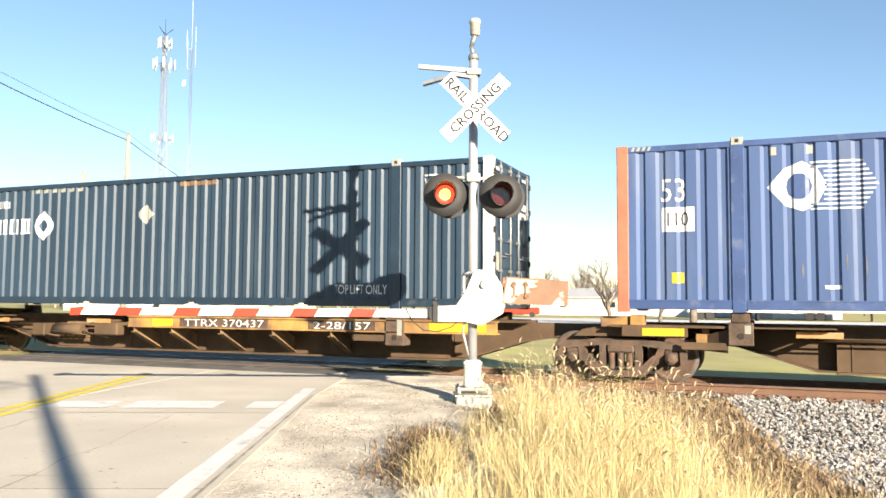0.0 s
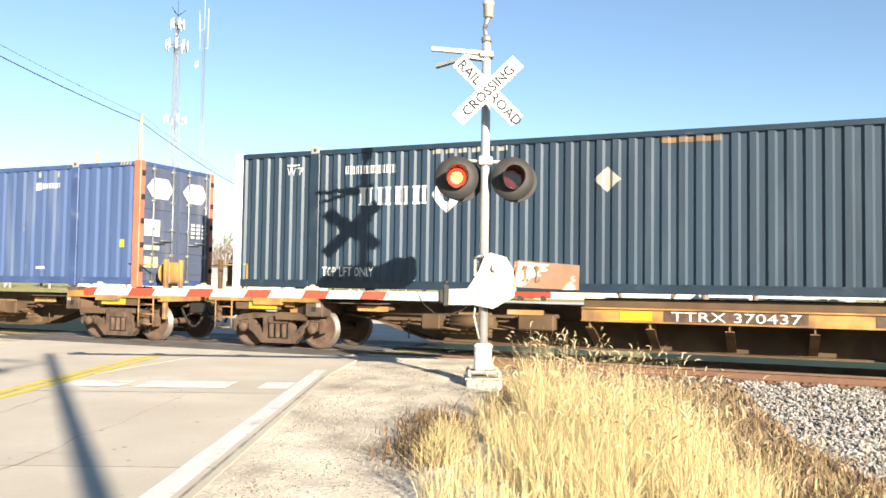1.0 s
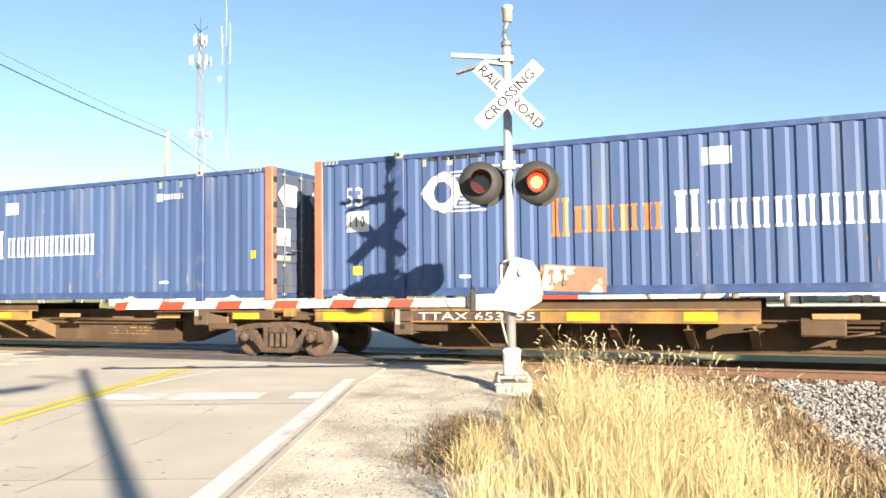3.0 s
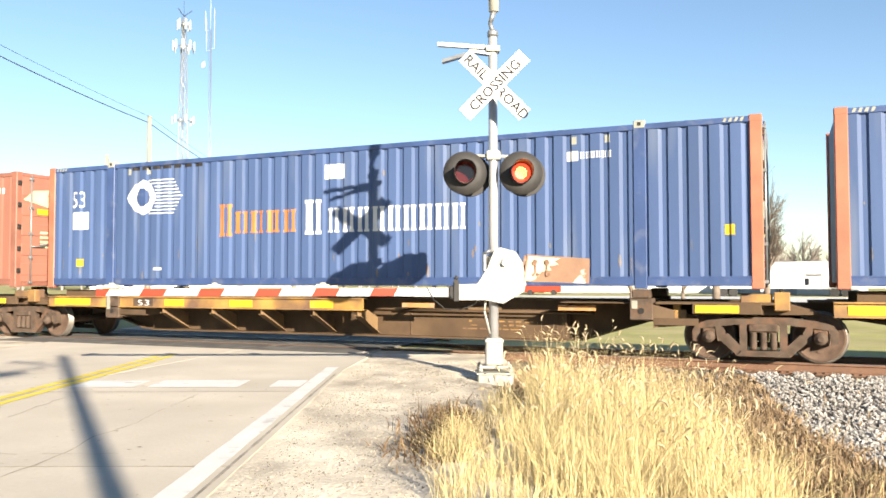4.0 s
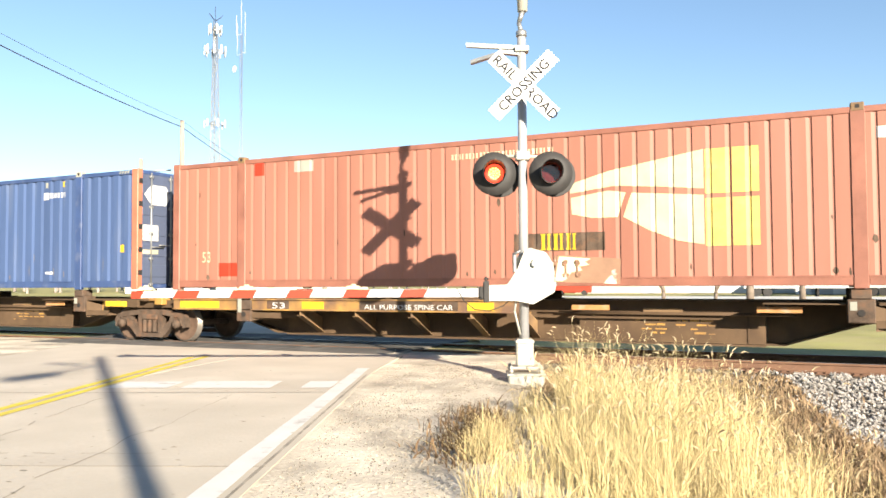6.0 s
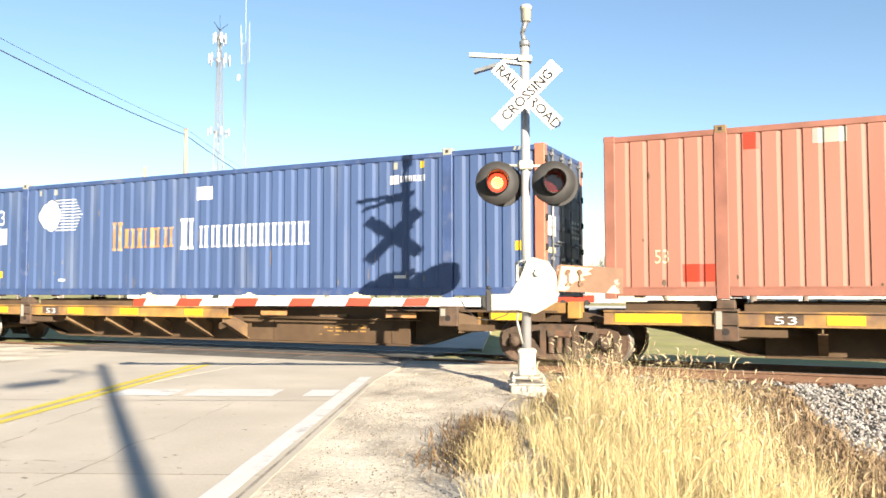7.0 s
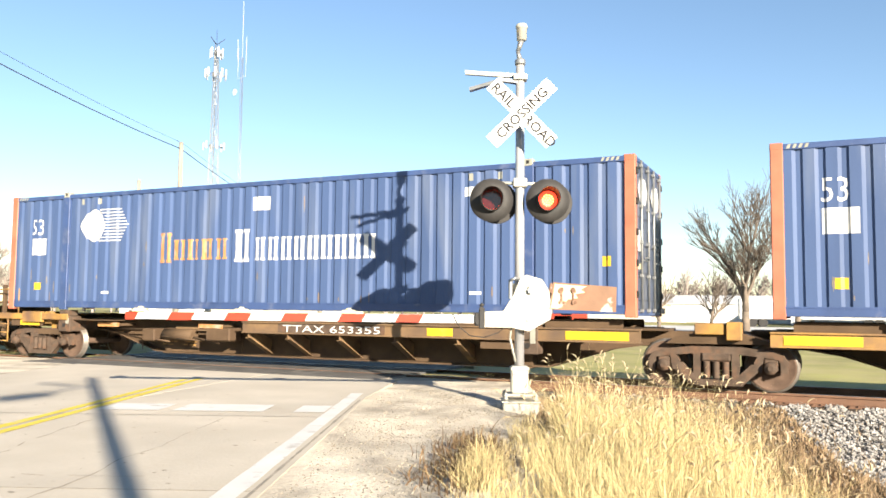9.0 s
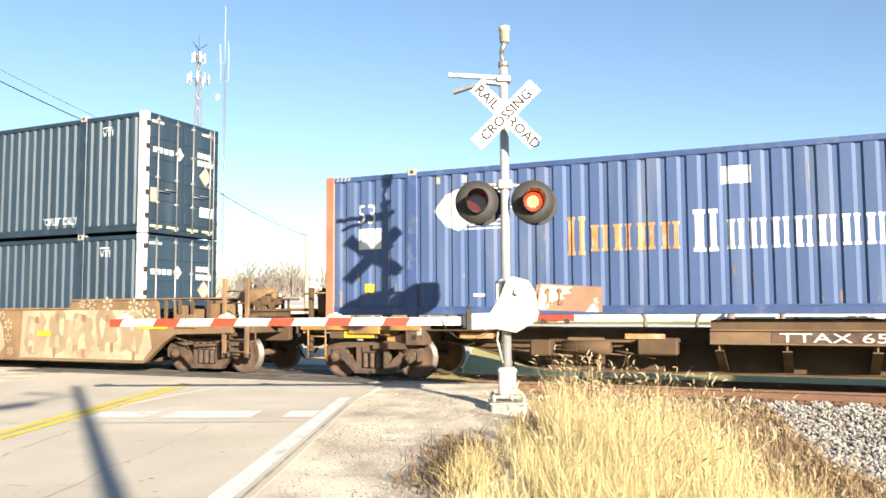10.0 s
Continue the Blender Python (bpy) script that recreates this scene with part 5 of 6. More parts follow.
        bm = bmesh.new()
        for y0, y1 in ((0.02, 0.1), (WID - 0.1, WID - 0.02)):
            ex(bm, -2.15, 0.62, y0, y1, 0.97, 1.12, 0.01)
        ex(bm, 0.5, 0.62, 0.1, WID - 0.1, 0.9, 1.12, 0.01)
        ex(bm, -0.9, 0.5, 0.1, WID - 0.1, 1.06, 1.1)
        part("end_platform", bm, CARYEL, car, "yellow end platform sill")
        bm = bmesh.new()
        ex(bm, -1.25, -0.55, 0.0, 0.1, 0.9, 1.17, 0.01)
        ex(bm, -0.98, -0.84, -0.004, 0.0, 0.98, 1.12)
        part("jacking_pad", bm, CARYEL, car)
        bm = bmesh.new()
        for xx in (0.02, 0.44):
            tube(bm, (E_(xx), 0.04, 0.38), (E_(xx), 0.04, 1.0), 0.02, n=6)
        for zz in (0.4, 0.62, 0.84):
            tube(bm, (E_(0.02), 0.04, zz), (E_(0.44), 0.04, zz), 0.016, n=6)
        part("step_ladder", bm, CARYEL, car, "yellow step ladder")
        bm = bmesh.new()
        tube(bm, (E_(-0.35), 0.04, 1.1), (E_(-0.35), 0.04, 1.75), 0.018, n=6)
        tube(bm, (E_(-0.35), 0.04, 1.75), (E_(0.55), 0.04, 1.72), 0.018, n=6)
        part("grab_iron", bm, CARYEL, car, "yellow grab iron")
        bm = bmesh.new()
        ex(bm, 0.5, 0.58, 0.25, 0.36, 0.5, 1.86, 0.012)
        ex(bm, 0.5, 0.58, 0.75, 0.84, 1.0, 1.86, 0.012)
        ex(bm, 0.3, 0.5, 0.45, 0.8, 1.3, 1.8, 0.04)
        lathe(bm, [(0.24, -0.02), (0.26, 0.0), (0.24, 0.02)], (E_(0.26), 0.62, 1.55), (1, 0, 0), 18)
        part("handbrake", bm, CARYEL if end == "right" else CARBRN, car, "yellow handbrake stand with wheel" if end == "right" else "brown handbrake stand")
        bm = bmesh.new()
        ex(bm, 0.5, 1.02, cy - 0.14, cy + 0.14, 0.62, 0.86, 0.03)
        ex(bm, 0.95, 1.3, cy - 0.2, cy + 0.2, 0.58, 0.9, 0.05)
        part("coupler", bm, DARK, car, "dark steel knuckle coupler")
        bm = bmesh.new()
        for k in range(8):
            a0, a1 = k / 8, (k + 1) / 8
            f = lambda a: (E_(0.6 + 0.7 * a), cy - 0.5, 0.75 - 0.42 * math.sin(math.pi * a))
            tube(bm, f(a0), f(a1), 0.028, n=6)
        part("air_hose", bm, DARK, car, "drooping black air hose")
    return car


LBL = "weathered yellow and brown spine car under a container"
ride(spine_unit(True, [], LBL, 0.0, 14.9), LEFT[0], NEAR_Y, 0)
ride(spine_unit(True, [("TTRX 370437", 9.07, 0.16, 2.05), ("2-28/157", 12.3, 0.15, 1.3)], LBL + ", TTRX 370437", 1.03, 18.44, "left"), LEFT[1], NEAR_Y, 0)
ride(spine_unit(False, [("TTAX 653355", 2.35, 0.15, 2.4)], LBL + ", TTAX 653355", -1.1, 15.39, "right"), LEFT[2], NEAR_Y, 0)
ride(spine_unit(False, [("53", 2.75, 0.13, 0.36)], LBL, -1.07, 16.1), LEFT[3], NEAR_Y, 0)
ride(spine_unit(False, [("53", 2.75, 0.13, 0.36), ("ALL PURPOSE SPINE CAR", 5.1, 0.1, 2.0)], LBL + ", white lettering", -0.93, 16.19), LEFT[4], NEAR_Y, 0)
ride(spine_unit(False, [("53", 2.75, 0.13, 0.36)], LBL, -0.92, 16.33), LEFT[5], NEAR_Y, 0)
ride(spine_unit(True, [("TTAX 653355", 8.6, 0.15, 2.4)], LBL + ", TTAX 653355", 0.97, 17.44, "left", SILLBRN), LEFT[6], NEAR_Y, 0)

ride(blue_container(0, 4, False, True), LEFT[0], NEAR_Y, DECK_Z)
ride(navy_container(1), LEFT[1], NEAR_Y, DECK_Z)
ride(blue_container(2, 6, False, True), LEFT[2], NEAR_Y, DECK_Z)
ride(blue_container(3, 9, False, False), LEFT[3], NEAR_Y, DECK_Z)
ride(red_container(), LEFT[4], NEAR_Y, DECK_Z)
ride(blue_container(5, 5, True, False), LEFT[5], NEAR_Y, DECK_Z)
ride(blue_container(6, 7, True, False), LEFT[6], NEAR_Y, DECK_Z)
STACK_X = -114.57 - LEN
ride(navy_container(12), STACK_X, NEAR_Y, 0.3)
ride(navy_container(13), STACK_X, NEAR_Y, 0.3 + HGT + 0.02)

# ---- well car under the stacked pair
well = thing("well_car", pose(0, 0, 0), "tan well car with cream graffiti, carrying stacked containers", "rail car", "platforms of the train")
for y0, y1 in ((-0.16, -0.04), (WID + 0.04, WID + 0.16)):
    bm = bmesh.new()
    xz(bm, [(-1.0, 0.21), (-1.0, 1.47), (14.04, 1.47), (14.14, 1.66), (16.72, 1.66), (16.78, 1.2), (18.85, 1.16), (18.85, 0.9), (17.3, 0.86), (16.95, 0.64), (16.45, 0.22)], y0, y1)
    part("side_wall", bm, BROWNG, well, "tan steel side of the well")
    bm = bmesh.new()
    yo = y0 - 0.03 if y0 < 0 else y1
    box(bm, -1.0, 14.05, yo, yo + 0.03, 1.43, 1.475, 0.006)
    box(bm, 14.1, 16.74, yo, yo + 0.03, 1.63, 1.675, 0.006)
    box(bm, -1.0, 16.4, yo, yo + 0.03, 0.2, 0.25, 0.006)
    part("side_flange", bm, TAN, well, "rolled steel edge of the side")
bm = bmesh.new()
box(bm, -1.0, 16.1, -0.05, WID + 0.05, 0.2, 0.28)
box(bm, 16.3, 16.9, 0, WID, 0.85, 1.12, 0.01)
box(bm, 16.3, 19.6, WID / 2 - 0.35, WID / 2 + 0.35, 0.7, 1.08, 0.02)
box(bm, 19.2, 19.4, -0.1, WID + 0.1, 0.9, 1.3, 0.01)
part("end_frame", bm, CARBRN, well, "brown end frame over the bogie")
bm = bmesh.new()
box(bm, 16.7, 18.6, -0.14, WID + 0.14, 1.64, 1.675, 0.004)
part("top_plate", bm, TAN, well, "flat plate over the end of the well")
for xx in (16.95, 17.35, 17.7, 18.15):
    for yy in (-0.12, WID + 0.06):
        bm = bmesh.new()
        box(bm, xx, xx + 0.07, yy, yy + 0.06, 1.1, 1.64, 0.004)
        part("end_post", bm, CARBRN, well)
for x0, x1, z1 in ((17.05, 17.5, 1.5), (17.55, 17.95, 1.42), (18.0, 18.45, 1.55)):
    bm = bmesh.new()
    box(bm, x0, x1, 0.05, 0.6, 1.12, z1, 0.02)
    tube(bm, (x0 + 0.1, 0.02, 1.3), (x0 + 0.1, 0.06, 1.3), 0.05, n=8)
    part("valve_box", bm, TAN, well, "rust-stained valve box")
for xx in (18.58, 19.18):
    bm = bmesh.new()
    box(bm, xx, xx + 0.1, -0.12, -0.06, 0.46, 2.08, 0.008)
    part("ladder_stile", bm, TAN, well, "tall brown ladder stile")
for zz in (0.5, 0.76, 1.02, 1.28, 1.54, 1.8):
    bm = bmesh.new()
    tube(bm, (18.66, -0.09, zz), (19.2, -0.09, zz), 0.014, n=6)
    part("ladder_rung", bm, CARBRN, well)
bm = bmesh.new()
lathe(bm, [(0.05, 0.0), (0.16, 0.03), (0.2, 0.1), (0.2, 0.8), (0.16, 0.87), (0.05, 0.9)], (18.72, 0.4, 1.68), (1, 0, 0), 18)
for xx in (18.85, 19.45):
    box(bm, xx, xx + 0.06, 0.25, 0.55, 1.4, 1.56)
part("air_reservoir", bm, TAN, well, "tan air reservoir tank")
bm = bmesh.new()
for x0, z0, r in ((19.35, 1.52, 0.09), (19.55, 1.6, 0.11), (19.72, 1.5, 0.08), (19.85, 1.56, 0.07), (19.5, 1.42, 0.08)):
    tube(bm, (x0, 0.08, z0), (x0, 0.3, z0), r, r * 0.8, n=10)
    tube(bm, (x0, 0.12, z0 + r), (x0 + 0.2, 0.14, z0 + r + 0.06), 0.018, n=6)
part("brake_valve", bm, CARBRN, well, "clustered brake valves and pipes")
bm = bmesh.new()
for x0, x1 in ((17.33, 17.6), (17.62, 17.9)):
    box(bm, x0, x1, -0.2, -0.15, 1.0, 1.3, 0.01)
part("side_box", bm, BROWNG, well, "small tan boxes on the end sill")
bm = bmesh.new()
for k in range(10):
    a0, a1 = k / 10, (k + 1) / 10
    f = lambda a: (17.0 + 1.8 * a, -0.02, 0.84 - 0.14 * math.sin(math.pi * a) - 0.06 * a)
    tube(bm, f(a0), f(a1), 0.02, n=6)
part("brake_rod", bm, CARBRN, well)
bm = bmesh.new()
box(bm, 19.1, 20.3, 0.0, WID, 1.36, 1.42, 0.008)
for yy in (0.05, WID - 0.12):
    box(bm, 19.15, 20.2, yy, yy + 0.07, 1.25, 1.36)
    box(bm, 19.2, 19.3, yy, yy + 0.07, 1.0, 1.3)
part("crossover_platform", bm, CARBRN, well, "brown crossover platform at the car's end")
bm = bmesh.new()
box(bm, 19.4, 20.1, 0.15, 0.6, 1.6, 1.64, 0.006)
for xx in (19.5, 19.98):
    tube(bm, (xx, 0.35, 1.42), (xx, 0.35, 1.6), 0.025, n=6)
part("step_board", bm, CARBRN, well)
bm = bmesh.new()
for xx in (18.72, 19.4):
    tube(bm, (xx, -0.02, 0.46), (xx, -0.02, 1.15), 0.022, n=6)
for zz in (0.47, 0.72):
    tube(bm, (18.72, -0.02, zz), (19.4, -0.02, zz), 0.018, n=6)
part("step_ladder", bm, CARBRN, well, "brown hanging step ladder")
bm = bmesh.new()
box(bm, 19.4, 19.95, WID / 2 - 0.15, WID / 2 + 0.15, 0.62, 0.86, 0.03)
part("coupler", bm, DARK, well)
for x0, x1, z0 in ((13.0, 13.46, 0.8), (16.25, 17.1, 0.98), (8.2, 8.7, 0.8)):
    bm = bmesh.new()
    box(bm, x0, x1, -0.18, -0.175, z0, z0 + 0.12)
    part("reflective_strip", bm, YELLOW, well, "bright yellow reflective strip")


def flat_on(name, bm, y, mat, label):
    for v in bm.verts:
        v.co.y = y
    return part(name, bm, mat, well, label)


def blob(bm, cx, cz, rx, rz, seed, n=22, rough=0.16):
    poly(bm, [(cx + rx * (1 + rough * noise.noise((seed, 3 * math.cos(6.283 * k / n), 3 * math.sin(6.283 * k / n)))) * abs(math.cos(6.283 * k / n)) ** 0.6 * math.copysign(1, math.cos(6.283 * k / n)),
               min(1.42, max(0.27, cz + rz * (1 + rough * noise.noise((seed + 5, 3 * math.cos(6.283 * k / n), 3 * math.sin(6.283 * k / n)))) * abs(math.sin(6.283 * k / n)) ** 0.6 * math.copysign(1, math.sin(6.283 * k / n))))) for k in range(n)])


# sprayed panel: a pale field, wandering cream outlines, tan bodies and dark gaps
rnd = random.Random(31)
for lo in (12.4, 7.6):
    bm = bmesh.new()
    poly(bm, [(lo, 0.27), (lo + 4.0, 0.27), (lo + 4.25, 0.55), (lo + 4.15, 1.0), (lo + 3.9, 1.41), (lo + 0.06, 1.41)])
    flat_on("graffiti_ground", bm, -0.164, GRAF, "cream sprayed background")
    for i in range(5):
        x0 = lo + 0.52 + i * 0.78
        body, cut, streak = bmesh.new(), bmesh.new(), bmesh.new()
        blob(body, x0, 0.86 + rnd.uniform(-0.05, 0.05), 0.35, 0.5, i + lo, rough=0.5)
        flat_on("graffiti", body, -0.167, TANP, "tan sprayed form with a wandering outline")
        for k in range(2):
            blob(streak, x0 + rnd.uniform(-0.14, 0.14), 0.55 + 0.5 * k + rnd.uniform(-0.1, 0.1), rnd.uniform(0.06, 0.12), rnd.uniform(0.14, 0.3), 9 * k + i, 14, 0.9)
        flat_on("graffiti", streak, -0.17, GRAF, "cream sprayed stroke")
        blob(cut, x0 + rnd.uniform(-0.12, 0.12), 1.15 + rnd.uniform(-0.1, 0.1), 0.07, 0.09, 30 + i, 10, 0.5)
        blob(cut, x0 + rnd.uniform(-0.2, 0.2), 0.45 + rnd.uniform(-0.1, 0.1), 0.05, 0.11, 40 + i, 10, 0.5)
        flat_on("graffiti", cut, -0.173, BROWNG, "brown gap in the sprayed form")
bm = bmesh.new()
spots = [(12.05 - 0.42 * (i % 2) + rnd.uniform(-0.08, 0.08), 0.42 + 0.16 * i) for i in range(6)] + [(11.75, 1.3), (16.1, 1.52), (16.42, 1.48), (16.62, 1.3), (14.5, 1.56), (14.8, 1.53), (15.3, 1.56)]
for cx, cz in spots:
    r = rnd.uniform(0.7, 1.15)
    for a in range(6):
        ca, sa = r * math.cos(a * 1.047 + cx), r * math.sin(a * 1.047 + cx)
        poly(bm, [(cx + 0.03 * ca, cz + 0.03 * sa), (cx + 0.12 * ca - 0.04 * sa, cz + 0.12 * sa + 0.04 * ca), (cx + 0.16 * ca, cz + 0.16 * sa), (cx + 0.12 * ca + 0.04 * sa, cz + 0.12 * sa - 0.04 * ca)])
flat_on("graffiti", bm, -0.192, GRAF, "small cream painted blossoms")
ride(well, STACK_X, NEAR_Y, 0)


# ---------------------------------------------------------------- loose stone and dead growth
def stones(name, places, size, mat, label, category, seed):
    """Many small angular stones, each a jittered octahedron."""
    rng = np.random.default_rng(seed)
    p = np.array(places)
    n = len(p)
    base = np.array([(1, 0, 0), (-1, 0, 0), (0, 1, 0), (0, -1, 0), (0, 0, 1), (0, 0, -1)], float)
    sc = rng.uniform(size[0], size[1], (n, 1, 1)) * rng.uniform(0.6, 1.25, (n, 6, 3))
    v = base[None] * sc + rng.normal(0, 0.18, (n, 6, 3)) * sc
    a = rng.uniform(0, 2 * np.pi, n)
    ca, sa = np.cos(a)[:, None], np.sin(a)[:, None]
    v = np.stack([v[..., 0] * ca - v[..., 1] * sa, v[..., 0] * sa + v[..., 1] * ca, v[..., 2] * 0.8], -1) + p[:, None]
    f = np.array([(0, 2, 4), (2, 1, 4), (1, 3, 4), (3, 0, 4), (2, 0, 5), (1, 2, 5), (3, 1, 5), (0, 3, 5)])
    faces = (f[None] + 6 * np.arange(n)[:, None, None]).reshape(-1, 3)
    return bulk(name, v.reshape(-1, 3).tolist(), faces.tolist(), mat, label=label, category=category, kind="stuff")


def bed_z(y):
    prof = [(10.9, -0.62), (12.4, -0.44), (13.55, -0.24), (14.0, -0.2), (16.8, -0.2), (17.3, -0.26), (18.7, -0.5)]
    for (ya, za), (yb, zb) in zip(prof, prof[1:]):
        if ya <= y <= yb:
            return za + (zb - za) * (y - ya) / (yb - ya)
    return -0.6


def stone_edge(x, y):
    """Where the bare ballast begins, seen from the grass."""
    n = 0.35 * noise.noise((x * 0.9, y * 0.9, 31)) + 0.2 * noise.noise((x * 2.7, y * 2.7, 5))
    return (14.6 if x < -0.7 else 14.4 - 3.3 * (x + 0.7)) + n


rnd = random.Random(5)
pl = []
while len(pl) < 22000:
    x, y = rnd.uniform(-3.3, 4.5), rnd.uniform(8.8, 17.6)
    near_growth = y < stone_edge(x, y)
    if (near_growth and rnd.random() < 0.95) or (y > 14.8 and rnd.random() < 0.6):
        continue
    i = round(x / 0.54)
    if abs(x - i * 0.54) < 0.13 and 14.05 < y < 16.7:
        continue
    pl.append((x, y, max(bed_z(y), ground_z(x, y) + 0.01) + 0.012 + rnd.uniform(-0.01, 0.03)))
stones("ballast_stones", pl, (0.019, 0.036), BALLAST, "loose grey-white crushed ballast stones", "ballast", 3)
pl = []
while len(pl) < 12000:
    u, s = rnd.uniform(-1.5, 1.0), rnd.uniform(3.2, 14.0)
    p = rd(u, s)
    if p.y > 13.3 or rnd.random() < 0.3 - 0.3 * noise.noise((p.x * 1.3, p.y * 1.3, 8)):
        continue
    k = min(max((p.y - 11.2) / 1.2, 0), 1)
    pl.append((p.x, p.y, ground_z(p.x, p.y) * (1 - k) - 0.05 * k + 0.013))
stones("gravel_stones", pl, (0.004, 0.011), PEBBLE, "loose pale gravel scattered on the shoulder", "gravel", 4)


def blades(name, roots, mat, label, category, seed, bend=0.5, segs=4):
    """Tapered bent strips. roots: (x, y, z, height, width)."""
    rng = np.random.default_rng(seed)
    r = np.array(roots)
    n = len(r)
    a, tw = rng.uniform(0, 2 * np.pi, n), rng.uniform(0, 2 * np.pi, n)
    lean, cur = rng.normal(0, 0.13 + 0.2 * bend, n), np.abs(rng.normal(bend * 0.6, bend * 0.5, n))
    t = np.linspace(0, 1, segs + 1)[None]
    hgt, wid = r[:, 3:4], r[:, 4:5]
    out = hgt * (lean[:, None] * t + cur[:, None] * t ** 2.4)
    up = hgt * (t - 0.28 * cur[:, None] * t ** 3)
    cx, cy, cz = r[:, 0:1] + out * np.cos(a)[:, None], r[:, 1:2] + out * np.sin(a)[:, None], r[:, 2:3] + up
    w = wid * (1 - 0.85 * t ** 1.5) / 2
    dx, dy = w * np.cos(tw)[:, None], w * np.sin(tw)[:, None]
    v = np.stack([np.stack([cx - dx, cy - dy, cz], -1), np.stack([cx + dx, cy + dy, cz], -1)], 2).reshape(n, -1, 3)
    k = 2 * (segs + 1)
    f = np.array([(2 * i, 2 * i + 1, 2 * i + 3, 2 * i + 2) for i in range(segs)])
    faces = (f[None] + k * np.arange(n)[:, None, None]).reshape(-1, 4)
    ob = bulk(name, v.reshape(-1, 3).tolist(), faces.tolist(), mat, label=label, category=category, kind="stuff")
    tips = np.stack([cx[:, -1], cy[:, -1], cz[:, -1]], -1)
    ways = tips - np.stack([cx[:, -2], cy[:, -2], cz[:, -2]], -1)
    return ob, tips, ways


def density(x, y):
    """How thick and tall the tall dry grass stands: a drift beside the gravel, thinning towards the track."""
    u = RN.x * x + RN.y * y
    e = 0.15 * noise.noise((x * 1.4, y * 1.4, 4))
    left = min(max((x + 0.305 * y + 0.12 + e) / 0.3, 0), 1) if y > 7.3 else min(max((x + 2.2 + e) / 0.3, 0), 1)
    right = min(max((1.0 - 0.28 * (y - 5.5) - x + 2 * e) / 1.0, 0), 1)
    far = min(max((10.9 - y + e) / 1.0, 0), 1)
    return left * right * far


TUFTS = ((-2.56, 6.42, 0.18, 480), (-2.45, 5.9, 0.16, 360), (-2.3, 7.1, 0.2, 380), (-1.5, 6.4, 0.25, 400), (-2.95, 8.6, 0.2, 260))
rnd = random.Random(8)
tall, stalks = [], []
while len(tall) < 11500:
    x, y = rnd.uniform(-3.6, 1.6), rnd.uniform(4.4, 11.0)
    d = density(x, y)
    clump = 0.25 + 2.1 * noise.noise((x * 2.6, y * 2.6, 11))
    if rnd.random() > d * max(0.05, clump):
        continue
    h = rnd.uniform(0.16, 0.88) * (0.45 + 0.55 * d) * (0.7 + 0.45 * min(1.2, max(0, clump)))
    h *= 0.72 if y < 7.0 else 1.18 if x < -0.6 else 1.0
    tall.append((x, y, ground_z(x, y), h, rnd.uniform(0.003, 0.0075)))
while len(stalks) < 420:
    x, y = rnd.uniform(-3.2, 1.0), rnd.uniform(5.2, 10.8)
    d = density(x, y)
    if rnd.random() > d * d:
        continue
    stalks.append((x, y, ground_z(x, y), rnd.uniform(0.6, 1.2) * (0.72 + 0.28 * d) * (0.8 if y < 7.2 else 1.0), 0.0055))
# round tufts at the gravel's edge
for cx, cy_, rr, n in TUFTS:
    for _ in range(n):
        a, q = rnd.uniform(0, 6.283), rr * math.sqrt(rnd.random())
        x, y = cx + q * math.cos(a), cy_ + q * math.sin(a)
        tall.append((x, y, ground_z(x, y), rnd.uniform(0.15, 0.5) * (1.15 - 0.6 * q / rr), rnd.uniform(0.003, 0.007)))
blades("dry_grass", tall, STRAW, "tall bleached straw-coloured dry grass beside the track", "grass", 21, 0.8, 5)
_, tips, ways = blades("grass_stalks", stalks, STRAW, "thin dry seed stalks rising above the grass", "grass", 22, 0.22)
hv, hf = [], []
rng = np.random.default_rng(6)
for p, w in zip(tips, ways):
    d = Vector(w).normalized()
    L_ = rng.uniform(0.05, 0.11)
    ha = rng.uniform(0, 6.28)
    a = d.orthogonal().normalized()
    b_ = d.cross(a)
    pos = Vector(p)
    rings = []
    for k in range(6):
        f = k / 5
        rad = 0.0075 * math.sin(math.pi * min(0.97, 0.12 + 0.88 * f)) + 0.0015
        rings.append([pos + a * (rad * math.cos(i * 1.2566)) + b_ * (rad * math.sin(i * 1.2566)) for i in range(5)])
        d = (d + Vector((0.14 * math.cos(ha), 0.14 * math.sin(ha), -0.34))).normalized()
        pos = pos + d * L_ / 5
    o = len(hv)
    for ring in rings:
        hv += [tuple(q) for q in ring]
    for k in range(5):
        for i in range(5):
            hf.append((o + k * 5 + i, o + k * 5 + (i + 1) % 5, o + k * 5 + 5 + (i + 1) % 5, o + k * 5 + 5 + i))
bulk("seed_heads", hv, hf, SEED, label="drooping bristly foxtail seed heads", category="grass", kind="stuff")

weeds, short = [], []
while len(weeds) < 20000:
    x, y = rnd.uniform(-4.2, 4.0), rnd.uniform(7.2, 14.0)
    u = RN.x * x + RN.y * y
    if u < 0.95 + 0.3 * noise.noise((x * 1.7, y * 1.7, 41)) or (y < 9.0 and x < 0.1):
        continue
    if y > stone_edge(x, y) and rnd.random() < 0.95:
        continue
    if rnd.random() > 0.6 + 0.7 * noise.noise((x * 2, y * 2, 3)):
        continue
    z = max(ground_z(x, y), bed_z(y) if y > 10.9 else -9)
    weeds.append((x, y, z, rnd.uniform(0.04, 0.2) * (0.6 if y > 13 else 1.0), rnd.uniform(0.008, 0.026)))
blades("dead_weeds", weeds, WEED, "low brown dead weeds and leaf litter on the bank", "weeds", 23, 0.9, 3)
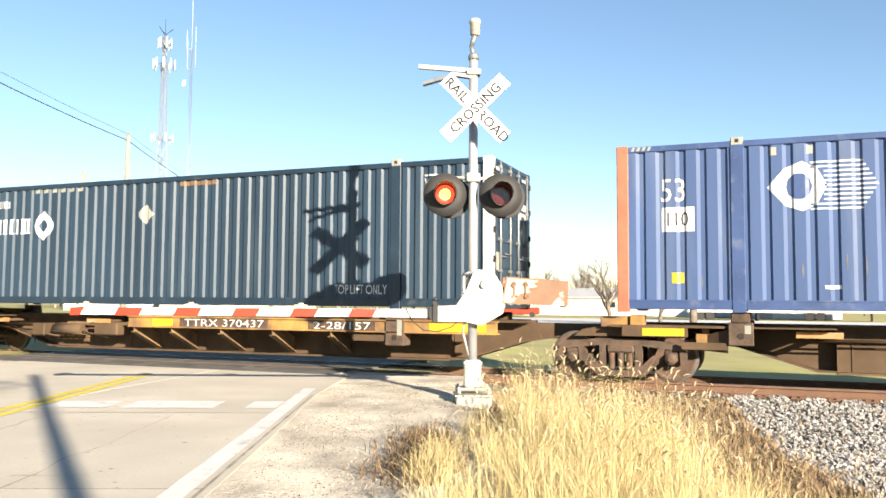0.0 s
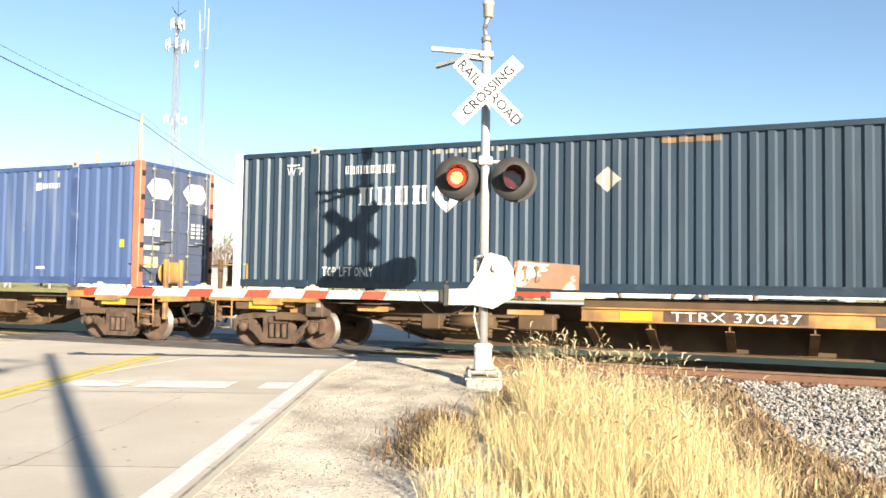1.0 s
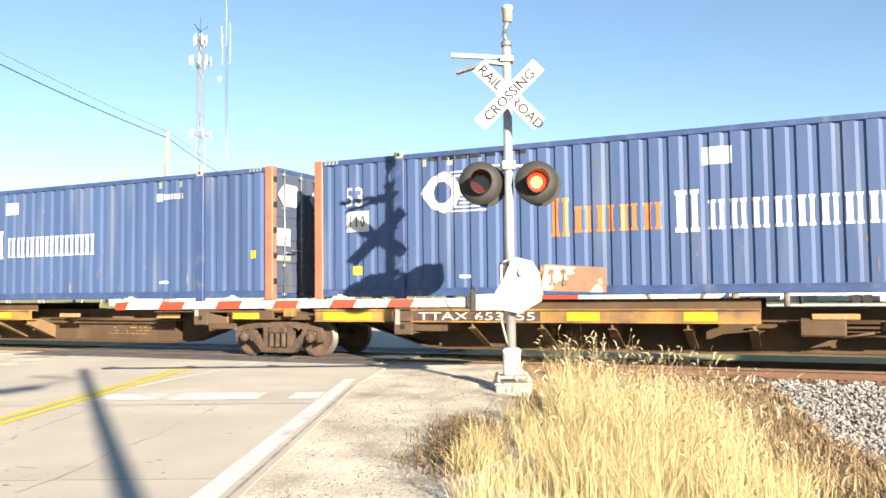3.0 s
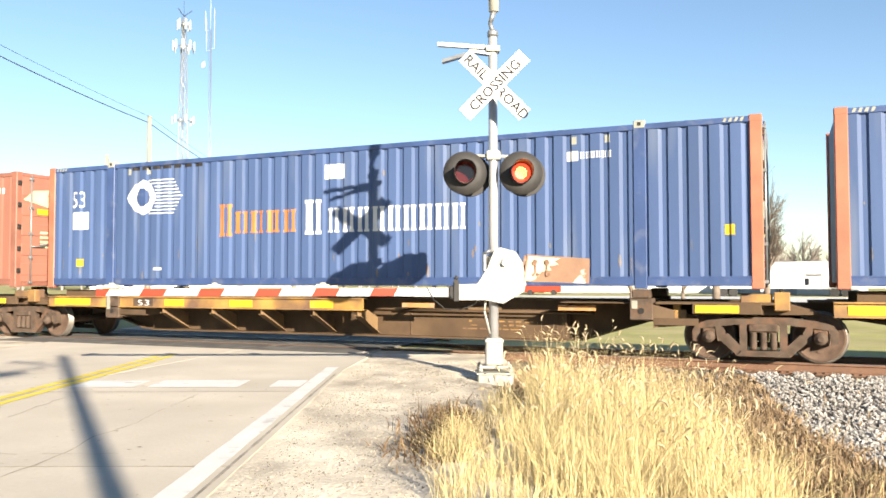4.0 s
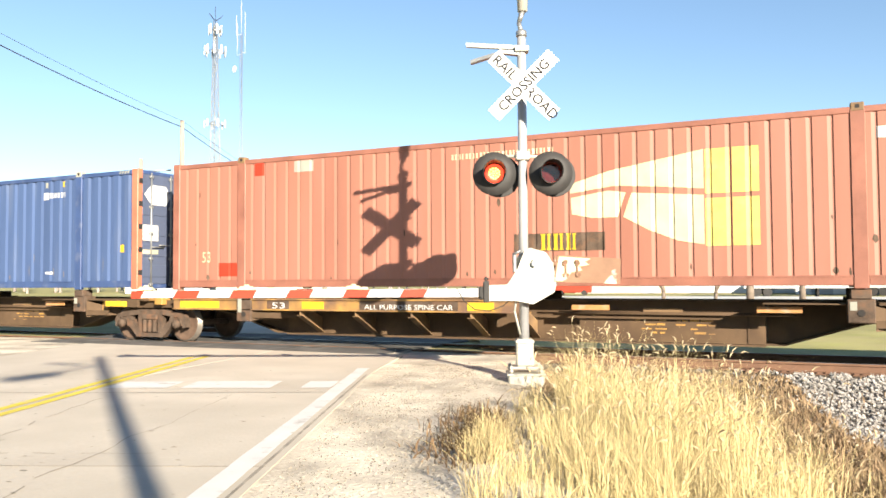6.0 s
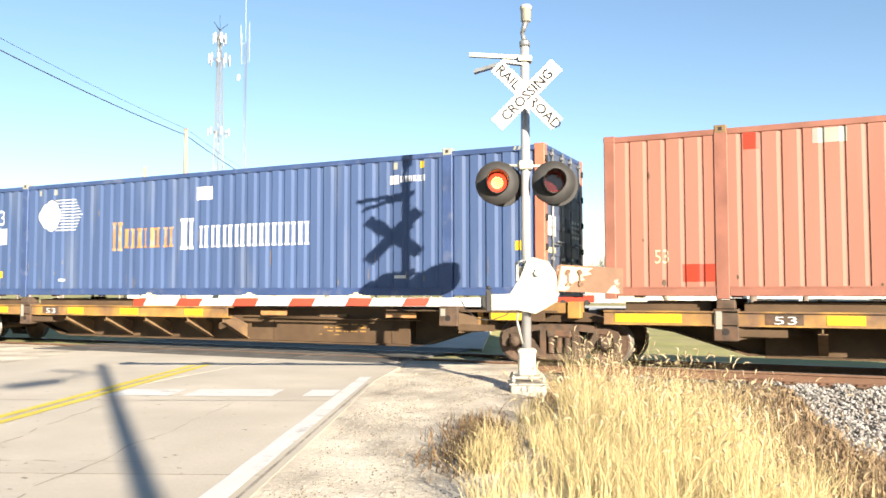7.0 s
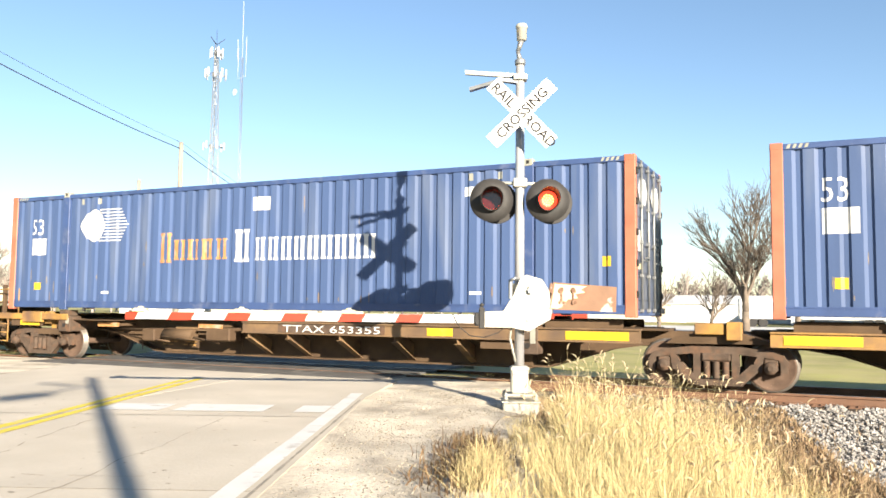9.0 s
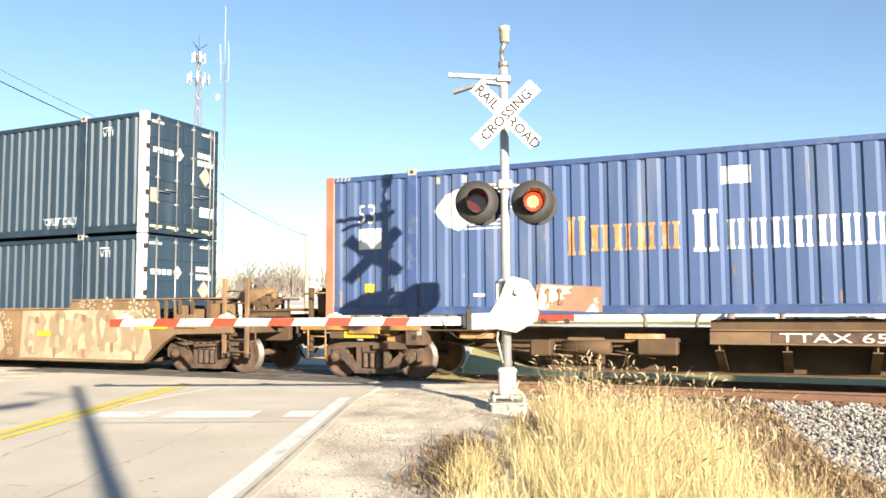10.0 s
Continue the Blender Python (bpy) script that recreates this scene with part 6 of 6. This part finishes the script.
while len(short) < 7000:
    x, y = rnd.uniform(-3.0, 4.0), rnd.uniform(3.6, 8.6)
    u = RN.x * x + RN.y * y
    if u < 0.4 + 0.3 * noise.noise((x * 2, y * 2, 6)) or rnd.random() > 0.55 + 0.6 * noise.noise((x * 1.6, y * 1.6, 14)):
        continue
    short.append((x, y, ground_z(x, y), rnd.uniform(0.06, 0.26), rnd.uniform(0.004, 0.01)))
blades("short_dry_grass", short, STRAW, "short matted dry grass at the foot of the bank", "grass", 24, 0.9, 3)
dark = []
for _ in range(1300):
    t, q = rnd.random(), rnd.gauss(0, 0.19)
    x, y = -2.5 - 0.72 * t + q, 5.8 + 2.1 * t + rnd.gauss(0, 0.25)
    dark.append((x, y, ground_z(x, y), rnd.uniform(0.03, 0.2), rnd.uniform(0.008, 0.022)))
blades("dead_leaves", dark, DKWEED, "dark brown dead leafy weeds at the gravel's edge", "weeds", 25, 1.0, 3)


# ---------------------------------------------------------------- distance
def bare_tree(seed, height, spread, levels=5, thin=0.06, bark=None):
    rnd_ = random.Random(seed)
    bm = bmesh.new()
    trunk = bmesh.new()

    def grow(p, d, ln, r, lv):
        bend = Vector((rnd_.uniform(-0.15, 0.15), rnd_.uniform(-0.15, 0.15), 0.05))
        q = p + d * ln * 0.5
        d2 = (d + bend).normalized()
        e = q + d2 * ln * 0.5
        tgt = trunk if lv == 0 else bm
        tube(tgt, p, q, r, r * 0.85, 7 if lv == 0 else 4 if lv < 3 else 3, lv == 0)
        tube(tgt, q, e, r * 0.85, r * 0.68, 7 if lv == 0 else 4 if lv < 3 else 3, lv == 0)
        if lv >= levels:
            return
        n = rnd_.choice((4, 5)) if lv > 0 else 6
        for k in range(n):
            a = 2 * math.pi * (k + rnd_.random() * 0.7) / n
            side = Vector((math.cos(a), math.sin(a), 0))
            tilt = (0.15 if k == 0 else rnd_.uniform(0.45, 1.05)) * spread
            nd_ = (d2 + side * tilt + Vector((0, 0, 0.1))).normalized()
            st = e if k < 2 else p.lerp(e, rnd_.uniform(0.35 if lv else 0.55, 0.98))
            grow(st, nd_, ln * (rnd_.uniform(0.72, 0.85) if k == 0 else rnd_.uniform(0.45, 0.78)), max(thin, r * rnd_.uniform(0.45, 0.62)), lv + 1)
    grow(Vector((0, 0, 0)), Vector((0, 0, 1)), height * 0.26, height * 0.022, 0)
    return mesh_of(trunk, "trunk", bark or BARK), mesh_of(bm, "crown", bark or BARK)


def tree(me, x, y, z, s, rz, label):
    t = thing("bare_tree", pose(x, y, z, 0, 0, rz), label, "tree", "leafless trees")
    t.scale = (s, s, s)
    part("trunk", me[0], BARK, t)
    part("crown", me[1], BARK, t, "bare twiggy crown")
    return t


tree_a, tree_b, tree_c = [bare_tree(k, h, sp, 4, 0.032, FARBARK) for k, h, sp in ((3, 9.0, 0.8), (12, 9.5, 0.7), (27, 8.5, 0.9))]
tree_near, tree_young = bare_tree(5, 13.4, 0.7, 5, 0.016), bare_tree(8, 8.0, 0.75, 4, 0.014)
tree(tree_near, -4.45, 60, -0.5, 1.0, 20, "large leafless spreading tree behind the railway")
tree(tree_young, -10.4, 60, -0.5, 0.95, 80, "leafless young tree behind the railway")
tree(tree_young, -6.8, 60.5, -0.5, 0.85, 200, "leafless young tree behind the railway")
tree(tree_near, -1.2, 66, -0.5, 0.85, 140, "leafless spreading tree behind the railway")
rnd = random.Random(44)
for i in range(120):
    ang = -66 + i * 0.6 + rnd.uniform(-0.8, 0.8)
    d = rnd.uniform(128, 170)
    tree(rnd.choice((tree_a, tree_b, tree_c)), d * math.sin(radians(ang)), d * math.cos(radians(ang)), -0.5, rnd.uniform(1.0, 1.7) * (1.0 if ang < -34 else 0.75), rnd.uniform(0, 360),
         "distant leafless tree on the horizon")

# pale lot and far buildings
lot = bulk("pale_lot", [(-15, 43, -0.52), (60, 43, -0.52), (80, 96, -0.52), (-34, 96, -0.52)], [(0, 1, 2, 3)], LOT, label="wide pale gravel lot behind the railway", category="lot", kind="structure")


def shed(x, y, rz, w, dep, h, peak, wall, label, doors=2):
    b = thing("shed", pose(x, y, -0.5, 0, 0, rz), label, "building", "far sheds")
    bm = bmesh.new()
    prism(bm, [(-w / 2, -dep / 2, 0), (-w / 2, -dep / 2, h), (-w / 2, 0, h + peak), (-w / 2, dep / 2, h), (-w / 2, dep / 2, 0)], (w, 0, 0))
    part("wall", bm, wall, b)
    bm = bmesh.new()
    for s in (-1, 1):
        prism(bm, [(-w / 2 - 0.3, s * (dep / 2 + 0.3), h - 0.1), (-w / 2 - 0.3, 0, h + peak + 0.05), (-w / 2 - 0.3, 0, h + peak + 0.2), (-w / 2 - 0.3, s * (dep / 2 + 0.3), h + 0.05)], (w + 0.6, 0, 0))
    part("roof", bm, METALW if wall is METALW else ROOF, b)
    for k in range(doors):
        cx = -w / 2 + (k + 0.5) * w / doors
        bm = bmesh.new()
        box(bm, cx - 1.2, cx + 1.2, -dep / 2 - 0.05, -dep / 2 + 0.02, 0, min(2.4, h * 0.8))
        part("door", bm, ROOF, b)
        bm = bmesh.new()
        box(bm, cx + 1.8, cx + 2.6, -dep / 2 - 0.05, -dep / 2 + 0.02, 1.2, 2.0)
        part("window", bm, GLASSD, b)
    return b


shed(-11.5, 122, 6, 17, 9, 2.7, 1.0, METALW, "long low white metal shed beyond the lot")
shed(3.5, 112, -4, 12, 8, 2.6, 1.4, METALW, "white gabled metal shed far off")
shed(-26, 118, 12, 14, 9, 2.6, 1.2, BEIGE, "pale beige shed among trees")
shed(-66, 92, 30, 20, 9, 2.4, 1.1, BEIGE, "long pale beige shed beyond the field")
shed(-85, 88, 44, 12, 9, 2.6, 2.2, METALW, "white gabled house beyond the crossing", 1)


def trailer(x, y, rz, label):
    t = thing("box_trailer", pose(x, y, -0.55, 0, 0, rz), label, "trailer", "parked trailers")
    bm = bmesh.new()
    box(bm, -5, 5, -1.2, 1.2, 0.9, 3.2, 0.05)
    part("body", bm, METALW, t)
    for xx in (-3.6, -2.5):
        for yy in (-1.05, 1.05):
            bm = bmesh.new()
            tube(bm, (xx, yy - 0.12, 0.5), (xx, yy + 0.12, 0.5), 0.5, n=16)
            part("wheel", bm, BLACK, t)
    bm = bmesh.new()
    box(bm, 2.6, 2.8, -0.9, 0.9, 0, 0.95)
    part("support_leg", bm, DARK, t)
    return t


trailer(-3.0, 98, 8, "white box trailer parked on the pale lot")
trailer(9.0, 102, -5, "white box trailer parked on the pale lot")


van = thing("van", pose(-29.0, 101, -0.55, 0, 0, 12), "red and white van parked beyond the railway", "van")
bm = bmesh.new()
box(bm, -2.4, 2.4, -0.95, 0.95, 0.35, 1.25, 0.1)
part("body", bm, REDREF, van, "red lower body")
bm = bmesh.new()
box(bm, -2.3, 1.5, -0.9, 0.9, 1.2, 2.1, 0.15)
part("cabin", bm, METALW, van, "white upper body")
bm = bmesh.new()
box(bm, -0.2, 1.3, -0.93, -0.89, 1.4, 1.9)
part("window", bm, GLASSD, van)
for xx in (-1.5, 1.5):
    for yy in (-0.9, 0.9):
        bm = bmesh.new()
        tube(bm, (xx, yy - 0.12, 0.35), (xx, yy + 0.12, 0.35), 0.35, n=14)
        part("wheel", bm, BLACK, van)


def pole(x, y, h, label, arm=0.0):
    t = thing("utility_pole", pose(x, y, 0, 0, 0, 20), label, "utility pole", "utility poles")
    bm = bmesh.new()
    lathe(bm, [(0.17, -0.3), (0.15, h * 0.5), (0.11, h)], (0, 0, 0), (0, 0, 1), 12)
    part("shaft", bm, WOODP, t)
    if arm:
        bm = bmesh.new()
        box(bm, -arm, arm, -0.06, 0.06, h - 0.7, h - 0.55)
        part("crossarm", bm, WOODP, t)
        for k in (-0.9, -0.4, 0.4, 0.9):
            bm = bmesh.new()
            lathe(bm, [(0.05, 0), (0.07, 0.06), (0.03, 0.14)], (k * arm, 0, h - 0.55), (0, 0, 1), 8)
            part("insulator", bm, GREYP, t)
    return t


pole(-26.5, 14.0, 11.5, "tall grey timber utility pole by the road", 1.1)
pole(-30.98, 32.8, 10.15, "weathered timber utility pole by the road", 0.0)
pole(-33.3, 50.0, 7.0, "small timber utility pole far off", 0.0)
pC = pole(-36.85, 35.6, 8.85, "timber utility pole with a street light arm", 0.0)
bm = bmesh.new()
tube(bm, (0, 0, 8.1), (1.7, 0.4, 8.2), 0.05, n=6)
box(bm, 1.3, 2.1, 0.25, 0.5, 7.75, 7.9, 0.04)
part("lamp_arm", bm, STEEL, pC)


def wire(a, b_, sag, r, label):
    a, b_ = Vector(a), Vector(b_)
    bm = bmesh.new()
    pts = [a.lerp(b_, i / 24) - Vector((0, 0, sag * 4 * (i / 24) * (1 - i / 24))) for i in range(25)]
    for p, q in zip(pts, pts[1:]):
        tube(bm, p, q, r, n=5, caps=False)
    return solid("overhead_wire", bm, BLACK, label, "wire", "overhead wires")


wire((-26.6, 14.0, 11.1), (-31.0, 32.8, 9.8), 0.25, 0.022, "black overhead cable strung between poles")
wire((-26.4, 14.0, 11.45), (-30.9, 32.8, 10.1), 0.2, 0.009, "thin overhead wire strung between poles")
wire((-31.0, 32.8, 9.8), (-33.3, 50, 6.9), 0.45, 0.022, "black overhead cable strung between poles")
wire((-30.9, 32.8, 10.1), (-33.3, 50, 7.0), 0.4, 0.009, "thin overhead wire strung between poles")
wire((-26.6, 14.0, 11.1), (-20.0, -20, 11.0), 0.3, 0.022, "black overhead cable strung between poles")

# cell tower
TX, TY, TH = -79.0, 90.2, 39.5
tower = thing("cell_tower", pose(TX, TY, 0, 0, 0, 15), "tall grey lattice cell tower with white panel antennas", "tower")


def leg(z, k):
    r = 1.05 * (1 - z / TH) + 0.26
    return Vector((r * math.cos(k * 2.094), r * math.sin(k * 2.094), z))


for k in range(3):
    bm = bmesh.new()
    tube(bm, leg(0, k), leg(TH, k), 0.09, 0.06, n=6)
    part("leg", bm, STEEL, tower)
bm = bmesh.new()
zs = [0.0]
while zs[-1] < TH - 1.2:
    zs.append(zs[-1] + 1.1 + 1.1 * (1 - zs[-1] / TH))
for za, zb in zip(zs, zs[1:]):
    for k in range(3):
        tube(bm, leg(za, k), leg(zb, (k + 1) % 3), 0.032, n=4, caps=False)
        tube(bm, leg(zb, k), leg(za, (k + 1) % 3), 0.032, n=4, caps=False)
        tube(bm, leg(zb, k), leg(zb, (k + 1) % 3), 0.032, n=4, caps=False)
part("lattice", bm, STEEL, tower, "crossed steel bracing")
for zc, rr, n, hh in ((38.2, 0.9, 6, 1.5), (35.1, 1.5, 9, 1.4), (24.4, 1.5, 6, 1.1)):
    bm = bmesh.new()
    for k in range(3):
        p, q = leg(zc, k) * 1.0, Vector((rr * math.cos(k * 2.094 + 1.0), rr * math.sin(k * 2.094 + 1.0), zc))
        q2 = Vector((rr * math.cos(k * 2.094 - 1.0), rr * math.sin(k * 2.094 - 1.0), zc))
        tube(bm, q, q2, 0.05, n=5)
        tube(bm, p, (q + q2) / 2, 0.05, n=5)
    part("antenna_mount", bm, STEEL, tower)
    for k in range(n):
        a = 2 * math.pi * k / n + 0.2
        bm = bmesh.new()
        box(bm, -0.07, 0.07, -0.13, 0.13, -hh / 2, hh / 2, 0.03)
        bm.transform(Matrix.Translation((rr * math.cos(a), rr * math.sin(a), zc)) @ Matrix.Rotation(a, 4, "Z"))
        part("panel_antenna", bm, METALW, tower, "white panel antenna")
bm = bmesh.new()
for a in (0.4, 2.5, 4.3):
    tube(bm, (0, 0, TH), (1.1 * math.cos(a), 1.1 * math.sin(a), TH + 0.9), 0.05, n=5)
tube(bm, (0, 0, TH), (0, 0, TH + 2.2), 0.03, n=5)
part("top_bracket", bm, DARK, tower)

mast2 = thing("radio_mast", pose(-76.2, 92.6, 0), "slender grey radio mast with whip aerials and a small white dish", "tower")
bm = bmesh.new()
for k in range(3):
    o = Vector((0.2 * math.cos(k * 2.094), 0.2 * math.sin(k * 2.094), 0))
    tube(bm, o, o + Vector((0, 0, 38)), 0.03, n=4)
for i in range(63):
    z = i * 0.6
    for k in range(3):
        o = Vector((0.2 * math.cos(k * 2.094), 0.2 * math.sin(k * 2.094), z))
        o2 = Vector((0.2 * math.cos((k + 1) * 2.094), 0.2 * math.sin((k + 1) * 2.094), z + 0.6))
        tube(bm, o, o2, 0.014, n=3, caps=False)
part("shaft", bm, STEEL, mast2)
for dx, z0, z1 in ((0.0, 38, 46.5), (-0.75, 34.8, 39.5), (0.7, 35, 41.0), (-0.9, 37.8, 40.8)):
    bm = bmesh.new()
    tube(bm, (dx, 0, z0), (dx, 0, z1), 0.032, n=6)
    tube(bm, (0, 0, z0 + 0.1), (dx, 0, z0 + 0.1), 0.03, n=4)
    part("whip_aerial", bm, METALW, mast2, "white whip aerial")
bm = bmesh.new()
lathe(bm, [(0.1, 0.0), (0.5, 0.25), (0.52, 0.3), (0.5, 0.31)], (-0.7, -0.3, 32.7), (-0.3, -1, 0), 18)
part("dish", bm, METALW, mast2, "small white dish")

# far signal across the line
far = thing("crossing_signal", pose(-22.08, 21.4, 0, 0, 0, GATE_YAW + 14), "far railway crossing signal with a pair of dark round lamps", "crossing signal")
bm = bmesh.new()
lathe(bm, [(0.07, -0.1), (0.066, 3.05)], (0, 0, 0), (0, 0, 1), 14)
part("mast", bm, ALU, far)
bm = bmesh.new()
tube(bm, (-0.4, 0, 2.86), (0.4, 0, 2.86), 0.03, n=8)
part("light_arm", bm, ALU, far)
for x in (-0.42, 0.33):
    bm = bmesh.new()
    lathe(bm, [(0.31, 0.0), (0.31, 0.012), (0.15, 0.016)], (x, -0.08, 2.86), (0, -1, 0), 28)
    d = part("background_disc", bm, BLACK, far)
    bm = bmesh.new()
    lathe(bm, [(0.14, 0.0), (0.1, 0.02)], (x, -0.1, 2.86), (0, -1, 0), 20)
    part("lens", bm, FARLIT if x < 0 else LENS, d, "glowing red lens" if x < 0 else "dark red lens")

# timber pole with a lamp arm behind the viewpoint, whose shadow lies on the road
PH = 8.4
tip = Vector((-12.32, 10.92, 0))
foot = tip - Vector((SUN_WAY.x, SUN_WAY.y, 0)) * (PH / -SUN_WAY.z)
sp = thing("street_light", pose(foot.x, foot.y, 0), "timber street light pole at the roadside", "street light")
bm = bmesh.new()
lathe(bm, [(0.115, -0.3), (0.1, 4), (0.085, PH)], (0, 0, 0), (0, 0, 1), 14)
part("shaft", bm, WOODP, sp)
bm = bmesh.new()
tube(bm, (0, 0, PH - 0.5), (0.62, -1.5, PH - 0.4), 0.03, n=8)
box(bm, 0.5, 0.85, -2.3, -1.45, PH - 0.5, PH - 0.36, 0.05)
box(bm, -0.85, 0.0, -0.42, -0.36, PH - 0.45, PH - 0.38, 0.01)
part("lamp_arm", bm, STEEL, sp)


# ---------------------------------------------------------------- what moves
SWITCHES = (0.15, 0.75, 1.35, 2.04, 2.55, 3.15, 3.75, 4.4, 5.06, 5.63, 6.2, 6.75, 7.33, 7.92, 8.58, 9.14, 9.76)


def motions():
    times = [0.5 * i for i in range(21)]
    for ob, x, y, z in riders:
        walk(ob, [(t, pose(x + SPEED * t, y, z)) for t in times])
    step = 360 * SPEED / (2 * math.pi * 0.42) / FPS
    for b in bogies:
        for w in b.children:
            if w.name.startswith("wheelset"):
                x, y, z = w.location
                walk(w, [(i / FPS, pose(x, y, z, 0, (i * step) % 360, 0)) for i in range(10 * FPS + 1)])
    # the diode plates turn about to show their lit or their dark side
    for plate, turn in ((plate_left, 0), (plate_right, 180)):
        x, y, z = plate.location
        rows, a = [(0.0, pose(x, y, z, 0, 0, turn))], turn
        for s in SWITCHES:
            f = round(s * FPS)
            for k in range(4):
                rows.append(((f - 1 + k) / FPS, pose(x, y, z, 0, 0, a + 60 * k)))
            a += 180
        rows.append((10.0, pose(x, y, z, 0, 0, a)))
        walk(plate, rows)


motions()
